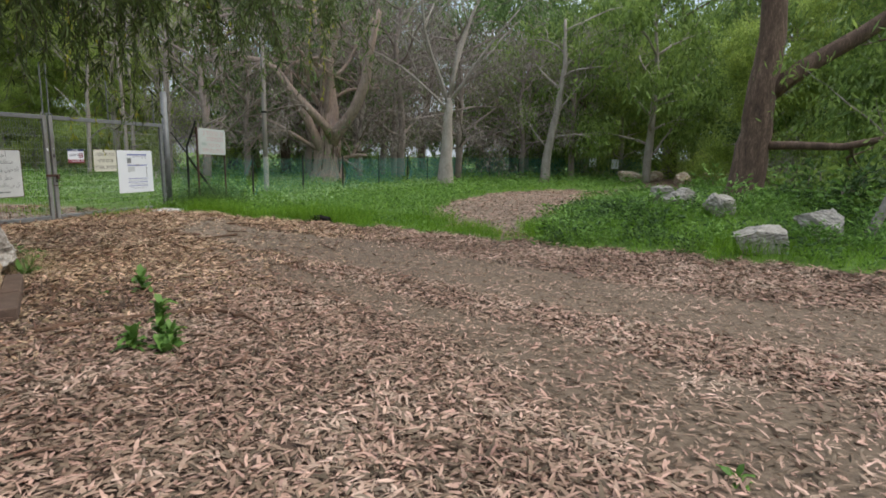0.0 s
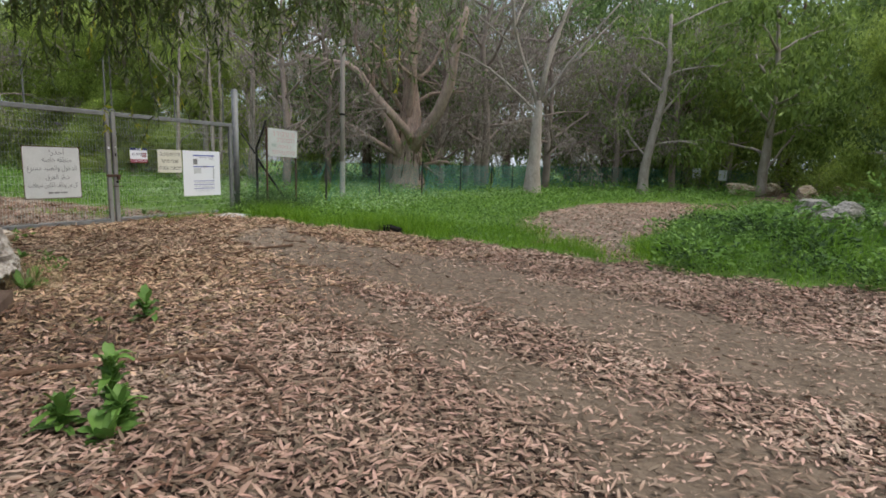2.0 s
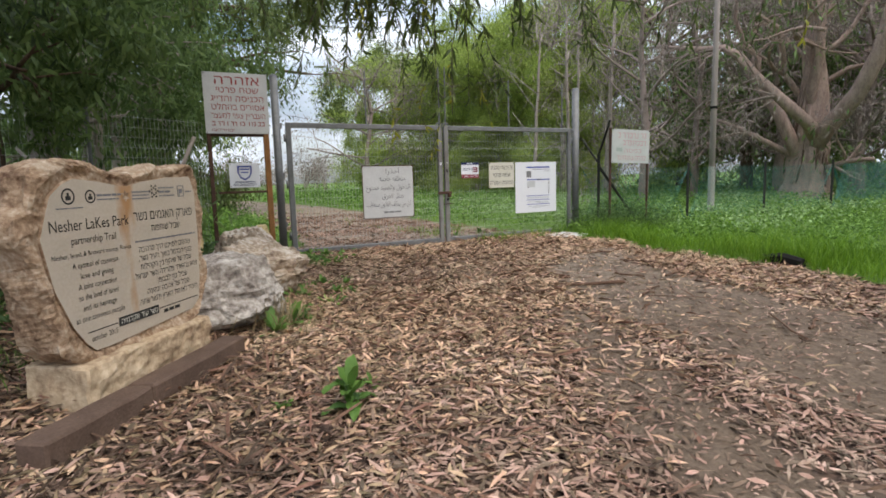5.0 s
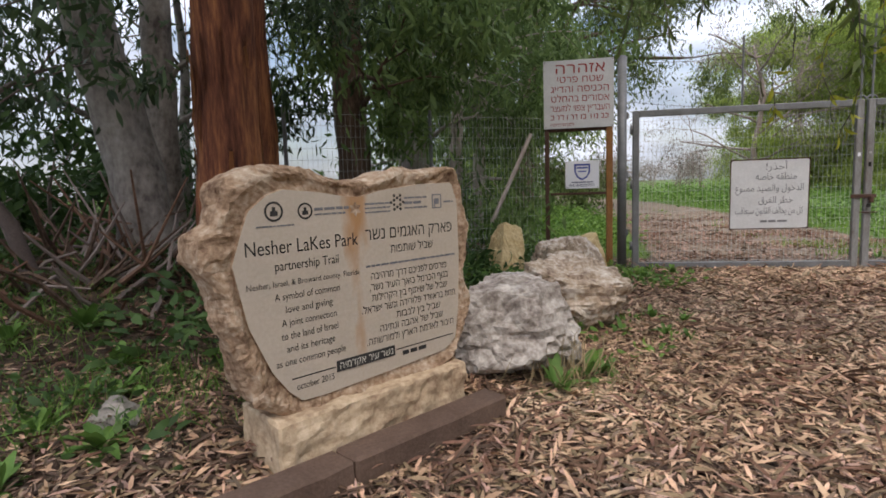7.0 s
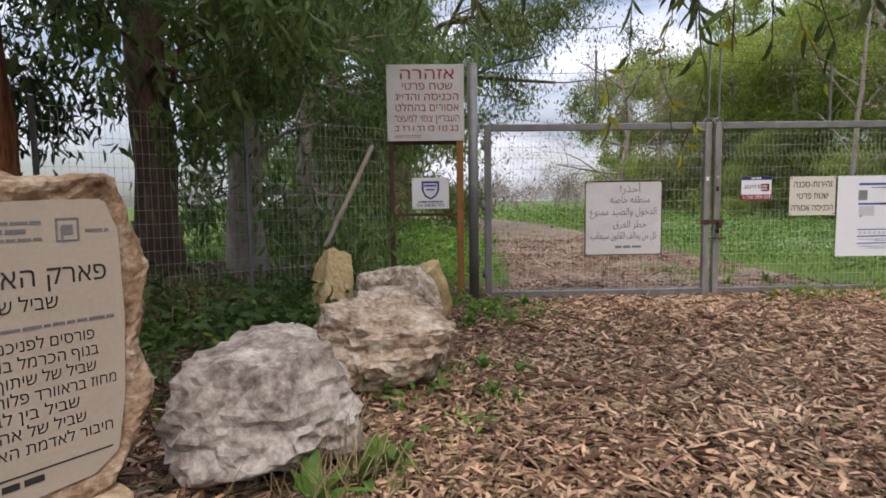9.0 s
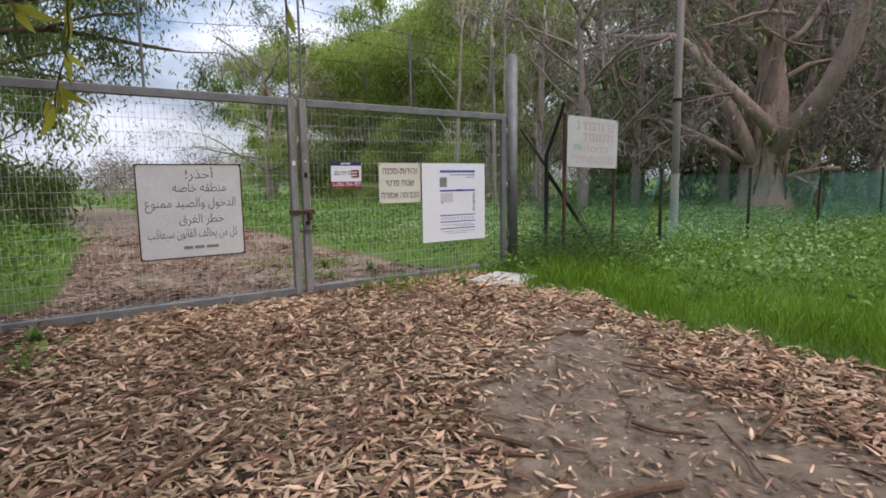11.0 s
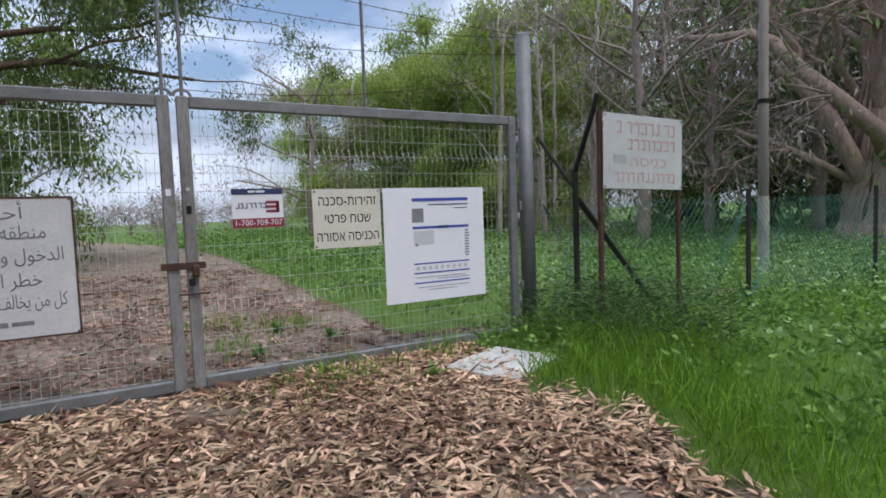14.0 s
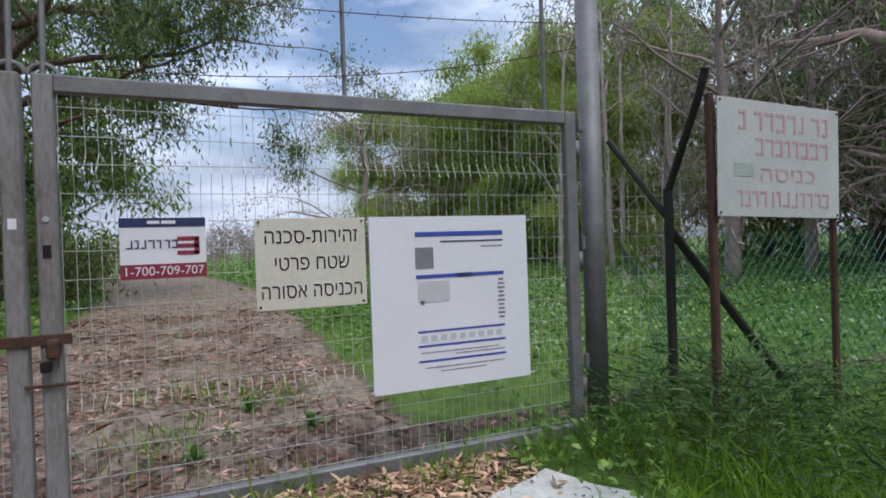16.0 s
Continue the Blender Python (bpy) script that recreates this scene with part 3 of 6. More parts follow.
padlock = thing("padlock", Matrix.Translation((GX + 0.07, 8.83, 0.66)), "small dark padlock hanging on the gate latch", "padlock")
part("body", box(bmesh.new(), (0.025, 0.045, 0.05), (0, 0, -0.02), 0.006), M_BLACK, padlock)
part("shackle", tube(bmesh.new(), [(0, 0.016 * math.cos(a), 0.005 + 0.035 * math.sin(a)) for a in np.linspace(0, math.pi, 9)], 0.004, 6), M_GALV, padlock)
for y in (10.28, 11.62):
    part("barb_arm", tube(bmesh.new(), [(-0.02, y, GZ1 - 0.02), (-0.02, y, 2.9)], 0.015, 6), M_GALV, right_leaf)
part("barb_arm", tube(bmesh.new(), [(-0.02, 7.3, GZ1 - 0.02), (-0.02, 7.3, 2.9)], 0.015, 6), M_GALV, left_leaf)
for leaf, y in ((left_leaf, 8.715), (right_leaf, 8.845)):
    part("barb_arm", tube(bmesh.new(), [(0, y, GZ1), (0, y + 0.005, GZ1 + 0.6), (0.01, y, 3.05)], 0.014, 6), M_GALV, leaf)
    part("lifting_eye", tube(bmesh.new(), [(0, y + 0.06 * math.cos(a) * (1 if y > 8.8 else -1), GZ1 + 0.05 * math.sin(a)) for a in np.linspace(0, math.pi, 8)], 0.012, 6), M_GALV, leaf)


def gate_post(y, top, r, label):
    p = thing("gate_post", Matrix.Translation((GX, y, gz(GX, y))), label, "post", "gate posts")
    h = top - gz(GX, y)
    part("shaft", tube(bmesh.new(), [(0, 0, -0.2), (0, 0, h)], r, 20), M_GALV, p, smooth=True)
    part("cap", tube(bmesh.new(), [(0, 0, h), (0, 0, h + 0.025)], [r * 1.06, r * 0.7], 20), M_GALV, p)
    for z in (0.5, 1.3, 2.1):
        part("hinge_lug", box(bmesh.new(), (0.03, 0.05, 0.09), (0, -r if y > 8 else r, z), 0.004), M_GALV, p)
    return p


gate_post(5.76, 2.72, 0.062, "tall grey steel gate post beside the warning sign")
gate_post(11.965, 2.80, 0.075, "tall thick grey steel gate post with drips of rust")


def barbed_wire(pts, sag, name="barbed_wire"):
    t = thing(name, Matrix.Translation(pts[0]), "sagging strand of barbed wire above the gate", "barbed wire", "barbed wire strands")
    a, b = Vector((0, 0, 0)), Vector(pts[1]) - Vector(pts[0])
    bm = bmesh.new()
    line = [a.lerp(b, s) - Vector((0, 0, sag * 4 * s * (1 - s))) for s in np.linspace(0, 1, 15)]
    tube(bm, line, 0.003, 4)
    part("strand", bm, M_RUST, t)
    bm = bmesh.new()
    n = int(b.length / 0.16)
    for k in range(1, n):
        s = k / n
        p = a.lerp(b, s) - Vector((0, 0, sag * 4 * s * (1 - s)))
        tube(bm, [p + Vector((0.012, 0.01, 0.018)), p - Vector((0.012, 0.01, 0.018))], 0.002, 3)
    tagged(part("barbs", bm, M_RUST, t), kind="stuff")


barbed_wire([(GX, 5.9, 2.12), (GX, 8.7, 2.05)], 0.10)
barbed_wire([(GX, 8.85, 2.05), (GX, 11.9, 2.45)], 0.12)
barbed_wire([(GX, 8.85, 2.75), (GX, 11.95, 2.78)], 0.08)
barbed_wire([(GX, 5.78, 2.65), (GX, 8.7, 2.75)], 0.08)
barbed_wire([(GX, 8.85, 2.45), (GX, 11.95, 2.62)], 0.05)
barbed_wire([(GX, 8.85, 2.98), (GX, 11.95, 2.80)], 0.03)


# ---- signs ----
def plate(name, m, w, h, material, label, thick=0.004, rim=None, nails=True, category="sign", holes=0.02):
    s = thing(name, m, label, category)
    bm = box(bmesh.new(), (w, h, thick), (0, 0, 0), 0.0015)
    FACES[s.name] = part("board", bm, material, s)
    if rim:
        for n, size, at in (("rim", (w, 0.012, thick), (0, h / 2 - 0.006, 0.003)), ("rim", (w, 0.012, thick), (0, -h / 2 + 0.006, 0.003)),
                            ("rim", (0.012, h - 0.024, thick), (w / 2 - 0.006, 0, 0.003)), ("rim", (0.012, h - 0.024, thick), (-w / 2 + 0.006, 0, 0.003))):
            part(n, box(bmesh.new(), size, at), rim, s)
    if nails:
        for sx in (-1, 1):
            for sy in (-1, 1):
                bm = tube(bmesh.new(), [(sx * (w / 2 - holes), sy * (h / 2 - holes), 0), (sx * (w / 2 - holes), sy * (h / 2 - holes), 0.008)], 0.007, 8)
                part("fixing", bm, M_RUST, s)
    return s


FRONT = 0.0042


def on(x, y, z=FRONT):
    return Matrix.Translation((x, y, z))


# Arabic warning on the first leaf
s = plate("arabic_sign", facing_x(GX + 0.05, 7.64, 0.82), 0.98, 0.93, M_WHITE, "creased white Arabic warning sign with rusty rim on the gate", rim=M_RUST)
for body, y, w in (("!\ufead\ufeac\ufea3\ufe83", 0.36, 0.26), ("\ufeea\ufebb\ufe8e\ufea7 \ufeea\ufed8\ufec4\ufee8\ufee3", 0.23, 0.50),
                   ("\ufec9\ufeee\ufee8\ufee4\ufee3 \ufeaa\ufef4\ufebc\ufedf\ufe8d\ufeed \ufedd\ufeee\ufea7\ufeaa\ufedf\ufe8d", 0.08, 0.84),
                   ("\ufed5\ufeae\ufed0\ufedf\ufe8d \ufeae\ufec4\ufea7", -0.08, 0.42),
                   ("\ufe90\ufed7\ufe8e\ufecc\ufef4\ufeb3 \ufee5\ufeee\ufee7\ufe8e\ufed8\ufedf\ufe8d \ufed2\ufedf\ufe8e\ufea8\ufef3 \ufee6\ufee3 \ufede\ufedb", -0.22, 0.84)):
    text("lettering", body, 0.125, M_GREYINK, s, on(0.0 if w > 0.6 else 0.08, y), width=w)
bars("lettering", wordbars(-0.1, 0.28, -0.36, 0.035, 3), M_GREYINK, s, on(0, 0))

# security firm's plate on the second leaf
s = plate("security_sign", facing_x(GX + 0.045, 9.33, 1.17), 0.385, 0.30, M_PAPER, "small white security sign with navy top and maroon foot", nails=False)
part("top_band", box(bmesh.new(), (0.385, 0.045, 0.002), (0, 0.1275, 0.003)), M_NAVY, s)
part("foot_band", box(bmesh.new(), (0.385, 0.072, 0.002), (0, -0.114, 0.003)), M_MAROON, s)
text("lettering", "1-700-709-707", 0.062, M_PAPER, s, on(0, -0.114, 0.0052), width=0.35)
bars("emblem", [(0.11, 0.035, 0.10, 0.02), (0.11, 0.0, 0.10, 0.02), (0.11, -0.035, 0.10, 0.02), (0.15, 0.0, 0.025, 0.085)], M_MAROON, s, on(0, 0.01))
bars("lettering", letterbars(-0.165, -0.015, 0.02, 0.042, 6) + letterbars(0.005, 0.065, 0.02, 0.042, 7), M_NAVY, s, on(0, 0))
bars("lettering", wordbars(-0.07, 0.07, 0.128, 0.016, 5), M_PAPER, s, on(0, 0, 0.0052))

# cream Hebrew notice
s = plate("hebrew_notice", facing_x(GX + 0.045, 10.055, 1.065), 0.595, 0.49, M_CREAM, "cream metal notice with dark Hebrew lettering wired to the gate")
for body, y, w in (("\u05d6\u05d4\u05d9\u05e8\u05d5\u05ea-\u05e1\u05db\u05e0\u05d4", 0.145, 0.50), ("\u05e9\u05d8\u05d7 \u05e4\u05e8\u05d8\u05d9", 0.0, 0.40), ("\u05d4\u05db\u05e0\u05d9\u05e1\u05d4 \u05d0\u05e1\u05d5\u05e8\u05d4", -0.15, 0.54)):
    text("lettering", rtl(body), 0.115, M_INK, s, on(0, y), width=w, bold=0.012)

# printed poster board
s = plate("printed_notice", facing_x(GX + 0.052, 10.888, 0.80), 1.03, 1.02, M_PAPER, "large clean white printed board with blue bands, fixed to the gate", thick=0.006, nails=False)
Z2 = 0.0046
bars("blue_band", [(0.05, 0.405, 0.58, 0.028), (0.05, 0.155, 0.58, 0.022), (0.05, -0.17, 0.58, 0.012), (0.05, -0.255, 0.58, 0.012), (0.05, -0.345, 0.58, 0.012)], M_BLUE, s, on(0, 0, Z2))
bars("navy_line", [(0.13, 0.36, 0.42, 0.008), (0.07, 0.155, 0.10, 0.026)], M_NAVY, s, on(0, 0, Z2 + 0.001))
bars("printed_square", [(-0.185, 0.265, 0.115, 0.125), (-0.205, 0.0, 0.022, 0.022)], M_GREYINK, s, on(0, 0, Z2))
bars("printed_map", [(-0.13, 0.065, 0.20, 0.125)], M_LIGHTGREY, s, on(0, 0, Z2))
bars("lettering", [(0.32, 0.115 - 0.026 * k, 0.035 + 0.008 * (k % 3), 0.012) for k in range(10)], M_GREYINK, s, on(0, 0, Z2))
bars("lettering", wordbars(0.19, 0.34, 0.325, 0.009, 8) + wordbars(-0.22, 0.30, -0.295, 0.007, 9) + wordbars(0.0, 0.33, -0.315, 0.007, 10) + wordbars(-0.2, 0.33, -0.385, 0.007, 11) + wordbars(-0.1, 0.2, -0.41, 0.007, 12), M_GREYINK, s, on(0, 0, Z2))
bars("pictogram", [(-0.2 + 0.062 * k, -0.212, 0.038, 0.034) for k in range(9)], M_LIGHTGREY, s, on(0, 0, Z2))
for x in (-0.48, 0.49):
    for y in (-0.49, 0.48):
        part("cable_tie", tube(bmesh.new(), [(x, y, -0.01), (x + 0.05 * (1 if x > 0 else -1), y + 0.002, 0.012)], 0.004, 5), M_PAPER, s)

# red lettered warning board on its own frame
frame_x = -11.56
wf = thing("sign_stand", Matrix.Translation((frame_x, 5.2, gz(frame_x, 5.2))), "rusty sign frame with an orange timber post beside the gate", "sign frame")
g0 = gz(frame_x, 5.2)
part("left_post", box(bmesh.new(), (0.05, 0.06, 2.72 - g0 + 0.1), (0, 4.745 - 5.2, (2.72 - g0 - 0.1) / 2), 0.004), M_RUST, wf, "dark rusted steel post")
part("right_post", box(bmesh.new(), (0.07, 0.085, 1.83 - g0 + 0.1), (0, 5.60 - 5.2, (1.83 - g0 - 0.1) / 2), 0.006), M_RUSTWOOD, wf, "orange weathered timber post")
part("top_rail", box(bmesh.new(), (0.04, 0.80, 0.05), (0, -0.03, 1.795 - g0), 0.004), M_RUST, wf)
part("middle_rail", box(bmesh.new(), (0.04, 0.80, 0.035), (0, -0.03, 0.90 - g0), 0.004), M_RUST, wf)
s = plate("warning_sign", facing_x(frame_x + 0.045, 5.18, 2.275), 0.95, 0.925, M_WHITE, "white warning sign with faded red Hebrew lettering, on a rusty frame")
for body, y, w, h in (("\u05d0\u05d6\u05d4\u05e8\u05d4", 0.345, 0.66, 0.20), ("\u05e9\u05d8\u05d7 \u05e4\u05e8\u05d8\u05d9", 0.20, 0.62, 0.135), ("\u05d4\u05db\u05e0\u05d9\u05e1\u05d4 \u05d5\u05d4\u05d3\u05d9\u05d9\u05d2", 0.07, 0.78, 0.135),
                      ("\u05d0\u05e1\u05d5\u05e8\u05d9\u05dd \u05d1\u05d4\u05d7\u05dc\u05d8", -0.06, 0.78, 0.135),
                      ("\u05d4\u05e2\u05d1\u05e8\u05d9\u05d9\u05df \u05e6\u05e4\u05d5\u05d9 \u05dc\u05de\u05e2\u05e6\u05e8", -0.19, 0.80, 0.125)):
    text("lettering", rtl(body), h, M_RED, s, on(0.02, y), width=w, bold=0.035)
bars("lettering", letterbars(-0.38, 0.42, -0.31, 0.065, 22) + letterbars(-0.40, -0.05, -0.41, 0.035, 23), M_RED, s, on(0, 0))
s = plate("badge_sign", facing_x(frame_x + 0.045, 5.225, 1.165), 0.46, 0.385, M_PAPER, "small white sign with a blue shield under the warning board")
bm = bmesh.new()
shield = [(-0.11, 0.13), (0.11, 0.13), (0.11, 0.02), (0.07, -0.06), (0, -0.10), (-0.07, -0.06), (-0.11, 0.02)]
for ring, zz in (((1.0, 0.0)), ((0.78, 0.0012))):
    vs = [bm.verts.new((x * ring, y * ring + (0.003 if ring < 1 else 0), zz)) for x, y in shield]
    if ring == 1.0:
        outer = vs
    else:
        for k in range(7):
            bm.faces.new((outer[k], outer[(k + 1) % 7], vs[(k + 1) % 7], vs[k]))
bmesh.ops.solidify(bm, geom=bm.faces[:], thickness=0.001)
ob = part("shield", bm, M_BLUE, s)
ob.matrix_local = on(0, 0.02)
bars("lettering", [(0, 0.095, 0.15, 0.022), (0, 0.045, 0.11, 0.018)], M_BLUE, s, on(0, 0, 0.0062))
bars("lettering", wordbars(-0.15, 0.15, -0.105, 0.02, 31), M_NAVY, s, on(0, 0))
text("lettering", "04-8400701", 0.06, M_NAVY, s, on(0, -0.15), width=0.34)

# washed-out board on two rusty posts in the grass
wb = thing("sign_stand", Matrix.Translation((-10.72, 12.72, gz(-10.7, 12.7))), "two rusty posts with a slanting brace standing in tall grass", "sign frame")
g0 = gz(-10.7, 12.7)
part("left_post", tube(bmesh.new(), [(0, 12.20 - 12.72, -0.1), (0, 12.20 - 12.72, 1.95 - g0)], 0.026, 8), M_RUST, wb)
part("right_post", tube(bmesh.new(), [(0, 13.25 - 12.72, -0.1), (0.02, 13.22 - 12.72, 1.6 - g0)], 0.022, 8), M_RUST, wb)
s = plate("faded_sign", facing_x(-10.67, 12.72, 1.575) @ pose(0, 0, 0, 0, 0, -1.5), 1.05, 0.68, M_FADED, "white board with washed-out pinkish lettering on rusty posts")
bars("lettering", letterbars(-0.36, 0.42, 0.22, 0.11, 41) + letterbars(-0.22, 0.40, 0.07, 0.10, 42) + letterbars(-0.38, 0.44, -0.235, 0.09, 44), M_PINK, s, on(0, 0))

text("lettering", rtl("\u05db\u05e0\u05d9\u05e1\u05d4"), 0.13, M_PINK, s, on(0.05, -0.09), width=0.48, bold=0.02)
bars("lettering", wordbars(-0.40, -0.24, -0.07, 0.09, 47) + wordbars(0.36, 0.42, -0.07, 0.09, 48), M_SMEAR, s, on(0, 0, 0.0032))

# white slab on the ground by the gate
bm = box(bmesh.new(), (0.60, 0.72, 0.03), (0, 0, 0), 0.008)
bmesh.ops.subdivide_edges(bm, edges=bm.edges[:], cuts=3, use_grid_fill=True)
for v in bm.verts:
    v.co += Vector((0.10, 0.10, 0.014)) * noise.noise(v.co * 3.1)
slab = part("broken_slab", bm, M_SLAB)
slab.matrix_world = pose(-10.58, 10.98, gz(-10.58, 10.98) + 0.02, 0, 2, 24)
tagged(slab, "cracked white slab lying at the foot of the gate post", "slab")

# ---- inscribed stone ----
STONE = Matrix(((-0.799, 0, 0.601, -5.35), (0.601, 0, 0.799, 3.34), (0, 1, 0, 0), (0, 0, 0, 1)))
FACE = [(.06, .78), (.10, .89), (.14, .99), (.22, 1.05), (.29, 1.075), (.45, 1.06), (.60, 1.035), (.68, 1.03), (.8, 1.055), (1.05, 1.08), (1.28, 1.085), (1.32, .98), (1.325, .69), (1.31, .42), (1.28, .24), (1.2, .185), (.8, .165), (.45, .15), (.33, .155), (.27, .21), (.20, .31), (.11, .52)]
RIM = [(-.05, .90), (.01, .945), (.04, 1.0), (.05, 1.1), (.13, 1.15), (.22, 1.165), (.43, 1.135), (.62, 1.085), (.75, 1.10), (.9, 1.145), (1.15, 1.15), (1.32, 1.165), (1.35, 1.08), (1.37, .97), (1.405, .86), (1.38, .7), (1.375, .55), (1.385, .4), (1.35, .25), (1.26, .13), (1.2, .08), (.7, .07), (.3, .07), (.2, .13), (.12, .2), (.10, .3), (.065, .47), (.025, .62), (-.015, .73), (-.06, .80)]


def around(poly, n, centre):
    """A closed outline met by n rays from its middle."""
    out = []
    for k in range(n):
        a = 2 * math.pi * k / n
        d = Vector((math.cos(a), math.sin(a)))
        best = 0
        for (x0, y0), (x1, y1) in zip(poly, poly[1:] + poly[:1]):
            p, e = Vector((x0, y0)) - centre, Vector((x1 - x0, y1 - y0))
            det = d.x * -e.y + d.y * e.x
            if abs(det) < 1e-9:
                continue
            s, u = (p.x * -e.y + p.y * e.x) / det, (d.x * p.y - d.y * p.x) / det
            if s > 0 and -1e-6 <= u <= 1 + 1e-6:
                best = max(best, s)
        out.append(centre + d * best)
    return out


def inscribed_stone():
    st = thing("inscribed_stone", STONE, "rough limestone slab with an engraved bilingual panel, on a stone plinth", "stone sign")
    c, n = Vector((0.66, 0.62)), 260
    fa, ri = around(FACE, n, c), around(RIM, n, c)
    bm = bmesh.new()
    rings = []
    for mixv, depth, grow in ((0.0, 0.0, 1.0), (0.0, -0.014, 1.004), (0.2, -0.008, 1.0), (0.4, 0.0, 1.0), (0.6, 0.004, 1.0), (0.8, -0.002, 1.0), (1.0, -0.02, 1.0), (1.0, -0.05, 0.995), (1.0, -0.08, 1.0), (1.0, -0.14, 1.0), (1.0, -0.20, 0.99), (1.0, -0.25, 0.965), (0.9, -0.28, 0.94), (0.3, -0.29, 0.7)):
        ring = []
        for k in range(n):
            p = fa[k].lerp(ri[k], mixv)
            p = c + (p - c) * grow
            v = Vector((p.x, p.y, depth))
            if mixv > 0:
                q = Vector((p.x * 9, p.y * 9, depth * 12))
                v += Vector((p.x - c.x, p.y - c.y, 0)).normalized() * (0.020 * noise.noise(q * 0.8) + 0.045 * (noise.voronoi(q * 0.75)[0][0] - 0.3) + 0.008 * noise.noise(q * 4.0) + 0.005 * noise.noise(q * 10.0))
                v.z += (0.022 * noise.noise(q * 1.0 + Vector((5, 2, 1))) + (0.022 if depth > -0.03 else 0.05) * (noise.voronoi(q * 0.8 + Vector((2, 7, 3)))[0][0] - 0.35) + 0.008 * noise.noise(q * 5.0) + 0.005 * noise.noise(q * 12.0)) * (1 if depth > -0.2 else 0.3)
            ring.append(bm.verts.new(v))
        rings.append(ring)
    for a, b in zip(rings, rings[1:]):
        for k in range(n):
            bm.faces.new((a[k], b[k], b[(k + 1) % n], a[(k + 1) % n]))
    bm.faces.new(rings[-1][::-1])
    part("stone_body", bm, M_STONE, st, "rough broken tan limestone edge")
    bm = bmesh.new()
    hub = bm.verts.new((c.x, c.y, 0.0))
    lip, low = [bm.verts.new((p.x, p.y, 0.0)) for p in fa], [bm.verts.new((p.x, p.y, -0.012)) for p in fa]
    for k in range(n):
        bm.faces.new((hub, lip[k], lip[(k + 1) % n]))
        bm.faces.new((lip[k], low[k], low[(k + 1) % n], lip[(k + 1) % n]))
    FACES[st.name] = part("engraved_panel", bm, panel_material(), st, "smooth pale panel streaked with brown rust")
    # plinth
    bm = box(bmesh.new(), (1.11, 0.27, 0.40), (0.745, -0.028, -0.135), 0.012)
    bmesh.ops.subdivide_edges(bm, edges=bm.edges[:], cuts=22, use_grid_fill=True)
    for v in bm.verts:
        v.co += v.normal * 0 + Vector((0.03 * noise.noise(v.co * 6), 0.024 * (noise.voronoi(v.co * 9)[0][0] - 0.3) + 0.008 * noise.noise(v.co * 22), 0.03 * (noise.voronoi(v.co * 7)[0][0] - 0.3) + 0.014 * noise.noise(v.co * 18)))
    part("plinth", bm, M_PLINTH, st, "rough cut limestone plinth")
    z = 0.0012
    text("title", "Nesher LaKes Park", 0.085, M_INK, st, on(0.385, 0.835, z), width=0.545)
    text("title", rtl("\u05e4\u05d0\u05e8\u05e7 \u05d4\u05d0\u05d2\u05de\u05d9\u05dd \u05e0\u05e9\u05e8"), 0.085, M_INK, st, on(0.99, 0.85, z), width=0.57, bold=0.05)
    text("lettering", "partnership Trail", 0.058, M_INK, st, on(0.395, 0.755, z), width=0.31)
    text("lettering", rtl("\u05e9\u05d1\u05d9\u05dc \u05e9\u05d5\u05ea\u05e4\u05d5\u05ea"), 0.062, M_INK, st, on(0.99, 0.77, z), width=0.28, bold=0.045)
    text("lettering", "Nesher, Israel, & Broward county, Florida", 0.036, M_INK, st, on(0.385, 0.682, z), width=0.55)
    bars("lettering", wordbars(0.70, 1.29, 0.70, 0.011, 51), M_GREYINK, st, on(0, 0, z))
    for k, (body, w) in enumerate((("A symbol of common", 0.32), ("love and giving", 0.23), ("A joint connection", 0.27), ("to the land of Israel", 0.28), ("and its heritage", 0.24), ("as one common people", 0.345))):
        text("lettering", body, 0.045, M_INK, st, on(0.39, 0.625 - 0.057 * k, z), width=w)
    hebrew = ("\u05e4\u05d5\u05e8\u05e1\u05d9\u05dd \u05dc\u05e4\u05e0\u05d9\u05db\u05dd \u05d3\u05e8\u05da \u05de\u05e8\u05d4\u05d9\u05d1\u05d4", "\u05d1\u05e0\u05d5\u05e3 \u05d4\u05db\u05e8\u05de\u05dc \u05d1\u05d5\u05d0\u05da \u05d4\u05e2\u05d9\u05e8 \u05e0\u05e9\u05e8,", "\u05e9\u05d1\u05d9\u05dc \u05e9\u05dc \u05e9\u05d9\u05ea\u05d5\u05e3 \u05d1\u05d9\u05df \u05d4\u05e7\u05d4\u05d9\u05dc\u05d5\u05ea",
              "\u05de\u05d7\u05d5\u05d6 \u05d1\u05e8\u05d0\u05d5\u05d5\u05e8\u05d3 \u05e4\u05dc\u05d5\u05e8\u05d9\u05d3\u05d4 \u05d5\u05e0\u05e9\u05e8 \u05d9\u05e9\u05e8\u05d0\u05dc.", "\u05e9\u05d1\u05d9\u05dc \u05d1\u05d9\u05df \u05dc\u05d1\u05d1\u05d5\u05ea", "\u05e9\u05d1\u05d9\u05dc \u05e9\u05dc \u05d0\u05d4\u05d1\u05d4 \u05d5\u05e0\u05ea\u05d9\u05e0\u05d4", "\u05d7\u05d9\u05d1\u05d5\u05e8 \u05dc\u05d0\u05d3\u05de\u05ea \u05d4\u05d0\u05e8\u05e5 \u05d5\u05dc\u05de\u05d5\u05e8\u05e9\u05ea\u05d4.")
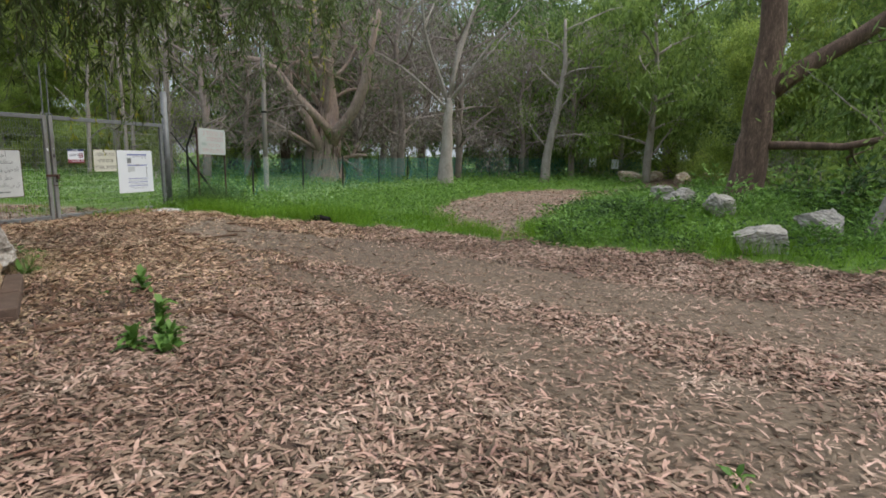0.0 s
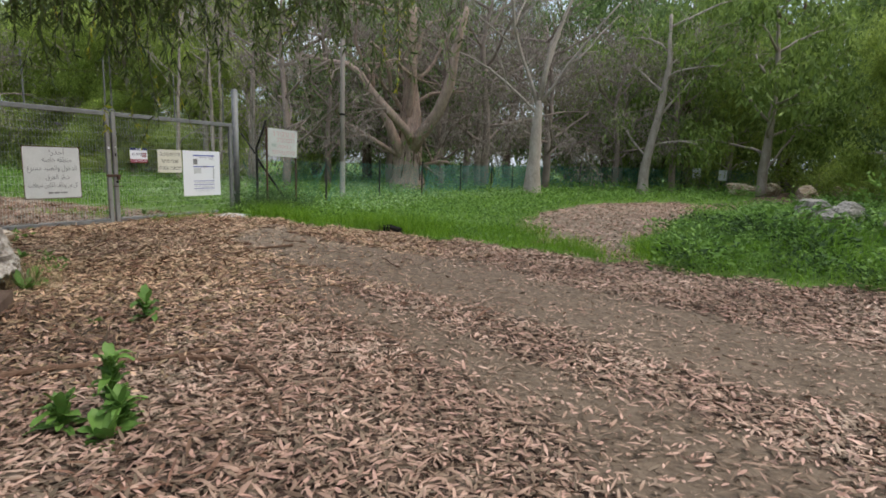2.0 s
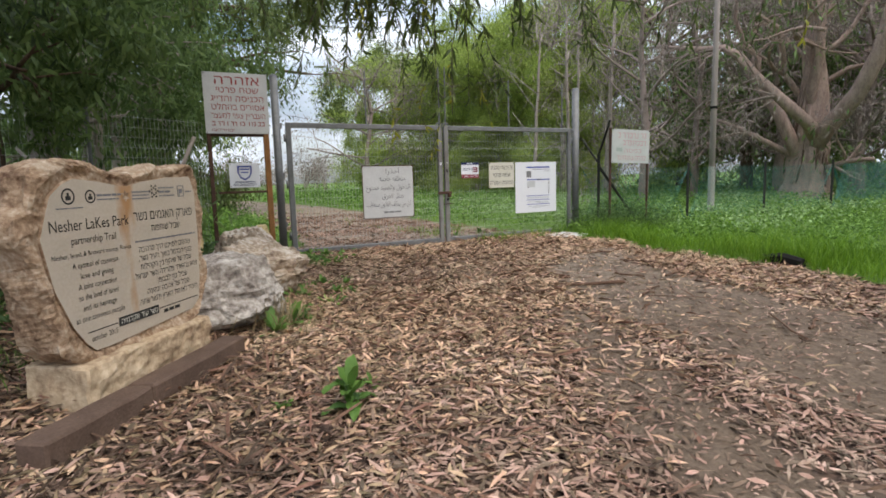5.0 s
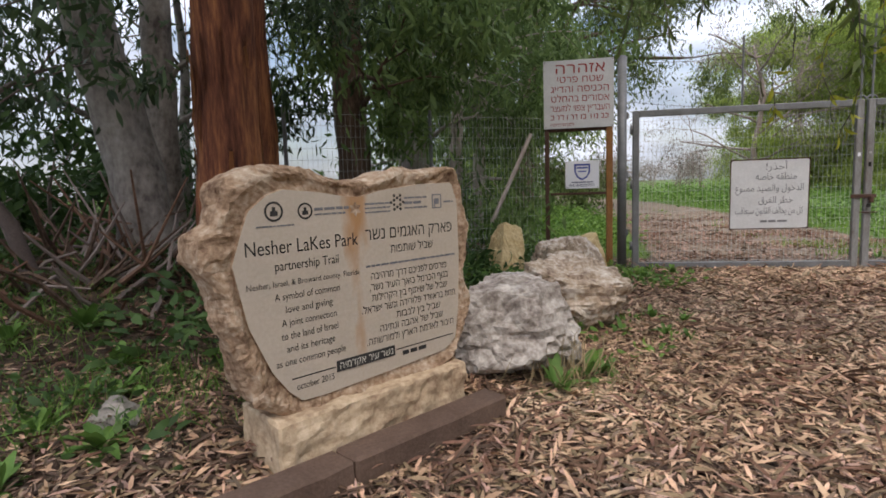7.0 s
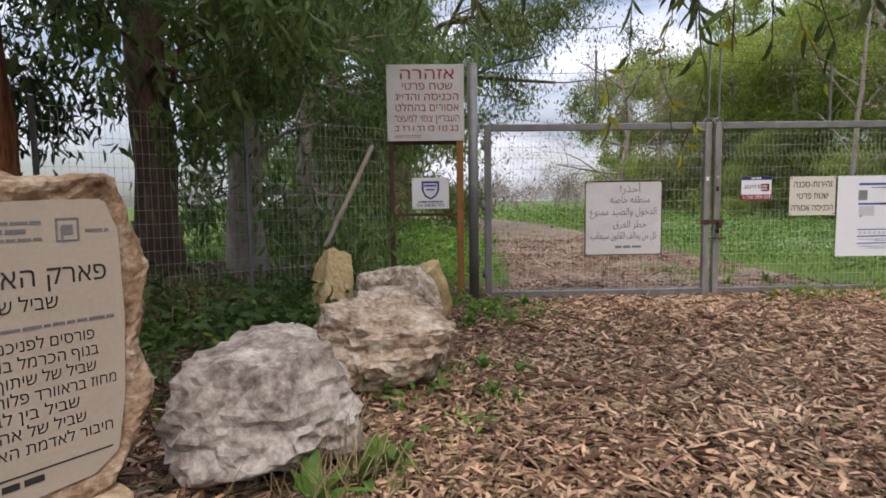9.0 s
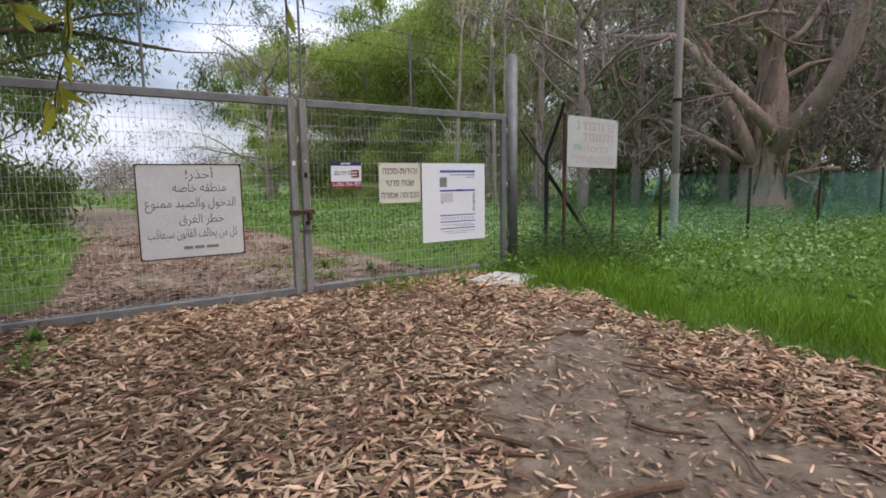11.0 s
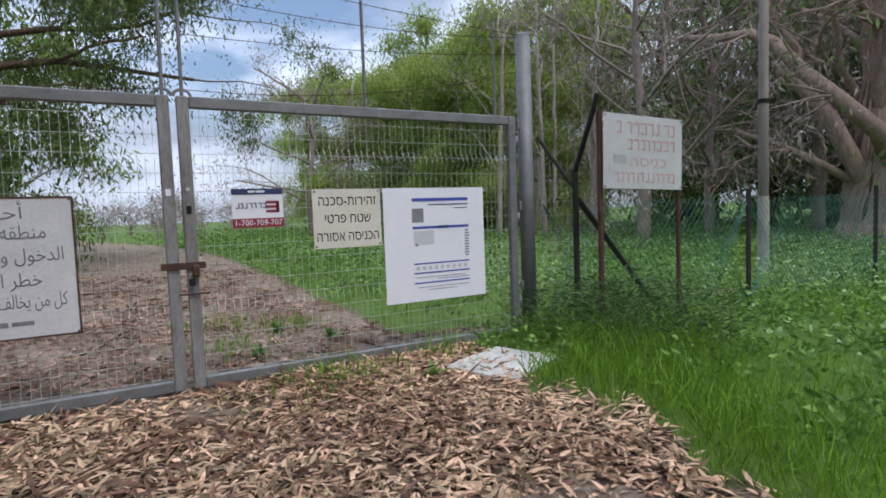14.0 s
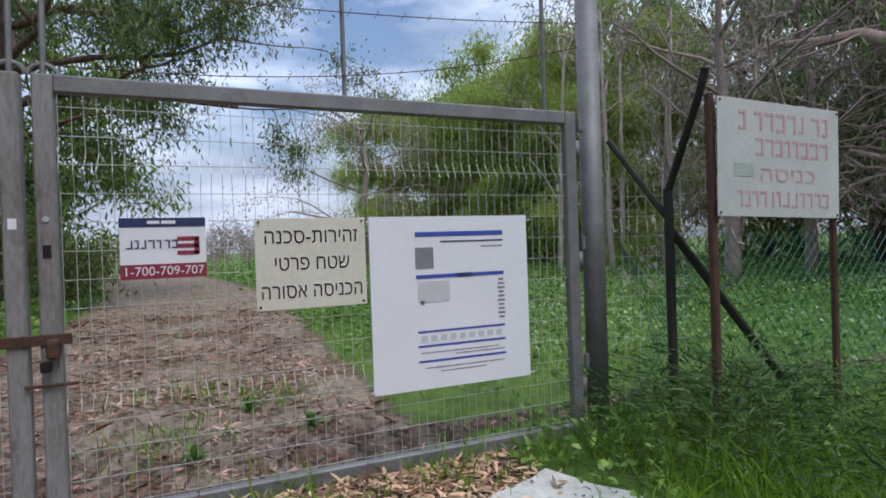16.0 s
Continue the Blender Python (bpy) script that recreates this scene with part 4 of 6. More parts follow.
    for k, (body, w) in enumerate(zip(hebrew, (0.50, 0.52, 0.50, 0.62, 0.30, 0.42, 0.58))):
        text("lettering", rtl(body), 0.052, M_INK, st, on(0.975 if k != 4 else 1.02, 0.65 - 0.0525 * k, z), width=w, bold=0.055)
    part("black_bar", box(bmesh.new(), (0.34, 0.052, 0.003), (0.68, 0.262, 0.002)), M_INK, st, "black bar with pale Hebrew lettering")
    text("lettering", rtl("\u05e0\u05e9\u05e8 \u05e2\u05d9\u05e8 \u05d0\u05e7\u05d3\u05de\u05d9\u05d4"), 0.05, M_CREAM, st, on(0.68, 0.262, 0.0046), width=0.31)
    bars("rule", [(0.395, 0.262, 0.22, 0.005), (1.06, 0.262, 0.40, 0.005)], M_INK, st, on(0, 0, z))
    text("lettering", "october 2015", 0.042, M_INK, st, on(0.40, 0.222, z), width=0.19)
    bars("lettering", wordbars(0.90, 1.06, 0.235, 0.022, 55), M_INK, st, on(0, 0, z))
    for x, y, r in ((0.25, 0.985, 0.042), (0.395, 0.98, 0.036)):
        bm = bmesh.new()
        bmesh.ops.create_circle(bm, cap_ends=False, segments=28, radius=r)
        inner = bmesh.ops.create_circle(bm, cap_ends=False, segments=28, radius=r * 0.78)["verts"]
        outer = [v for v in bm.verts if v not in inner]
        for k in range(28):
            bm.faces.new((outer[k], outer[(k + 1) % 28], inner[(k + 1) % 28], inner[k]))
        box(bm, (r * 0.8, r * 0.5, 0.0008), (0, -r * 0.2, 0))
        box(bm, (r * 0.35, r * 0.7, 0.0008), (0, r * 0.1, 0.0004))
        part("round_emblem", bm, M_INK, st).matrix_local = on(x, y, z + 0.0006)
    bm = bmesh.new()
    for k in range(2):
        vs = [bm.verts.new((0.036 * math.sin(2 * math.pi * i / 3 + k * math.pi), 0.036 * math.cos(2 * math.pi * i / 3 + k * math.pi), 0.0006 * k)) for i in range(3)]
        bm.faces.new(vs)
    part("star_emblem", bm, M_STONE, st).matrix_local = on(0.655, 0.975, z)
    bm = bmesh.new()
    for k in range(12):
        a = 2 * math.pi * k / 12
        bmesh.ops.create_circle(bm, cap_ends=True, segments=6, radius=0.0085, matrix=Matrix.Translation((math.sin(a) * (0.038 if k % 2 else 0.022), math.cos(a) * (0.038 if k % 2 else 0.022), 0)))
    part("dotted_emblem", bm, M_INK, st).matrix_local = on(0.905, 0.995, z)
    bars("square_emblem", [(0, 0.034, 0.062, 0.006), (0, -0.034, 0.062, 0.006), (0.03, 0, 0.006, 0.068), (-0.03, 0, 0.006, 0.068), (0, 0.0, 0.03, 0.03), (-0.015, -0.01, 0.008, 0.04)], M_GREYINK, st, on(1.17, 0.99, z))
    bars("lettering", wordbars(0.44, 0.62, 0.985, 0.014, 61) + wordbars(0.44, 0.6, 0.962, 0.009, 62) + wordbars(0.17, 0.34, 0.925, 0.007, 63) + wordbars(0.71, 0.86, 0.995, 0.009, 64) + wordbars(0.71, 0.86, 0.975, 0.009, 65) + wordbars(0.71, 0.86, 0.955, 0.008, 66)
         + wordbars(0.95, 1.10, 1.015, 0.01, 67) + wordbars(0.95, 1.06, 0.99, 0.014, 68) + wordbars(0.95, 1.10, 0.965, 0.009, 69) + wordbars(1.22, 1.29, 0.985, 0.012, 70), M_GREYINK, st, on(0, 0, z))
    return st


def panel_material():
    m = mat("pale sawn limestone with rust streaks", (0.41, 0.345, 0.27), (0.58, 0.50, 0.405), 2.5, 0.75, 0.08, 60, spread=0.3)
    n, l = m.node_tree.nodes, m.node_tree.links
    b = n["Principled BSDF"]
    src = b.inputs["Base Color"].links[0].from_socket
    co, mp, ns = n.new("ShaderNodeTexCoord"), n.new("ShaderNodeMapping"), n.new("ShaderNodeTexNoise")
    mp.inputs["Scale"].default_value = (14, 4.0, 1)
    ns.inputs["Scale"].default_value, ns.inputs["Detail"].default_value = 1.0, 5
    l.new(co.outputs["Object"], mp.inputs["Vector"]), l.new(mp.outputs["Vector"], ns.inputs["Vector"])
    sx = n.new("ShaderNodeSeparateXYZ")
    l.new(co.outputs["Object"], sx.inputs[0])
    away = n.new("ShaderNodeMath")
    away.operation = "SUBTRACT"
    l.new(sx.outputs["X"], away.inputs[0])
    away.inputs[1].default_value = 0.655
    ab = n.new("ShaderNodeMath")
    ab.operation = "ABSOLUTE"
    l.new(away.outputs[0], ab.inputs[0])
    fall = n.new("ShaderNodeMapRange")
    fall.inputs["From Min"].default_value, fall.inputs["From Max"].default_value = 0.0, 0.12
    fall.inputs["To Min"].default_value, fall.inputs["To Max"].default_value = 0.30, -0.35
    l.new(ab.outputs[0], fall.inputs["Value"])
    down = n.new("ShaderNodeMapRange")
    down.inputs["From Min"].default_value, down.inputs["From Max"].default_value = 0.45, 1.05
    down.inputs["To Min"].default_value, down.inputs["To Max"].default_value = -0.22, 0.16
    l.new(sx.outputs["Y"], down.inputs["Value"])
    add, add2 = n.new("ShaderNodeMath"), n.new("ShaderNodeMath")
    l.new(fall.outputs["Result"], add.inputs[0]), l.new(ns.outputs["Fac"], add.inputs[1])
    l.new(add.outputs[0], add2.inputs[0]), l.new(down.outputs["Result"], add2.inputs[1])
    k = n.new("ShaderNodeMapRange")
    k.inputs["From Min"].default_value, k.inputs["From Max"].default_value, k.inputs["To Max"].default_value = 0.46, 0.9, 0.8
    l.new(add2.outputs[0], k.inputs["Value"])
    x = n.new("ShaderNodeMix")
    x.data_type = "RGBA"
    l.new(k.outputs["Result"], x.inputs["Factor"]), l.new(src, x.inputs["A"])
    x.inputs["B"].default_value = (0.42, 0.19, 0.05, 1)
    l.new(x.outputs["Result"], b.inputs["Base Color"])
    return m


inscribed_stone()


def kerb_stone(u0, u1):
    bm = box(bmesh.new(), (u1 - u0 - 0.008, 0.17, 0.17), (0, 0, 0), 0.012)
    bmesh.ops.subdivide_edges(bm, edges=bm.edges[:], cuts=4, use_grid_fill=True)
    for v in bm.verts:
        v.co += Vector((0, 0.006 * noise.noise(v.co * 7 + Vector((u0, 0, 0))), 0.006 * noise.noise(v.co * 8 + Vector((u0, 3, 0)))))
    k = part("kerb_stone", bm, M_KERB)
    k.matrix_world = STONE @ Matrix.Translation(((u0 + u1) / 2, -0.155, 0.165))
    return tagged(k, "worn brown concrete kerb stone before the inscribed stone", "kerb", "kerb stones")


for a, b in ((-0.28, 0.42), (0.42, 1.42)):
    kerb_stone(a, b)


# ---- boulders ----
def boulder(at, size, seed, material, label, turn=0.0, sink=0.12, cuts=11, crag=1.0, tip=0.0):
    """A broken block: a ball cut by planes, then ledged and pitted. tip leans its top to one side."""
    r = random.Random(seed)
    bm = bmesh.new()
    bmesh.ops.create_icosphere(bm, subdivisions=5, radius=1.0)
    planes = []
    for k in range(cuts):
        d = Vector((r.gauss(0, 1), r.gauss(0, 1), r.gauss(0.1, 0.7))).normalized()
        planes.append((d, r.uniform(0.55, 0.82)))
    off = Vector((seed * 1.7, seed * 0.9, seed * 2.3))
    tilt = Vector((r.gauss(0, 0.9), r.gauss(0, 0.9), 1)).normalized()
    for v in bm.verts:
        block = v.co / max(abs(v.co.x), abs(v.co.y), abs(v.co.z)) * 0.78
        v.co = v.co.lerp(block, 0.7)
        for d, h in planes:
            e = v.co.dot(d) - h
            if e > 0:
                v.co -= d * e
        q = v.co * 2.0 + off
        layer = abs(noise.noise(Vector((q.x * 0.5, q.y * 0.5, v.co.dot(tilt) * 5.5 + seed))))
        ridge = 1 - abs(noise.noise(q * 1.9)) * 2.2
        out = 0.06 * noise.noise(q) + 0.07 * (noise.voronoi(q * 1.1)[0][0] - 0.4) + crag * (0.05 * ridge * ridge - 0.06 * max(0.0, 0.16 - layer) / 0.16 + 0.045 * (noise.voronoi(q * 3.1)[0][0] - 0.4))
        v.co += v.co.normalized() * (out + 0.022 * noise.noise(q * 6.5) + 0.012 * noise.noise(q * 17.0))
    low, wide = min(v.co.z for v in bm.verts), max(max(abs(v.co.x), abs(v.co.y)) for v in bm.verts)
    high = max(v.co.z for v in bm.verts) - low
    for v in bm.verts:
        z = (v.co.z - low) / high
        v.co = Vector((v.co.x * size[0] / (2 * wide) + tip * z, v.co.y * size[1] / (2 * wide), z * size[2]))
    ob = part("boulder", bm, material)
    ob.matrix_world = pose(at[0], at[1], gz(*at) - sink, 0, 0, turn)
    return tagged(ob, label, "boulder", "boulders")


boulder((-7.2, 4.4), (1.08, 1.0, 0.74), 33, M_ROCK, "white and grey craggy limestone boulder beside the inscribed stone", 150)
boulder((-8.42, 4.92), (1.1, 1.2, 0.74), 8, M_ROCKTAN, "white and rusty layered limestone boulder in the weeds", 40, crag=1.5)
boulder((-9.4, 4.9), (0.9, 0.85, 0.80), 17, M_ROCKTAN, "tan limestone boulder propped against a larger one", 15, crag=1.4)
boulder((-10.05, 4.22), (0.55, 0.5, 0.84), 12, M_ROCKYEL, "pointed limestone boulder yellow with lichen", 10, crag=0.6, tip=-0.1)
boulder((-10.35, 5.18), (0.56, 0.52, 0.72), 5, M_ROCKYEL, "rounded ochre boulder near the gate", 70, crag=0.3)
boulder((-5.75, 2.5), (0.42, 0.3, 0.24), 51, M_ROCKGREY, "small grey stone half buried in dry leaves", 30)
boulder((2.05, 9.8), (0.85, 0.65, 0.50), 21, M_ROCKGREY, "grey-tan field stone half sunk in the grassy verge", 15, sink=0.08)
boulder((1.72, 11.6), (0.72, 0.60, 0.50), 22, M_ROCKGREY, "grey-tan field stone half sunk in the grassy verge", 60, sink=0.08)
boulder((0.95, 14.0), (0.97, 0.77, 0.60), 24, M_ROCKGREY, "grey field stone in the grassy verge", 100, sink=0.08)
boulder((1.15, 12.8), (0.72, 0.60, 0.50), 25, M_ROCKGREY, "grey field stone in the grassy verge", 30, sink=0.08)
boulder((3.1, 10.6), (0.72, 0.60, 0.55), 26, M_ROCKGREY, "grey field stone in the grassy verge", 160, sink=0.08)
for k in range(7):
    boulder((0.3 + 1.5 * k, 36 + 1.1 * math.sin(k * 2.1)), (1.6, 1.0, 0.8), 40 + k, M_ROCKTAN, "pale boulder beside the far path", 50 * k)


# ---- fences ----
def mesh_fence():
    """Welded mesh fence that runs on from the sign frame into the trees."""
    f = thing("mesh_fence", Matrix.Translation((-11.62, 4.70, 0)) @ pose(0, 0, 0, 0, 0, -147), "rusty zinc welded mesh fence under the trees", "fence")
    wire_panel(f, 0.05, 3.6, -0.1, 2.0, step=0.06)
    for y in (1.75, 3.6):
        part("post", tube(bmesh.new(), [(0, y, -0.2), (0, y, 2.05)], 0.025, 8), M_GALV, f)
    part("brace", tube(bmesh.new(), [(-0.06, 0.9, 0.55), (-0.06, 0.25, 1.75)], 0.03, 8), M_BARKPALE, f, "pale leaning pole")


mesh_fence()
NET = [(-11.45, 12.12), (-11.1, 15.0), (-10.6, 20.0), (-10.2, 26.0), (-9.6, 33.0), (-5.0, 38.0), (1.5, 40.0)]


def net_fence():
    f = thing("net_fence", Matrix.Translation((NET[0][0], NET[0][1], 0)), "green chain-link fence on dark posts along the meadow", "fence")
    bx, by = NET[0]
    verts, faces = [], []
    top = 1.32
    for (x0, y0), (x1, y1) in zip(NET, NET[1:]):
        length = math.hypot(x1 - x0, y1 - y0)
        ux, uy = (x1 - x0) / length, (y1 - y0) / length
        step = 0.075 if y0 < 22 else 0.11
        r = 0.0025 if y0 < 19 else (0.0045 if y0 < 25 else 0.008)
        for k in range(int(length / step)):
            for lean in (-0.75, 0.75):
                a, h = k * step, top - 0.05
                pts = []
                for s in (0.0, 1.0):
                    d = a + lean * (s - 0.5) * h
                    d = min(max(d, 0), length)
                    x, y = x0 + ux * d, y0 + uy * d
                    pts.append((x - bx, y - by, gz(x, y) + 0.05 + s * h))
                i = len(verts)
                for p in pts:
                    for q in range(3):
                        c = 2 * math.pi * q / 3
                        verts.append((p[0] + r * math.cos(c), p[1] + r * math.cos(c) * 0.3, p[2] + r * math.sin(c)))
                faces += [(i + q, i + (q + 1) % 3, i + 3 + (q + 1) % 3, i + 3 + q) for q in range(3)]
        n = max(1, round(length / 2.6))
        for k in range(n):
            x, y = x0 + (x1 - x0) * k / n, y0 + (y1 - y0) * k / n
            if k or (x0, y0) != NET[0]:
                part("post", tube(bmesh.new(), [(x - bx, y - by, gz(x, y) - 0.1), (x - bx, y - by, gz(x, y) + top + 0.12)], 0.03, 6), M_DARKSTEEL, f)
    tagged(raw("netting", verts, faces, M_NET, f), "green chain-link netting", kind="stuff")
    part("corner_post", tube(bmesh.new(), [(0.35, 0.13, gz(-11, 12.3) - 0.1), (0.35, 0.13, 1.45)], 0.03, 8), M_DARKSTEEL, f, "dark rusty corner post")
    part("strut", tube(bmesh.new(), [(0.35, 0.13, 1.43), (0.68, 0.07, 1.98), (0.73, 0.06, 2.1)], 0.024, 8), M_DARKSTEEL, f, "crooked strut leaning on the sign")
    part("brace", tube(bmesh.new(), [(0.35, 0.13, 1.2), (0.45, 1.28, gz(-11, 13.4))], 0.028, 6), M_DARKSTEEL, f)
    part("brace", tube(bmesh.new(), [(0.35, 0.13, 1.25), (0.05, -0.08, 1.8)], 0.02, 6), M_DARKSTEEL, f)


net_fence()
wp = thing("side_panel", Matrix.Translation((-11.47, 12.08, 0)) @ pose(0, 0, 0, 0, 0, -38), "narrow zinc mesh panel between gate post and fence", "fence")
wire_panel(wp, 0.02, 0.5, -0.1, 1.55)
for x, y, z in ((-4.3, 33.2, 1.35), (-2.0, 38.6, 1.1), (-0.6, 39.0, 1.0)):
    s = plate("small_notice", Matrix.Translation((x, y - 0.3, gz(x, y) + z)) @ pose(0, 0, 0, 90, 0, 0), 0.45, 0.6, M_PAPER, "small white notice far off on the fence", nails=False)
pole = thing("utility_pole", Matrix.Translation((-12.8, 18.1, gz(-12.8, 18.1))), "slender weathered utility pole with a paler base and black band", "pole")
part("shaft", tube(bmesh.new(), [(0, 0, -0.3), (0, 0, 3.2), (0.02, 0, 9.0)], [0.085, 0.08, 0.06], 14), M_POLE, pole, smooth=True)
part("sleeve", tube(bmesh.new(), [(0, 0, 0), (0, 0, 1.35)], 0.095, 14), M_POLEPALE, pole, "paler worn base")
part("band", tube(bmesh.new(), [(0, 0, 2.95), (0, 0, 3.02)], 0.095, 14), M_BLACK, pole)


# ---- trees ----
def bough(bm, start, way, length, r0, rnd, ends, depth, droop=0.0, sides=6, kink=0.35, r1=0.45):
    """A branch with side branches; the tips are gathered in ends."""
    n = 5
    p, d = Vector(start), Vector(way).normalized()
    pts, rad = [p.copy()], [r0]
    for k in range(n):
        d = (d + Vector((rnd.gauss(0, kink), rnd.gauss(0, kink), rnd.gauss(0, kink * 0.7) - droop)) * 0.5).normalized()
        p = p + d * length / n
        pts.append(p.copy())
        rad.append(r0 * (1 - (1 - r1) * (k + 1) / n))
    tube(bm, pts, rad, sides, 0.12, r0 * 31)
    if depth <= 0:
        ends.append(pts[-1])
        ends.append(pts[3])
        return
    for k in range(2 + (rnd.random() < 0.6)):
        i = rnd.choice((2, 3, 4, 5))
        side = Vector((rnd.gauss(0, 1), rnd.gauss(0, 1), rnd.gauss(0.15, 0.5))).normalized()
        bough(bm, pts[i], (d * 0.8 + side * 0.8), length * rnd.uniform(0.5, 0.72), rad[i] * 0.62, rnd, ends, depth - 1, droop, max(4, sides - 1), kink, r1)


def crown_leaves(ends, per, radius, L, W, drop=0.9, flat=0.8):
    """Hanging foliage: leaves scattered in uneven clumps about the branch tips."""
    if not ends:
        return None
    c = np.array([tuple(e) for e in ends])
    idx = np.repeat(np.arange(len(c)), per)
    off = rng.normal(size=(len(idx), 3))
    off *= (rng.random((len(idx), 1)) ** 0.5) * radius * (0.6 + 0.8 * rng.random((len(c), 1))[idx])
    off[:, 2] = off[:, 2] * flat - np.abs(rng.normal(size=len(idx))) * radius * 0.35
    at = c[idx] + off * 0.62
    way = rng.normal(size=(len(idx), 3)) * 0.6
    way[:, 2] -= drop
    n = len(idx)
    return at, way, L * (0.6 + 0.8 * rng.random(n)), W * (0.6 + 0.7 * rng.random(n))


def tree(name, m, label, trunk, radii, bark, leaf, seed, limbs, leafsize=(0.3, 0.08), per=70, clump=0.8, depth=2, group="", droop=0.05, sides=12, twig=None, fine=False, kink=0.35):
    """trunk: points up the stem; limbs: (place along the stem 0..1, way, length, radius)."""
    rnd = random.Random(seed)
    t = thing(name, m, label, "tree", group)
    path = [Vector(p) for p in trunk]
    bm = bmesh.new()
    dense, rads = [], []
    for i in range(len(path) - 1):
        for k in range(4):
            dense.append(path[i].lerp(path[i + 1], k / 4) + Vector((rnd.gauss(0, 0.015), rnd.gauss(0, 0.015), 0)))
            rads.append(radii[i] + (radii[i + 1] - radii[i]) * k / 4)
    dense.append(path[-1])
    rads.append(radii[-1])
    tube(bm, dense, rads, sides, 0.16, seed * 1.3)
    part("trunk", bm, bark, t, smooth=True)
    ends = []
    if limbs:
        for s, way, length, r in limbs:
            i = min(int(s * (len(dense) - 1)), len(dense) - 1)
            bm = bmesh.new()
            bough(bm, dense[i], way, length, r, rnd, ends, depth, droop, 7 if sides > 10 else 5, kink)
            part("limb", bm, twig or bark, t, smooth=True)
    if leaf and ends:
        got = crown_leaves(ends, per, clump, *leafsize)
        leafmesh("crown", leaves(*got) if fine else diamonds(*got), leaf, t)
    return t


def round_limbs(rnd, n, lo, hi, length, r, rise=0.35):
    return [(lo + (hi - lo) * (k + rnd.random()) / n, (math.cos(2.4 * k + rnd.random()), math.sin(2.4 * k + rnd.random()), rise + rnd.random() * 0.5), length * rnd.uniform(0.7, 1.2), r * rnd.uniform(0.7, 1.1)) for k in range(n)]


R = random.Random(3)
# the big eucalyptus on the verge
tree("eucalyptus_tree", Matrix.Translation((2.5, 13.6, gz(2.5, 13.6) - 0.15)), "massive eucalyptus with brown flaking bark on the verge", [(0, 0, 0), (0.02, 0, 0.5), (0.08, 0, 1.6), (0.2, 0, 3.0), (0.3, 0.1, 5.5), (0.3, 0.2, 9)], [0.52, 0.36, 0.29, 0.265, 0.22, 0.15],
     M_BARKBROWN, M_LEAFMID, 11, [(0.52, (0.9, -0.2, 0.75), 5.0, 0.2), (0.35, (1, -0.5, 0.35), 4.0, 0.1)] + round_limbs(R, 9, 0.78, 1.0, 4.6, 0.12), (0.20, 0.045), 75, 0.9, 2, droop=0.03)
# leaning low trunk to its right
tree("eucalyptus_sapling", Matrix.Translation((3.9, 10.9, gz(3.9, 10.9) - 0.1)), "leaning pale sapling on the shady verge", [(0, 0, 0), (0.3, 0.1, 0.8), (0.9, 0.2, 2.0), (1.4, 0.4, 3.6)], [0.09, 0.075, 0.06, 0.03], M_BARKGREY, M_LEAFMID, 13, round_limbs(R, 6, 0.4, 1.0, 2.0, 0.03), (0.14, 0.03), 60, 0.7, 1)
# forked pale trees in the meadow
tree("eucalyptus_tree", Matrix.Translation((-8.1, 25.5, gz(-8.1, 25.5) - 0.1)), "slim pale eucalyptus forking into upright limbs in the meadow", [(0, 0, 0), (0.05, 0, 1.6), (0.1, 0, 3.4), (0.15, 0, 4.2)], [0.42, 0.27, 0.20, 0.12], M_BARKPALE, M_LEAFDARK, 21,
     [(0.95, (0.3, 0, 1.3), 6, 0.10), (0.9, (-0.35, 0.2, 1.2), 6, 0.09), (1.0, (0.0, 0.3, 1.4), 7, 0.11), (0.95, (0.8, 0, 1.0), 5, 0.07), (0.8, (-0.9, -0.2, 1.0), 5, 0.065)], (0.28, 0.06), 40, 0.9, 2, droop=0.0, kink=0.22)
tree("eucalyptus_tree", Matrix.Translation((-4.4, 32.5, gz(-4.4, 32.5) - 0.1)), "slim pale leaning eucalyptus near the fence corner", [(0, 0, 0), (0.2, 0, 2.0), (0.6, 0, 4.0), (0.9, 0, 6.5), (0.8, 0, 9)], [0.3, 0.22, 0.18, 0.13, 0.07], M_BARKPALE, M_LEAFMID, 22,
     [(0.3, (-0.9, 0, 0.8), 2.5, 0.06), (0.35, (1, 0, 0.4), 2.5, 0.05)] + round_limbs(R, 6, 0.5, 1.0, 3.0, 0.07), (0.34, 0.09), 40, 0.9, 1, droop=0.0)
# the big twisted tree behind the netting
tree("twisted_tree", Matrix.Translation((-14.2, 25.1, gz(-14.2, 25.1) - 0.1)), "huge twisted eucalyptus with shaggy pinkish bark behind the netting", [(0, 0, 0), (0.05, 0, 0.8), (0.1, 0, 2.0), (0.15, 0.1, 3.6), (0.0, 0.1, 5.5), (0.15, 0, 8.5)], [1.0, 0.72, 0.62, 0.46, 0.34, 0.2], M_BARKPINK, M_LEAFDARK, 31,
     [(0.26, (-0.25, -0.5, 1.7), 6.5, 0.26), (0.5, (0.5, -0.3, 1.6), 6.0, 0.2), (0.33, (-1.0, -0.5, 0.9), 4.0, 0.13), (0.55, (-0.5, -0.6, 0.9), 4.5, 0.13), (0.2, (0.9, -0.3, 0.5), 2.2, 0.14)] + round_limbs(R, 5, 0.65, 1.0, 3.6, 0.12), (0.26, 0.06), 5, 1.0, 3, droop=0.02, twig=M_BARKPINK, kink=0.6)
twisted = [b for b in bpy.data.objects if b.name.startswith("twisted_tree")][0]
bm = bmesh.new()
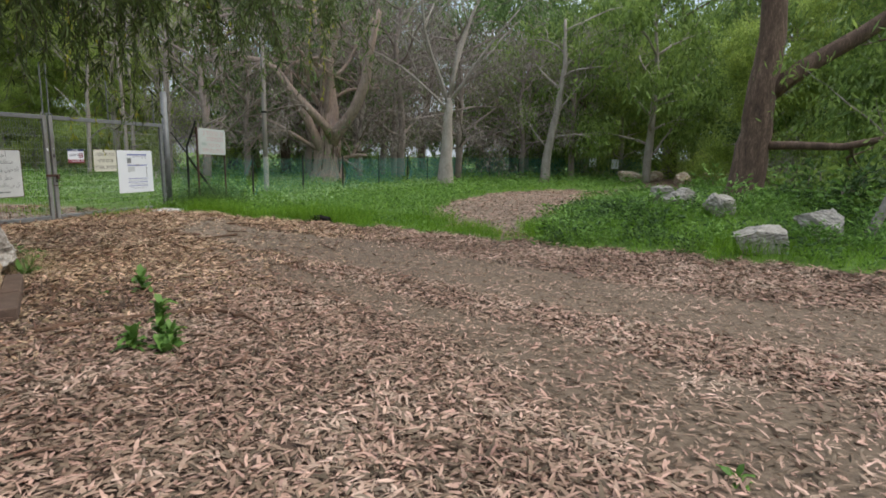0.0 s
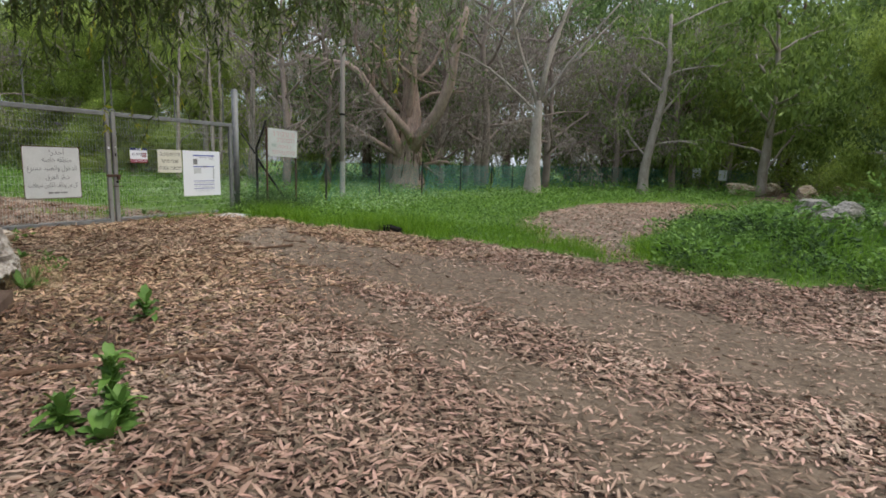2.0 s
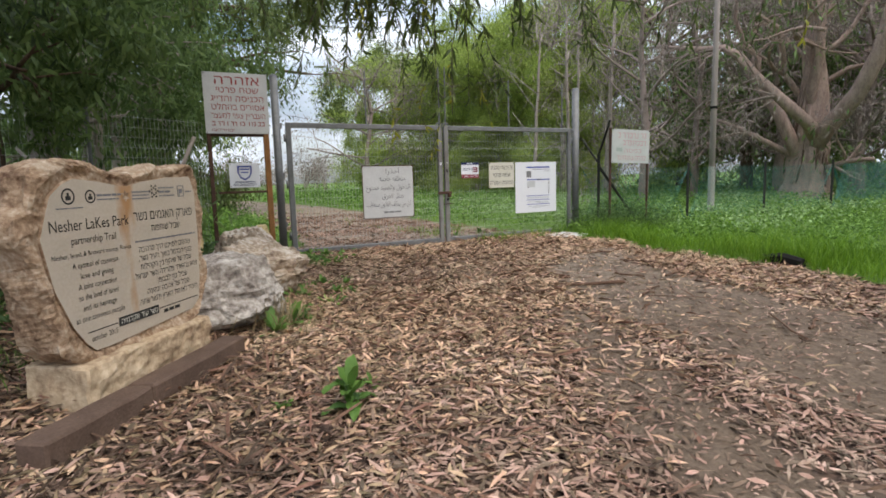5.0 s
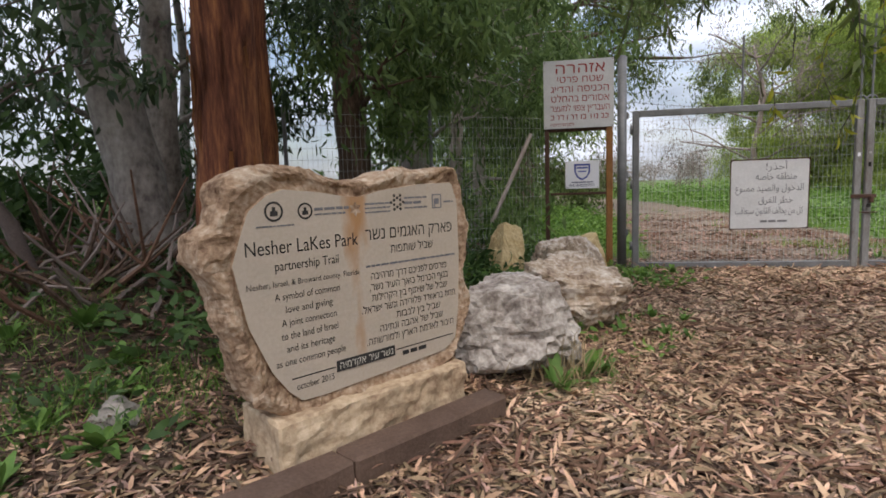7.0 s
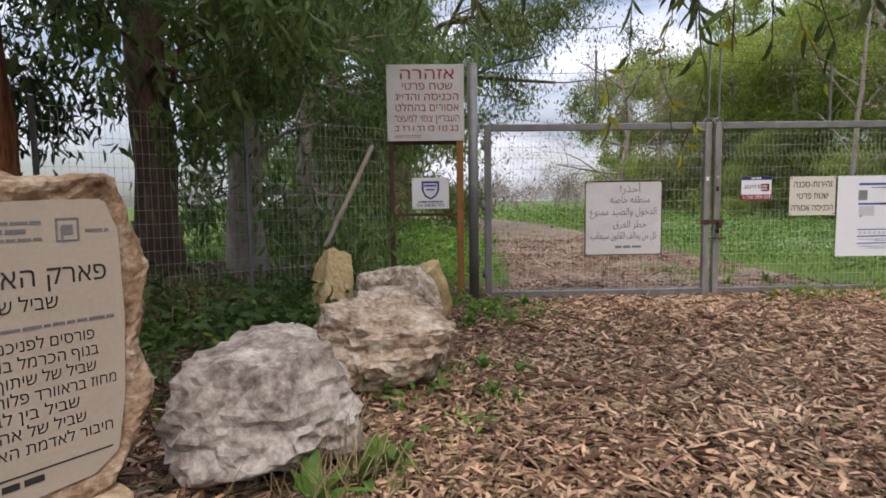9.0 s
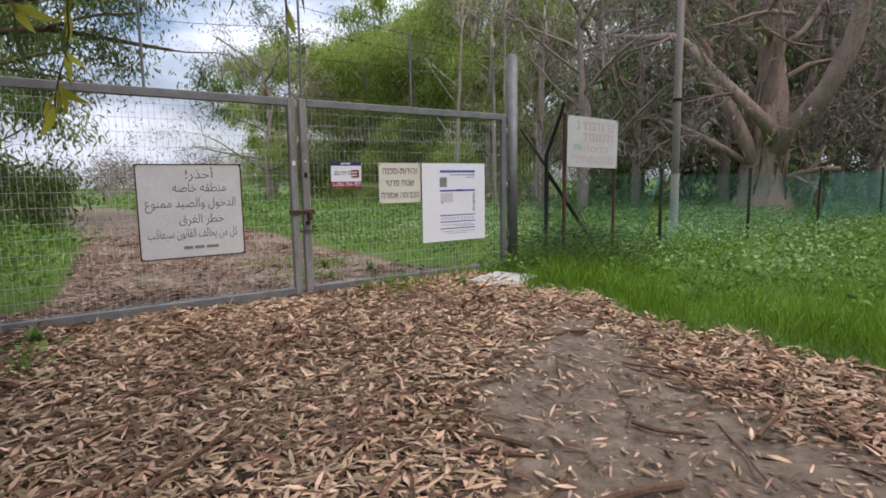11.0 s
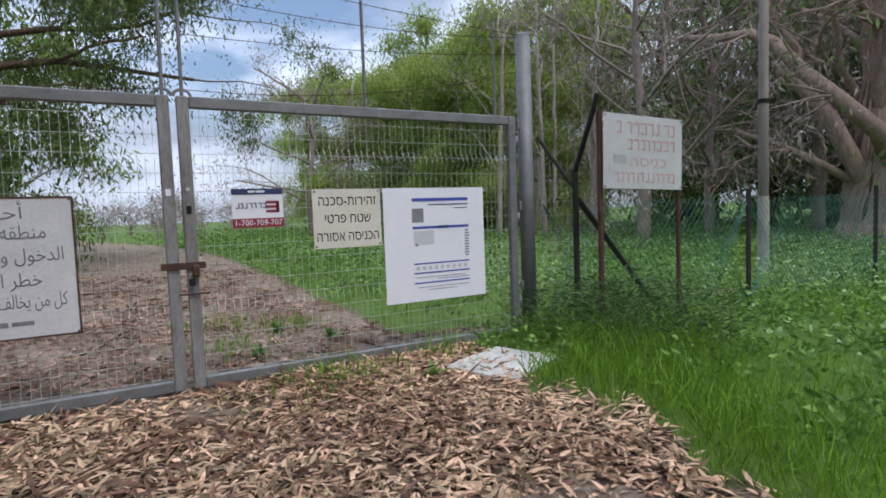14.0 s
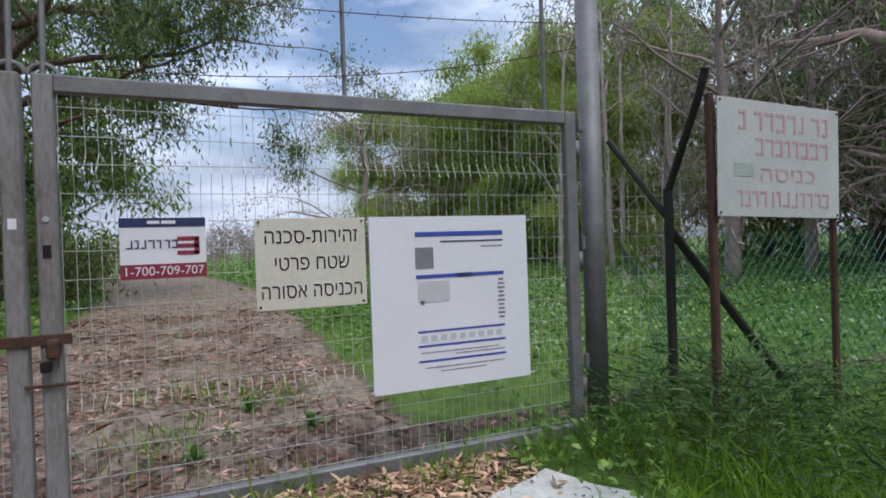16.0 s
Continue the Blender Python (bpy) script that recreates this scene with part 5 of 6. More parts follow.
tube(bm, [(0.1, 0, 1.7), (0.65, -0.3, 2.5), (1.3, -0.5, 3.0), (1.9, -0.6, 3.7), (2.5, -0.7, 4.9), (2.75, -0.7, 6.3), (3.3, -0.8, 8.0)], [0.40, 0.33, 0.28, 0.25, 0.21, 0.17, 0.1], 14, 0.16, 8.0)
part("limb", bm, M_BARKPINK, twisted, "thick pale pinkish limb leaning out", smooth=True)
rt = random.Random(15)
for k in range(46):
    a, z0, L = rt.uniform(3.3, 6.1), rt.uniform(0.3, 3.4), rt.uniform(0.5, 1.4)
    r0 = 0.80 - 0.12 * z0
    bm = tube(bmesh.new(), [(0.08 + r0 * math.cos(a), r0 * math.sin(a), z0), (0.08 + (r0 - 0.02) * math.cos(a + 0.08), (r0 - 0.02) * math.sin(a + 0.08), z0 + L * 0.5), (0.1 + (r0 - 0.12) * math.cos(a + 0.14), (r0 - 0.12) * math.sin(a + 0.14), z0 + L)], [0.02, 0.05, 0.025], 5, 0.3, k)
    part("bark_strip", bm, M_BARKPINK if k % 3 else M_BARKBROWN, twisted)

# its long crooked limb reaching over the meadow
REACH = [(-13.75, 25.0, 2.0), (-13.6, 24.0, 2.6), (-14.15, 23.2, 3.5), (-14.85, 23.0, 4.25), (-15.5, 23.0, 5.1), (-16.15, 23.0, 5.5), (-17.1, 23.0, 5.65), (-18.6, 23.0, 6.05)]
bm = bmesh.new()
line = [Vector(q) - twisted.location for q in REACH]
tube(bm, line, [0.26, 0.21, 0.18, 0.165, 0.15, 0.13, 0.11, 0.07], 12, 0.14, 3.0)
part("limb", bm, M_BARKPINK, twisted, "long bare pinkish limb", smooth=True)
rq = random.Random(77)
for k in range(22):
    bm = bmesh.new()
    bough(bm, line[2 + k % 6], (rq.gauss(-0.6, 0.4), rq.gauss(-0.2, 0.5), rq.gauss(-0.05, 0.35)), rq.uniform(2.0, 3.6), 0.035, rq, [], 3, 0.09, 5, 0.4, 0.3)
    part("twig", bm, M_TWIGPINK, twisted)

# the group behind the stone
# its limbs and crown lie above view, added to shade bank and stone
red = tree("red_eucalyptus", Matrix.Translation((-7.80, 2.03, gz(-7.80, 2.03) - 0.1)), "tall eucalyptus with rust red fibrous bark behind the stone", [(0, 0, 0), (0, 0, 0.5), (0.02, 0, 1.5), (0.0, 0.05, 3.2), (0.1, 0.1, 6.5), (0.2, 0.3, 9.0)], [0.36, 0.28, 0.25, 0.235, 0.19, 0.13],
           M_BARKRED, M_LEAFSHADE, 41, [(0.97, (-0.3, -1, 0.35), 4.5, 0.1), (0.94, (-1, -0.6, 0.4), 4.5, 0.1), (0.9, (0.5, -1, 0.25), 4.5, 0.1), (1.0, (-0.6, 0.2, 1), 4.0, 0.1), (1.0, (0.2, -0.8, 1), 4.0, 0.1), (0.96, (0.9, 0.5, 0.25), 5.0, 0.1), (0.98, (0.5, 0.9, 0.3), 5.0, 0.1), (0.93, (1.0, -0.2, 0.3), 5.0, 0.1)], (0.22, 0.05), 260, 1.2, 2, sides=40)
rb = random.Random(4)
for k in range(22):
    a = rb.uniform(-1.2, 2.4)
    z0, L, w = rb.uniform(0.3, 3.0), rb.uniform(0.5, 1.6), rb.uniform(0.02, 0.05)
    bm = bmesh.new()
    rows = []
    for i in range(8):
        z = z0 + L * i / 7
        rr = 0.275 - 0.012 * z + 0.012 + 0.03 * (abs(i - 3.5) / 3.5) ** 3 * rb.random()
        da = w / rr * (0.5 + 0.5 * math.sin(math.pi * (i + 0.5) / 8)) / 2
        drift = 0.03 * math.sin(i * 0.9 + k)
        rows.append([bm.verts.new((rr * math.cos(a + drift - da), rr * math.sin(a + drift - da), z)), bm.verts.new((rr * math.cos(a + drift + da), rr * math.sin(a + drift + da), z))])
    for q0, q1 in zip(rows, rows[1:]):
        bm.faces.new((q0[0], q0[1], q1[1], q1[0]))
    bmesh.ops.solidify(bm, geom=bm.faces[:], thickness=0.01)
    part("bark_strip", bm, M_BARKRED if k % 3 else M_BARKORANGE, red)
# this high crown is unseen too, put there for its shade
tree("red_eucalyptus", Matrix.Translation((-9.35, 1.5, gz(-9.35, 1.5) - 0.1)), "second red-brown trunk close behind the first", [(0, 0, 0), (0, 0, 1.0), (0.05, 0, 3.0), (0.0, 0, 6.5)], [0.25, 0.2, 0.18, 0.13], M_BARKRED, M_LEAFMID, 42, round_limbs(R, 9, 0.82, 1.0, 3.0, 0.07, 0.6), (0.18, 0.036), 90, 0.9, 2, sides=24)
# the first four limbs reach out of view to block light from the bank
tree("grey_eucalyptus", Matrix.Translation((-8.1, 0.97, gz(-8.1, 0.97) - 0.15)), "leaning smooth grey eucalyptus trunk with an unseen high crown added for shade", [(-0.05, 0, 0), (0.0, -0.02, 0.6), (0.12, -0.2, 2.0), (0.4, -0.55, 4.2), (0.5, -0.8, 6.5)], [0.33, 0.25, 0.205, 0.185, 0.14], M_BARKGREY, M_LEAFSHADE, 43, [(0.8, (1, -0.1, 0.5), 4.5, 0.1), (0.85, (1, -0.6, 0.5), 4.5, 0.1), (0.9, (0.9, 0.35, 0.7), 4.5, 0.1), (0.9, (0.5, -1, 0.6), 4.0, 0.1)] + round_limbs(R, 9, 0.8, 1.0, 3.0, 0.07, 0.6), (0.19, 0.04), 120, 0.9, 2, sides=24)
tree("grey_eucalyptus", Matrix.Translation((-9.6, 0.12, gz(-9.6, 0.12) - 0.1)), "slimmer grey eucalyptus between two stout ones", [(0, 0, 0), (0.0, 0, 1.0), (-0.05, 0.05, 3.0), (-0.1, 0.1, 6.5)], [0.26, 0.19, 0.165, 0.12], M_BARKGREY, M_LEAFSHADE, 44, round_limbs(R, 9, 0.28, 1.0, 1.7, 0.04), (0.15, 0.034), 70, 0.5, 2, fine=True, sides=20)
tree("slim_pale_tree", Matrix.Translation((-9.9, 0.62, gz(-9.9, 0.62) - 0.1)), "slim pale trunk between the grey and red trees", [(0, 0, 0), (0.0, 0, 1.0), (0.02, 0.03, 3.0), (0.0, 0.1, 6.5)], [0.12, 0.095, 0.085, 0.06], M_BARKPALE, None, 48, round_limbs(R, 3, 0.85, 1.0, 1.2, 0.03), sides=14)
tree("dark_eucalyptus", Matrix.Translation((-11.6, -0.9, gz(-11.6, -0.9) - 0.1)), "leafy dark young eucalyptus behind the grey trunks", [(0, 0, 0), (0.05, 0, 1.2), (0.0, 0.1, 3.0), (0.1, 0.1, 5.5)], [0.11, 0.09, 0.07, 0.03], M_BARKGREY, M_LEAFSHADE, 49, round_limbs(R, 9, 0.25, 1.0, 1.4, 0.03), (0.15, 0.036), 22, 0.5, 2, sides=12)
tree("leaning_sapling", Matrix.Translation((-7.15, 0.75, gz(-7.15, 0.75) - 0.1)), "thin dark sapling leaning out from the roots", [(0, 0, 0), (0.1, -0.15, 0.6), (0.3, -0.45, 1.5), (0.55, -0.8, 2.6), (0.7, -1.0, 4.0)], [0.07, 0.055, 0.05, 0.045, 0.02], M_TWIG, M_LEAFSHADE, 45, round_limbs(R, 7, 0.3, 1.0, 1.3, 0.02), (0.15, 0.04), 36, 0.34, 1, fine=True)
tree("dark_eucalyptus", Matrix.Translation((-11.2, 2.0, gz(-11.2, 2.0) - 0.1)), "dark shaded trunk by the mesh fence", [(0, 0, 0), (0, 0, 1.0), (0.05, 0, 3.0), (0.0, 0, 6.5)], [0.30, 0.24, 0.21, 0.15], M_BARKBROWN, M_LEAFDARK, 46, [b for b in round_limbs(R, 14, 0.42, 1.0, 1.35, 0.05) if b[1][1] > 0.25], (0.2, 0.046), 60, 0.5, 2, fine=True, droop=0.2, sides=20)
tree("pale_eucalyptus", Matrix.Translation((-12.95, 2.45, gz(-12.95, 2.45) - 0.1)), "pale peeling eucalyptus trunk behind the mesh fence", [(0, 0, 0), (0, 0, 1.0), (0.05, 0.05, 3.0), (0.0, 0.1, 6.5)], [0.32, 0.25, 0.2, 0.12], M_BARKPALE, M_LEAFDARK, 47, [b for b in round_limbs(R, 16, 0.35, 1.0, 2.0, 0.05) if b[1][1] > 0.0], (0.2, 0.046), 72, 0.6, 2, fine=True, droop=0.2, sides=20)
for k, (x, y, h) in enumerate(((-14.6, 3.0, 6.0), (-17.8, 2.6, 7.0), (-16.0, 3.3, 7.0))):
    tree("slim_eucalyptus", Matrix.Translation((x, y, gz(x, y) - 0.1)), "slim eucalyptus in the thicket behind the mesh fence", [(0, 0, 0), (0.05, 0.05, h * 0.3), (0.1 * (k % 3 - 1), 0.1, h * 0.7), (0.0, 0.2, h)], [0.17, 0.13, 0.1, 0.05], M_BARKGREY if k % 2 else M_BARKPALE, M_LEAFDARK, 60 + k,
         round_limbs(R, 9, 0.32, 1.0, 2.0, 0.04), (0.2, 0.046), 60, 0.65, 2, "slim trees behind the fence", droop=0.2)


tree("spreading_eucalyptus", Matrix.Translation((-26.0, 4.2, gz(-26.0, 4.2) - 0.1)), "dark spreading eucalyptus beyond the gate", [(0, 0, 0), (0, 0, 2.5), (0.2, 0.4, 6.0), (0.1, 0.6, 11)], [0.4, 0.32, 0.26, 0.12], M_BARKBROWN, M_LEAFOLIVE, 91, [(0.62, (0.1, 1, 0.55), 6.5, 0.12), (0.72, (0.0, 1, 0.5), 6.0, 0.11), (0.3, (0.4, 0.5, 0.2), 2.4, 0.09), (0.42, (0.9, -0.3, 0.3), 3.0, 0.09), (0.5, (0.3, 0.8, 0.3), 2.6, 0.09)] + round_limbs(R, 10, 0.65, 1.0, 4.0, 0.12), (0.2, 0.05), 220, 0.95, 2)

for k, (x, y, h) in enumerate(((-24.0, 22.4, 9.5), (-25.5, 24.2, 10.5), (-23.0, 23.8, 9.0), (-27.0, 26.8, 10.0), (-21.5, 22.6, 8.0), (-24.5, 20.6, 8.5))):
    tree("slim_pale_tree", Matrix.Translation((x, y, gz(x, y) - 0.1)), "slim pale half bare tree in the grey thicket", [(0, 0, 0), (0.1 * (k % 3 - 1), 0.05, h * 0.3), (0.3 * (k % 3 - 1), 0.1, h * 0.7), (0.45 * (k % 3 - 1), 0.2, h)], [0.10, 0.085, 0.06, 0.02], M_BARKPALE, M_DEADLEAF, 160 + k,
         round_limbs(R, 8, 0.25, 1.0, 2.4, 0.03, 0.9), (0.2, 0.03), 4, 0.6, 2, "pale trees in the thicket", droop=-0.05)


# hanging sprays from a bough overhead
def spray(at, length, n, seed, wander=0.5):
    """A hanging twig and the places of its leaves."""
    r = random.Random(seed)
    p = Vector(at)
    pts = [p.copy()]
    d = Vector((r.gauss(0, wander), r.gauss(0, wander), -0.6))
    for k in range(6):
        d = (d + Vector((r.gauss(0, 0.15), r.gauss(0, 0.15), -0.35))).normalized()
        p = p + d * length / 6
        pts.append(p.copy())
    spots = [pts[min(int(s * 6), 5)].lerp(pts[min(int(s * 6), 5) + 1], s * 6 % 1) for s in (r.random() ** 0.8 for _ in range(n))]
    return pts, spots


def overhead():
    t = thing("overhanging_bough", Matrix.Translation((-7.7, 1.95, gz(-7.7, 1.9))), "long bough hung with drooping eucalyptus sprays over the track", "branch")
    z0 = gz(-7.7, 1.9)
    o = Vector((-7.7, 1.95, z0))
    bm = bmesh.new()
    tube(bm, [Vector(p) - o for p in ((-7.7, 1.95, 4.6), (-7.6, 3.6, 5.2), (-7.2, 5.6, 5.3), (-6.6, 8.0, 5.4), (-6.0, 11.0, 5.2))], [0.14, 0.12, 0.09, 0.06, 0.03], 8, 0.1)
    tube(bm, [Vector(p) - o for p in ((-7.6, 3.6, 5.2), (-8.8, 5.4, 5.0), (-9.6, 7.0, 4.6))], [0.08, 0.05, 0.025], 6, 0.1)
    tube(bm, [Vector(p) - o for p in ((-7.2, 5.6, 5.3), (-5.9, 6.8, 5.1), (-4.6, 8.4, 4.7))], [0.07, 0.045, 0.02], 6, 0.1)
    part("limb", bm, M_BARKGREY, t)
    twigs = bmesh.new()
    dark, yel = [], []
    r = random.Random(5)
    lines = [((-7.6, 3.8, 4.9), (-6.0, 11.0, 4.9), 95), ((-7.6, 3.8, 4.9), (-9.6, 7.0, 4.4), 52), ((-7.2, 5.6, 5.0), (-4.6, 8.4, 4.5), 36)]
    for a, b, n in lines:
        knots = [(j + r.random()) / (n // 7) for j in range(n // 7)]
        hang = [r.uniform(0.6, 3.0) for j in knots]
        for k in range(n):
            j = k % len(knots)
            s = min(max(knots[j] + r.gauss(0, 0.012), 0), 1)
            p = Vector(a).lerp(Vector(b), s) + Vector((r.gauss(0, 0.25), r.gauss(0, 0.15), r.gauss(0, 0.2))) + Vector((math.sin(j * 2.4), 0, 0)) * 0.5
            length = hang[j] * r.uniform(0.7, 1.25)
            low = p.z - length
            floor = 2.75 if p.x < -7.9 else (1.6 if p.x < -6.5 and 5.2 < p.y < 6.9 else 2.15)
            if low < floor:
                length = p.z - floor - r.random() * 0.3
            pts, spots = spray(p, max(length, 0.6), 60, k + n * 100)
            tube(twigs, [q - o for q in pts], 0.004, 3)
            (yel if r.random() < 0.07 else dark).extend(spots)
    for j, (x, y, low) in enumerate(((-7.2, 6.35, 1.4), (-7.35, 6.1, 1.95), (-7.0, 6.6, 2.0), (-7.0, 7.0, 2.7), (-7.6, 5.7, 2.6), (-6.6, 5.2, 2.45), (-6.2, 4.6, 2.5), (-8.2, 6.2, 2.7), (-6.0, 7.5, 2.7), (-5.6, 8.2, 2.9), (-6.4, 6.2, 2.8), (-7.4, 4.9, 2.5))):
        for k in range(13):
            top = Vector((x + r.gauss(0, 0.22), y + r.gauss(0, 0.22), 4.9 + r.gauss(0, 0.2)))
            pts, spots = spray(top, (top.z - low) * r.uniform(0.65, 1.05), 60, 9000 + 50 * j + k, 0.1)
            tube(twigs, [q - o for q in pts], 0.004, 3)
            dark.extend(spots)
    for p, length in (((-7.3, 6.38, 1.95), 0.45), ((-7.3, 6.55, 1.6), 0.35), ((-7.3, 6.72, 2.2), 0.5), ((-7.6, 6.15, 1.8), 0.35), ((-7.45, 7.1, 2.05), 0.5), ((-6.9, 5.8, 2.8), 0.7), ((-7.0, 6.1, 2.9), 0.7), ((-5.6, 10.4, 3.9), 1.0), ((-6.9, 9.0, 3.9), 0.9), ((-7.4, 7.4, 3.5), 0.8)):
        pts, spots = spray(p, length, 12, int(p[1] * 77))
        tube(twigs, [q - o for q in pts], 0.003, 3)
        yel.extend(spots[:11])
        dark.extend(spots[11:])
    tagged(part("twig", twigs, M_TWIG, t), kind="stuff")
    for name, spots, m in (("leaves", dark, M_LEAFOLIVE), ("young_leaves", yel, M_LEAFYEL)):
        at = np.array([tuple(q - o) for q in spots])
        way = rng.normal(size=at.shape) * 0.5
        way[:, 2] -= 0.9
        n = len(at)
        tagged(leafmesh(name, leaves(at, way, (0.07 if m is M_LEAFYEL else 0.11) + (0.05 if m is M_LEAFYEL else 0.1) * rng.random(n), 0.018 + 0.014 * rng.random(n)), m, t), kind="stuff")


overhead()


# ---- trees farther off ----
def proto(name, label, h, r, bark, leaf, seed, leafsize, per, clump, n=9, lo=0.3, length=3.4, at=(0, 0, 0)):
    rr = random.Random(seed)
    return tree(name, Matrix.Translation(at), label, [(0, 0, -0.2), (rr.gauss(0, 0.15), 0, h * 0.3), (rr.gauss(0, 0.3), rr.gauss(0, 0.3), h * 0.65), (rr.gauss(0, 0.4), rr.gauss(0, 0.4), h)], [r, r * 0.75, r * 0.5, r * 0.2], bark, leaf, seed,
                round_limbs(rr, n, lo, 1.0, length, r * 0.35), leafsize, per, clump, 2, "background trees", droop=0.06, sides=10)


def scatter(ob, spots, seed):
    r = random.Random(seed)
    for x, y, s in spots:
        c = copy_thing(ob, Matrix.Translation((x, y, gz(x, y))) @ pose(0, 0, 0, 0, 0, r.uniform(0, 360)))
        c.scale = (s, s, s * r.uniform(0.9, 1.15))


dense_dark = proto("background_tree", "dense dark green eucalyptus in the wood", 11, 0.34, M_BARKBROWN, M_LEAFDARK, 71, (0.45, 0.12), 62, 1.25, 11, 0.18, 3.6, (-9, 47, 0))
dense_mid = proto("background_tree", "leafy mid green eucalyptus in the wood", 10, 0.28, M_BARKPALE, M_LEAFMID, 72, (0.44, 0.12), 65, 1.2, 11, 0.16, 3.4, (3, 50, 0))
light_one = proto("background_tree", "light olive green eucalyptus beyond the gate", 9, 0.24, M_BARKPALE, M_LEAFLIGHT, 73, (0.21, 0.055), 230, 0.9, 14, 0.14, 2.3, (-38, 24, 0))
bare_one = proto("bare_tree", "half dead tree with fine reddish grey twigs", 8, 0.2, M_TWIGPINK, M_DEADLEAF, 74, (0.22, 0.035), 34, 0.9, 14, 0.2, 3.2, (-18, 21, 0))
scatter(dense_dark, [(-19.8, 30, 0.95), (-16, 44, 1.1), (-3, 46, 1.0), (9, 42, 1.1), (14, 34, 1.0), (17, 26, 1.1), (-22, 40, 1.2), (-26, 33, 1.1), (-19, 33, 0.9), (-30, 41, 1.2), (-2, 56, 1.5), (-14, 56, 1.4), (-7, 51, 1.4), (4, 54, 1.4),
                     (-31, 0.6, 0.9)], 1)
scatter(dense_mid, [(-1, 43, 0.9), (10.5, 31, 0.9), (11, 48, 1.2), (-7, 42, 0.9), (-20, 48, 1.2), (20, 36, 1.1), (9, 20, 0.75), (12, 22, 0.9), (1.2, 35.5, 0.95), (-33, 4.0, 0.8)], 2)
scatter(light_one, [(-42, 26.5, 1.4), (-37, 24.5, 1.15), (-43, 21.5, 1.25), (-31, 27, 1.1), (-38, 29, 1.3), (-33.5, 24.6, 0.95), (-48, 26, 1.25), (-40, 31, 1.35), (-29, 30, 1.2), (-27, 24.5, 0.8), (-50, 30, 1.2), (-57, 24, 0.9), (-33, 22.5, 0.55), (6.3, 31, 0.8), (8.8, 24, 0.75), (-0.3, 41.5, 0.9)], 3)
scatter(bare_one, [(-17, 28, 1.1), (-13, 31, 1.0), (-10.5, 36, 1.0), (-16, 36, 1.2), (-40, 17.8, 1.15), (-13.5, 27.5, 0.9), (-6.5, 37, 1.0), (-11.8, 29.0, 1.2), (-18.5, 24.6, 0.9), (-9.5, 32.5, 1.15), (-3.2, 36.5, 1.0), (-15.2, 30.5, 1.25)], 4)


def low_bush(label, leaf, seed, L, n, size):
    t = thing("bush", Matrix.Translation((-60 - seed, 30, 0)), label, "bush", "far bushes")
    r = random.Random(seed)
    ends = []
    for k in range(7):
        bm = bmesh.new()
        bough(bm, (r.gauss(0, 0.2), r.gauss(0, 0.2), -0.1), (r.gauss(0, 0.7), r.gauss(0, 0.7), 1), size * r.uniform(0.6, 1), 0.04, r, ends, 1 if leaf else 2, 0.0, 4, 0.5)
        part("stem", bm, M_TWIGPINK, t)
    if leaf:
        leafmesh("foliage", diamonds(*crown_leaves(ends, n * 2, size * 0.38, L, L * 0.35, 0.1)), leaf, t)
    return t


grey_bush = low_bush("grey-brown half bare bush on the skyline", M_DEADLEAF, 1, 0.2, 16, 3.0)
green_bush = low_bush("dense green bush at the wood's edge", M_LEAFMID, 2, 0.25, 14, 1.6)
dark_bush = low_bush("dark shady bush under the trees", M_WEEDDARK, 3, 0.2, 16, 1.3)
light_bush = low_bush("light olive bush beside the far path", M_LEAFLIGHT, 4, 0.16, 26, 1.7)
scatter(light_bush, [(4.2, 36.5, 1.0), (6.0, 40, 1.3), (8.2, 38, 1.4), (5.8, 31.5, 0.9), (7.2, 34, 1.2), (3.2, 42, 1.2), (9.5, 35, 1.4)], 8)
scatter(grey_bush, [(6.4, 27.5, 0.55)] + [(-62 + 4.2 * k, 6 + 13 * math.sin(k * 1.9) ** 2, 0.8 + 0.2 * (k % 3)) for k in range(4)] + [(-70, 3 + 5 * k, 1.15) for k in range(7)] + [(-55, -2, 1.0), (-58, 2.5, 0.9), (-52, 13, 0.8)], 5)
scatter(green_bush, [(5.4, 11.8, 0.7), (4.8, 15.2, 0.8), (6.6, 12.9, 1.0), (8.6, 31, 1.2), (-1.2, 40.5, 1.2), (-40, 4, 1.4), (-46, 2, 1.5), (-22, 1.5, 1.3)] + [(-34 + 3.1 * k, 54 + 3 * math.sin(k * 1.7), 1.25 + 0.4 * math.sin(k)) for k in range(19)] + [(22 - 0.6 * k, 16 + 5 * k, 1.9) for k in range(7)], 6)
scatter(dark_bush, [(4.4, 13.0, 0.8), (-9.2, -1.6, 0.9), (-7.6, -1.6, 0.8), (-10.8, -0.6, 0.9), (-16.5, 2.0, 1.2), (-6.6, -2.4, 1.0), (-8.6, -0.9, 0.9), (-7.0, -1.0, 0.7), (-5.6, -1.6, 0.9), (-9.9, -2.6, 1.2), (-4.4, -2.4, 1.0), (-11.6, -2.0, 1.2)], 7)


# ---- growing things on the ground ----
def strewn(n, x0, x1, y0, y1, keep):
    x, y = rng.uniform(x0, x1, n), rng.uniform(y0, y1, n)
    ok = rng.random(n) < keep(x, y)
    return x[ok], y[ok]


def stuff(ob, label, category):
    return tagged(ob, label, category, kind="stuff")


def upright(x, y, lo, hi, width, lean=0.3):
    n = len(x)
    at = np.stack((x, y, ground_z(x, y) - 0.01), -1)
    way = np.stack((rng.normal(size=n) * lean, rng.normal(size=n) * lean, np.ones(n)), -1)
    return at, way, rng.uniform(lo, hi, n), width * (0.6 + 0.8 * rng.random(n))


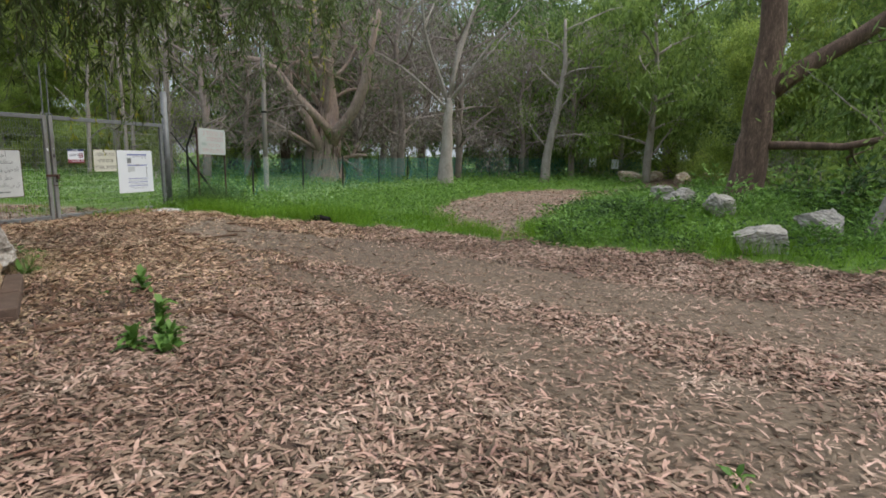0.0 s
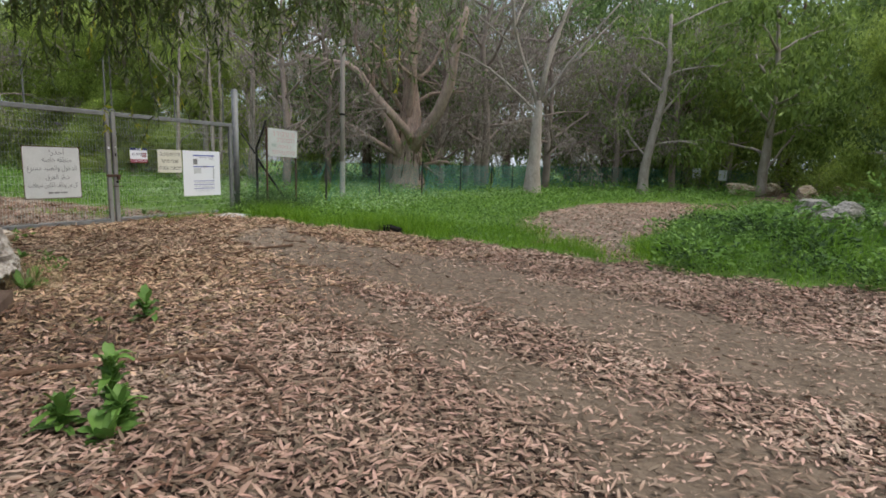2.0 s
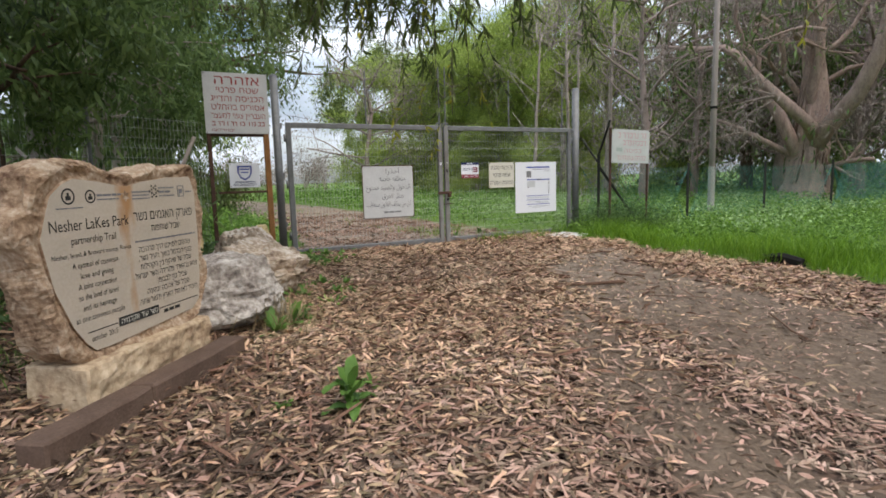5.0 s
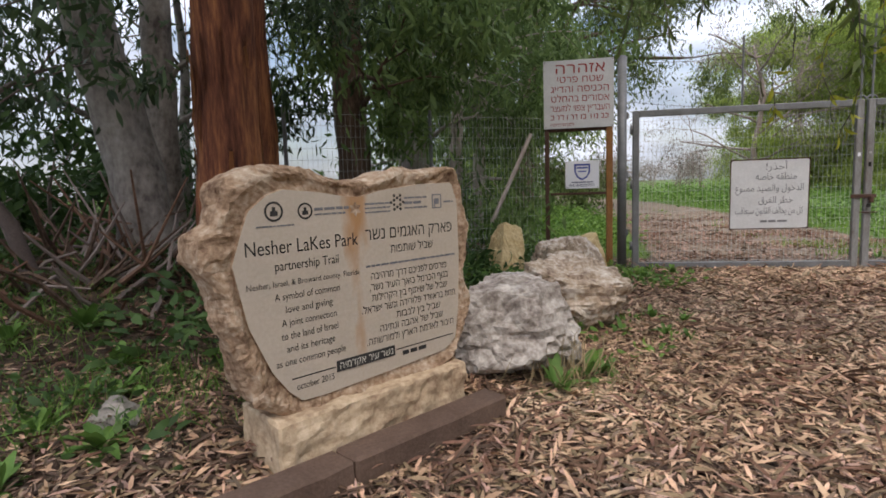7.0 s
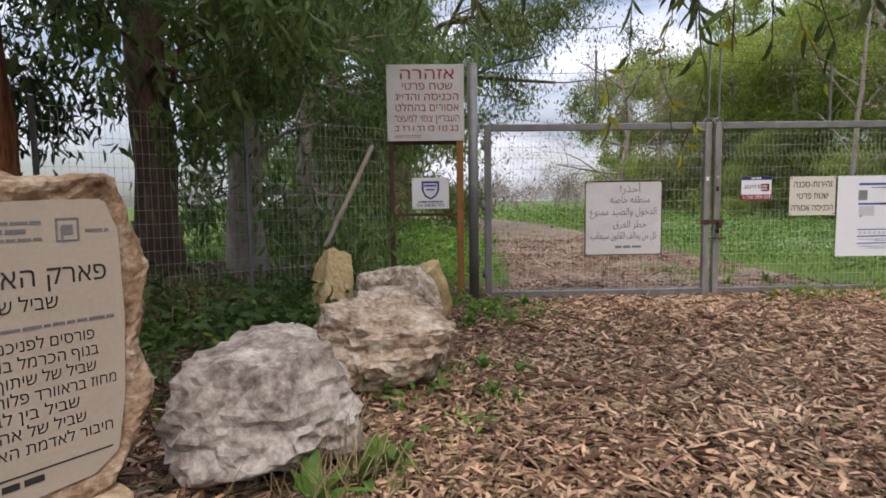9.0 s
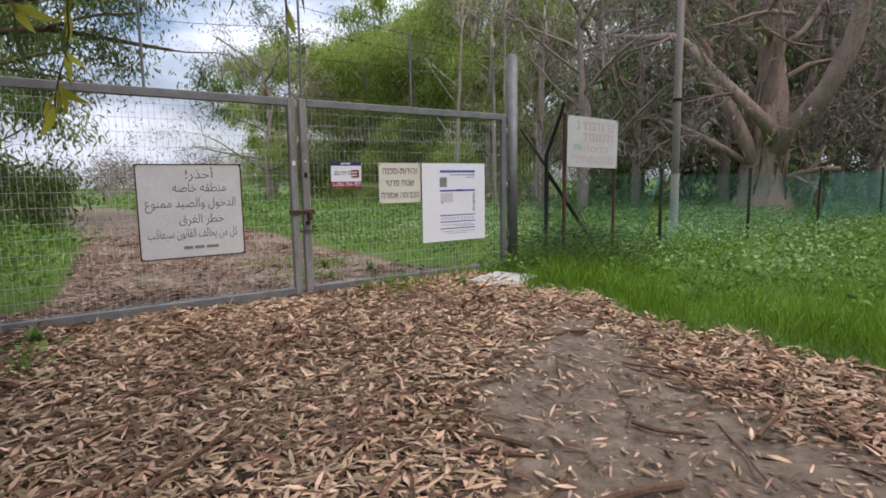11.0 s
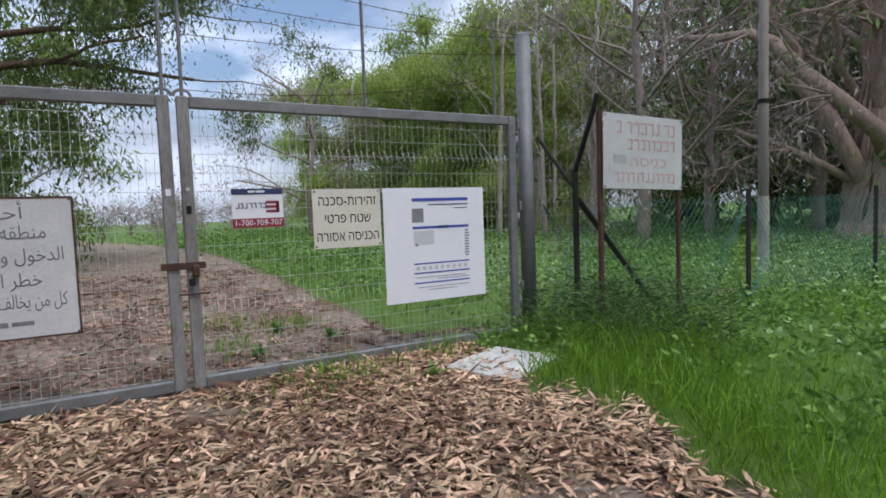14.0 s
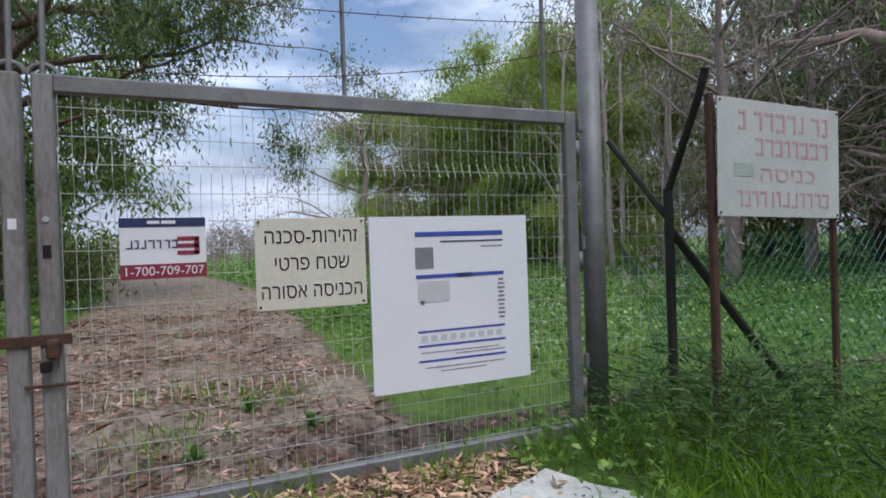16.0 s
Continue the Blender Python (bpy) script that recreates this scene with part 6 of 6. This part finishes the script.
def clear(x, y, cx, cy, r):
    return np.hypot(x - cx, y - cy) > r


def patchy(x, y):
    """A slow unevenness from 0 to 1, for heights and densities."""
    return 0.5 + 0.25 * (np.sin(1.7 * x + 1.3 * np.sin(1.1 * y)) + np.sin(2.3 * y + 1.9 * np.sin(0.9 * x + 2)))


def clumps(x, y, per, radius, height, L, W, grow=None):
    """Leafy herbs: round each place a tuft of leaves that spread outwards and up."""
    k = np.repeat(np.arange(len(x)), per)
    size = (0.55 + 0.9 * rng.random(len(x)))[k] * (0.6 + 0.8 * patchy(x, y))[k]
    if grow is not None:
        size = size * grow[k]
    off = rng.normal(size=(len(k), 2)) * radius * size[:, None]
    up = rng.random(len(k)) ** 0.7 * height * size
    px, py = x[k] + off[:, 0], y[k] + off[:, 1]
    at = np.stack((px, py, ground_z(px, py) + up), -1)
    way = np.stack((off[:, 0] / radius + 0.5 * rng.normal(size=len(k)), off[:, 1] / radius + 0.5 * rng.normal(size=len(k)), 0.9 * rng.random(len(k)) + 0.1), -1)
    sc = size if grow is None else grow[k]
    return at, way, L * sc * (0.6 + 0.8 * rng.random(len(k))), W * sc * (0.6 + 0.8 * rng.random(len(k)))


# long grass along the edge of the track
x, y = strewn(125000, -11.4, 5, 8.5, 13.4, lambda x, y: (grass_at(x, y) > 0.5) * np.clip(1.25 - (y - np.interp(x, EDGE_X, EDGE_Y)) / 2.2, 0.1, 1) * np.where(x > -1.5, 0.6, 1) * (0.35 + 0.65 * patchy(x, y)) * clear(x, y, -10.62, 11.15, 0.45))
a, w, L, W = upright(x, y, 0.10, 0.36, 0.0062, 0.35)
stuff(leafmesh("long_grass", leaves(a, w, L * (0.55 + 0.75 * patchy(x, y)), W, bend=0.35), M_GRASS), "lush bright green grass along the track", "grass")
far = lambda x, y: 1 + np.clip(np.hypot(x + 5, y - 8) - 6, 0, 40) / 22
x, y = strewn(3600, -12, 6, 11.2, 40, lambda x, y: (grass_at(x, y) > 0.5) * np.clip(1.5 - (y - 10) / 16, 0.2, 1))
stuff(leafmesh("meadow_weeds", leaves(*clumps(x, y, 26, 0.12, 0.20, 0.075, 0.028, far(x, y)), bend=0.4), M_WEED), "leafy green weeds covering the meadow", "weeds")
x, y = strewn(30000, -12, 6, 11.0, 34, lambda x, y: (grass_at(x, y) > 0.5) * np.clip(1.4 - (y - 10) / 14, 0.15, 1))
a, w, L, W = upright(x, y, 0.10, 0.30, 0.009, 0.45)
stuff(leafmesh("meadow_grass", leaves(a, w, L * (0.6 + 0.6 * patchy(x, y)), W * far(x, y) ** 2, bend=0.45), M_GRASS), "green grass between the meadow weeds", "grass")
x, y = strewn(6200, -45, -11.9, -2, 40, lambda x, y: (grass_at(x, y) > 0.5) * np.clip(1.5 - (-12 - x) / 16, 0.2, 1) * np.clip(1.5 - np.abs(y - 11) / 14, 0.2, 1))
stuff(leafmesh("weeds_beyond_gate", leaves(*clumps(x, y, 20, 0.13, 0.2, 0.085, 0.032, far(x, y)), bend=0.4), M_WEED), "leafy green weeds beyond the gate", "weeds")
x, y = strewn(24000, -40, -11.9, 0, 30, lambda x, y: (grass_at(x, y) > 0.5) * np.clip(1.5 - (-12 - x) / 14, 0.15, 1))
a, w, L, W = upright(x, y, 0.08, 0.26, 0.010, 0.45)
stuff(leafmesh("grass_beyond_gate", leaves(a, w, L, W * far(x, y) ** 2, bend=0.45), M_GRASS), "green grass beyond the gate", "grass")
x, y = strewn(40000, -24, -8, 12.5, 27, lambda x, y: (grass_at(x, y) > 0.5) * 0.5 * np.clip(1.2 * np.sin(x * 0.8 + 1) * np.sin(y * 0.6) + 0.4, 0.05, 1))
a, w, L, W = upright(x, y, 0.04, 0.09, 0.035, 2.0)
a[:, 2] += rng.uniform(0.18, 0.36, len(x))
stuff(leafmesh("flowering_weeds", leaves(a, w, L, W, bend=0.4), M_WEEDPALE), "pale flowering tops of the meadow weeds", "weeds")
# feathery weeds by the faded sign
x, y = strewn(620, -11.3, -9.4, 11.3, 13.6, lambda x, y: np.clip(bump2(x, y, -10.6, 12.3, 0.6), 0, 1))
stuff(leafmesh("feathery_weeds", leaves(*clumps(x, y, 30, 0.12, 0.34, 0.06, 0.006), bend=0.5), M_WEEDDARK), "dark green feathery weeds at the foot of the rusty posts", "weeds")
# weeds on the verge, dark ones and light ones
x, y = strewn(620, -1.6, 6, 9.0, 17.5, lambda x, y: (grass_at(x, y) > 0.55) * (0.35 + 0.65 * patchy(x, y)) * clear(x, y, 2.0, 9.5, 0.7) * clear(x, y, 1.6, 11.1, 0.7) * clear(x, y, 1.0, 12.4, 0.6) * clear(x, y, 0.8, 13.6, 0.6))
stuff(leafmesh("verge_weeds", leaves(*clumps(x, y, 44, 0.13, 0.2, 0.075, 0.026), bend=0.5), M_WEEDDARK), "tall dark weeds on the shady verge", "weeds")
x, y = strewn(800, -1.8, 5, 8.8, 15.5, lambda x, y: (grass_at(x, y) > 0.45) * np.clip(1 - patchy(x, y), 0.1, 1) * clear(x, y, 2.0, 9.5, 0.7) * clear(x, y, 1.6, 11.1, 0.7) * clear(x, y, 1.0, 12.4, 0.6) * clear(x, y, 0.8, 13.6, 0.6))
stuff(leafmesh("verge_herbs", leaves(*clumps(x, y, 30, 0.12, 0.20, 0.085, 0.028), bend=0.5), M_WEED), "lighter green herbs on the verge", "weeds")
x, y = strewn(140, -1.2, 4.5, 9.6, 15.5, lambda x, y: (grass_at(x, y) > 0.7) * np.clip(2 * patchy(x * 1.9 + 1, y * 1.9) - 0.7, 0, 1) * clear(x, y, 2.0, 9.5, 0.7) * clear(x, y, 1.6, 11.1, 0.7) * clear(x, y, 1.0, 12.4, 0.6) * clear(x, y, 0.8, 13.6, 0.6))
stuff(leafmesh("tall_herbs", leaves(*clumps(x, y, 60, 0.16, 0.5, 0.11, 0.032), bend=0.5), M_WEED), "tall ragged green herbs on the verge", "weeds")
# undergrowth on the bank behind the stone and by the boulders
x, y = strewn(2300, -14, -4.6, -3.0, 4.7, lambda x, y: np.clip(0.7 * bump2(x, y, -9.8, 3.2, 1.5) + 0.28 * bump2(x, y, -6.6, 0.8, 1.3) * (patchy(x * 1.8, y * 1.8) > 0.5) + 0.6 * bump2(x, y, -9, -2.5, 2), 0, 1) * np.where((x + 5.35) * 0.601 + (y - 3.34) * 0.799 > -0.35, 0, 1))
stuff(leafmesh("undergrowth", leaves(*clumps(x, y, 26, 0.13, 0.2, 0.085, 0.03), bend=0.5), M_WEEDDARK), "low dark green undergrowth on the bank", "weeds")
x, y = strewn(520, -12, -6, 2.5, 6.2, lambda x, y: np.clip(bump2(x, y, -9.4, 3.9, 0.9) + bump2(x, y, -10.6, 5.75, 0.45) + 0.25 * bump2(x, y, -8.0, 5.25, 0.35), 0, 1))
stuff(leafmesh("bright_weeds", leaves(*clumps(x, y, 18, 0.07, 0.12, 0.07, 0.026), bend=0.5), M_WEED), "bright green weeds round the boulders", "weeds")


def rosette(at, n, L, W, seed, label, material=None, tall=0.0):
    """A broad-leaved weed: leaves round a crown, and up a short stem where it is tall."""
    r = random.Random(seed)
    t = thing("broadleaf_weed", Matrix.Translation((at[0], at[1], gz(*at))), label, "weed", "broadleaf weeds")
    for k in range(n):
        a, lift = 2.4 * k + r.random() * 0.5, r.uniform(0.2, 1.25)
        h = tall * k / n
        bm = bmesh.new()
        ll, ww = L * r.uniform(0.6, 1.1), W * r.uniform(0.7, 1.1)
        rows = []
        for i in range(7):
            s = i / 6
            wid = ww * (math.sin(math.pi * min(s * 0.85 + 0.1, 1)) ** 0.8) * 0.5
            d, z = ll * s * math.cos(lift), h + ll * (s * math.sin(lift) - 0.45 * s * s * math.cos(lift))
            wav = 0.12 * ww * math.sin(s * 9 + k)
            rows.append([bm.verts.new((d, wid, z + wid * 0.35 + wav)), bm.verts.new((d, 0, z)), bm.verts.new((d, -wid, z + wid * 0.35 - wav))])
        for p, q in zip(rows, rows[1:]):
            bm.faces.new((p[0], q[0], q[1], p[1]))
            bm.faces.new((p[1], q[1], q[2], p[2]))
        bmesh.ops.rotate(bm, verts=bm.verts[:], matrix=Matrix.Rotation(a, 3, "Z"))
        part("leaf", bm, material or M_WEEDLIGHT, t, smooth=True)
    if tall:
        part("stem", tube(bmesh.new(), [(0, 0, 0), (0.01, 0, tall)], 0.006, 5), M_WEED, t)
    return t


rosette((-3.45, 3.42), 46, 0.15, 0.055, 1, "tall leafy green weed in the leaf litter", tall=0.36)
rosette((-3.52, 3.2), 38, 0.16, 0.055, 5, "spreading leafy green weed in the leaf litter", tall=0.14)
rosette((-3.3, 3.36), 38, 0.15, 0.052, 6, "spreading leafy green weed in the leaf litter", tall=0.16)
rosette((-3.25, 3.25), 12, 0.22, 0.08, 2, "small green weed in the leaf litter")
rosette((-5.03, 4.76), 16, 0.19, 0.085, 3, "green weed in the leaf litter", tall=0.16)
rosette((-5.3, 4.98), 9, 0.12, 0.04, 7, "small pale green weed in the leaf litter")
rosette((-5.2, 4.42), 9, 0.12, 0.04, 8, "small pale green weed in the leaf litter")
rosette((0.59, 2.7), 9, 0.12, 0.04, 4, "small weed on the bare track")
for k, (x, y, L) in enumerate(((-6.95, 4.86, 0.28), (-6.75, 4.68, 0.26), (-7.1, 4.98, 0.22), (-8.5, 5.57, 0.18), (-8.0, 5.58, 0.16), (-7.82, 5.72, 0.14), (-8.1, 5.25, 0.16), (-8.4, 5.82, 0.14), (-6.75, 1.45, 0.3), (-6.45, 1.15, 0.26), (-5.5, 2.62, 0.26), (-10.0, 5.57, 0.2), (-10.5, 5.65, 0.22), (-10.7, 5.9, 0.2), (-10.9, 6.3, 0.18), (-10.3, 5.8, 0.2), (-6.0, 2.3, 0.26), (-6.4, 2.0, 0.24), (-5.6, 2.2, 0.22), (-6.6, 2.6, 0.2),
                           (-9.6, 3.9, 0.22), (-9.2, 3.7, 0.2), (-5.2, 2.4, 0.2), (-10.6, 10.35, 0.16), (-12.6, 10.2, 0.2), (-13.3, 9.8, 0.2), (-12.2, 9.4, 0.16))):
    rosette((x, y), 15, L, L * 0.27, 10 + k, "broad-leaved green weed among dry leaves")
x, y = strewn(4500, -34, -12.5, 8.0, 10.5, lambda x, y: np.clip(0.9 * np.exp(-((y - 9.25 + 0.25 * np.sin(x)) / 0.22) ** 2) * np.clip(2.2 * patchy(x * 1.3, y) - 0.9, 0, 1), 0, 1))
stuff(leafmesh("grass_tufts", leaves(*upright(x, y, 0.05, 0.16, 0.012, 0.6), bend=0.4), M_GRASS), "thin grass down the middle of the track beyond the gate", "grass")
x, y = strewn(16000, -9, -4.8, -1.0, 3.2, lambda x, y: np.clip(1.5 * patchy(x * 1.6, y * 1.6) - 0.45, 0, 1) * np.where((x + 5.35) * 0.601 + (y - 3.34) * 0.799 > -0.4, 0, 1))
stuff(leafmesh("bank_grass", leaves(*upright(x, y, 0.06, 0.22, 0.006, 0.6), bend=0.4), M_WEED), "soft green grass on the shady bank", "grass")
# grass tufts by the gate
x, y = strewn(5000, -14.5, -10.3, 8.6, 11.2, lambda x, y: np.clip(bump2(x, y, -11.1, 9.75, 0.28) + bump2(x, y, -12.5, 9.2, 0.2) + bump2(x, y, -13.5, 10.0, 0.25) + 0.6 * bump2(x, y, -14.3, 9.4, 0.35) + bump2(x, y, -11.25, 10.8, 0.2), 0, 1))
stuff(leafmesh("grass_tufts", leaves(*upright(x, y, 0.08, 0.22, 0.008, 0.5), bend=0.4), M_GRASS), "short grass tufts at the foot of the gate", "grass")
x, y = strewn(13000, -11.5, -6.3, 2.2, 5.4, lambda x, y: np.clip(bump2(x, y, -9.9, 2.9, 0.4) + bump2(x, y, -6.85, 4.75, 0.16), 0, 1))
stuff(leafmesh("dry_grass", leaves(*upright(x, y, 0.15, 0.45, 0.006, 0.35), bend=0.4), M_STRAW), "dry straw-coloured grass tuft by the boulders", "grass")


# ---- litter ----
def litter(n, x0, x1, y0, y1, L, W, keep):
    x, y = strewn(n, x0, x1, y0, y1, keep)
    k = len(x)
    at = np.stack((x, y, ground_z(x, y) + rng.uniform(0.004, 0.028, k)), -1)
    a = rng.uniform(0, 2 * math.pi, k)
    way = np.stack((np.cos(a), np.sin(a), rng.normal(size=k) * 0.24), -1)
    up = np.tile((0.0, 0.0, 1.0), (k, 1))
    return leaves(at, way, L * (0.5 + rng.random(k)), W * (0.6 + 0.8 * rng.random(k)), bend=0.10, up=up)


def litter_keep(x, y):
    n = 0.5 + 0.5 * np.sin(x * 1.9 + 2.0 * np.sin(y * 1.3)) * np.sin(y * 1.6 + 1.5 * np.sin(x * 1.1))
    return (1 - np.clip(grass_at(x, y) * 1.3, 0, 1)) * np.clip(1.05 - 1.05 * dirt_at(x, y) + 0.1 * n, 0.07, 1)


fresh = lambda x: np.clip((-3.6 - x) / 3.4, 0, 1)
stuff(leafmesh("leaf_litter", litter(140000, -11.4, -3.6, 0.6, 11.2, 0.088, 0.0185, lambda x, y: litter_keep(x, y) * fresh(x) * (1 - 0.85 * bank_shade_at(x, y))), M_LITTER), "thick litter of dry straw-coloured eucalyptus leaves before the gate", "leaf litter")
stuff(leafmesh("leaf_litter", litter(240000, -7.0, 4.0, -0.9, 11.2, 0.078, 0.0165, lambda x, y: np.clip((y + 0.9) / 1.6, 0, 1) * np.clip((4.0 - x) / 1.8, 0, 1) * litter_keep(x, y) * (1 - fresh(x)) * (1 - 0.85 * bank_shade_at(x, y))), M_LITTEROLD), "trodden litter of pinkish brown eucalyptus leaves", "leaf litter")
stuff(leafmesh("leaf_litter", litter(44000, -24, -11.6, 5, 12, 0.09, 0.017, lambda x, y: (grass_at(x, y) < 0.4) * np.clip(1.4 - (-11.6 - x) / 9, 0.3, 1) * np.clip(1.8 * patchy(x * 1.7, y * 1.7) - 0.35 + 0.12 * (9.0 - y), 0.1, 1)), M_LITTEROLD), "dry leaves strewn on the track beyond the gate", "leaf litter")
stuff(leafmesh("leaf_litter", litter(26000, -6.5, 0, 10.0, 26, 0.10, 0.024, lambda x, y: (grass_at(x, y) < 0.4) * 1.0), M_LITTEROLD), "dry leaves on the bare patch in the meadow", "leaf litter")
stuff(leafmesh("leaf_litter", litter(15000, -12, -4.5, -3, 4.5, 0.11, 0.016, lambda x, y: 0.1 + 0.7 * patchy(x * 1.5, y * 1.5) ** 2), M_LITTEROLD), "dry leaves on the bank behind the stone", "leaf litter")
stuff(leafmesh("leaf_litter", litter(14000, 0, 6, 1, 9.5, 0.11, 0.022, litter_keep), M_LITTEROLD), "dry leaves at the side of the track", "leaf litter")
stuff(leafmesh("leaf_litter", litter(60000, -9.5, 5, 2, 10.5, 0.032, 0.011, lambda x, y: dirt_at(x, y) * (0.35 + 0.65 * patchy(x * 2.3, y * 2.3))), M_LITTEROLD), "small crumbs of dry leaf trodden into the bare track", "leaf litter")
stuff(leafmesh("bark_shreds", litter(12000, -22, -11.6, 6, 11.5, 0.16, 0.022, lambda x, y: (grass_at(x, y) < 0.4) * np.clip(1.6 * patchy(x * 1.7 + 3, y * 1.7) - 0.35, 0.02, 1)), M_CHIP), "dark bark shreds on the track beyond the gate", "bark litter")
stuff(leafmesh("bark_shreds", litter(16000, -12, -4.5, -3, 4.5, 0.18, 0.016, lambda x, y: 0.9 + 0 * x), M_CHIPSHADE), "dark bark shreds on the bank", "bark litter")
stuff(leafmesh("bark_shreds", litter(21000, -11.4, -2.5, 1.5, 10.5, 0.19, 0.018, lambda x, y: litter_keep(x, y) * np.clip(0.35 + (-4.5 - x) / 4, 0.3, 1)), M_CHIP), "dark bark shreds among the dry leaves", "bark litter")


def stick(pts, r, seed):
    rr = random.Random(seed)
    line = []
    for (x0, y0), (x1, y1) in zip(pts, pts[1:]):
        for k in range(4):
            x, y = x0 + (x1 - x0) * k / 4 + rr.gauss(0, 0.012), y0 + (y1 - y0) * k / 4 + rr.gauss(0, 0.012)
            line.append((x, y, gz(x, y) + r + 0.012))
    line.append((*pts[-1], gz(*pts[-1]) + r))
    ox, oy, oz = line[0]
    ob = part("fallen_stick", tube(bmesh.new(), [(a - ox, b - oy, c - oz) for a, b, c in line], [r * (1 - 0.5 * i / len(line)) for i in range(len(line))], 6, 0.2, seed), M_CHIP)
    ob.location = (ox, oy, oz)
    tagged(ob, "fallen brown stick lying in the leaf litter", "stick", "fallen sticks")


stick([(-4.6, 3.2), (-4.4, 3.62), (-4.1, 4.08), (-3.92, 4.6)], 0.022, 1)
stick([(-3.97, 4.22), (-3.72, 4.42), (-3.38, 4.34), (-3.05, 4.16)], 0.024, 2)
stick([(-9.98, 7.92), (-9.75, 8.06), (-9.6, 8.2)], 0.02, 3)
stick([(-8.06, 5.9), (-8.1, 6.3), (-8.2, 6.6)], 0.02, 4)
rs = random.Random(9)
for k in range(130):
    x, y, a, L = rs.uniform(-11, -4.5), rs.uniform(4.8, 10), rs.uniform(0, 6.3), rs.uniform(0.15, 0.75)
    if grass_at(x, y) < 0.2 and math.hypot(x + 7.3, y - 4.4) > 0.8:
        stick([(x, y), (x + L * math.cos(a), y + L * math.sin(a))], rs.uniform(0.004, 0.015), 20 + k)
for k in range(16):
    x, y, a, L = rs.uniform(-10.5, -6), rs.uniform(5.6, 9.4), rs.uniform(0, 6.3), rs.uniform(0.35, 0.7)
    stick([(x, y), (x + L * math.cos(a), y + L * math.sin(a)), (x + 2 * L * math.cos(a + 0.3), y + 2 * L * math.sin(a + 0.3))], rs.uniform(0.011, 0.02), 220 + k)
for k in range(95):
    a, L = rs.uniform(0, 6.3), rs.uniform(0.5, 1.5)
    x, y = -7.45 + rs.gauss(0, 0.42), 0.95 + rs.gauss(0, 0.45)
    z = gz(x, y)
    ob = part("fallen_stick", tube(bmesh.new(), [(0, 0, -0.02), (0.3 * L * math.cos(a), 0.3 * L * math.sin(a), rs.uniform(0.1, 0.3) * L), (L * 0.6 * math.cos(a), L * 0.6 * math.sin(a), rs.uniform(0.15, 0.7) * L)], [rs.uniform(0.014, 0.032), 0.016, 0.007], 5), (M_CHIP, M_TWIGPINK, M_BARKBROWN)[k % 3])
    ob.location = (x, y, z)
    tagged(ob, "dead stick heaped at the foot of the grey trees", "stick", "heaped sticks")
log = part("burnt_stump", tube(bmesh.new(), [(-0.25, 0, 0.05), (0.0, 0.02, 0.07), (0.25, 0, 0.05)], [0.07, 0.09, 0.06], 10, 0.3), M_BLACK)
log.location = (-6.35, 10.9, gz(-6.35, 10.9))
tagged(log, "short blackened log at the edge of the grass", "log")
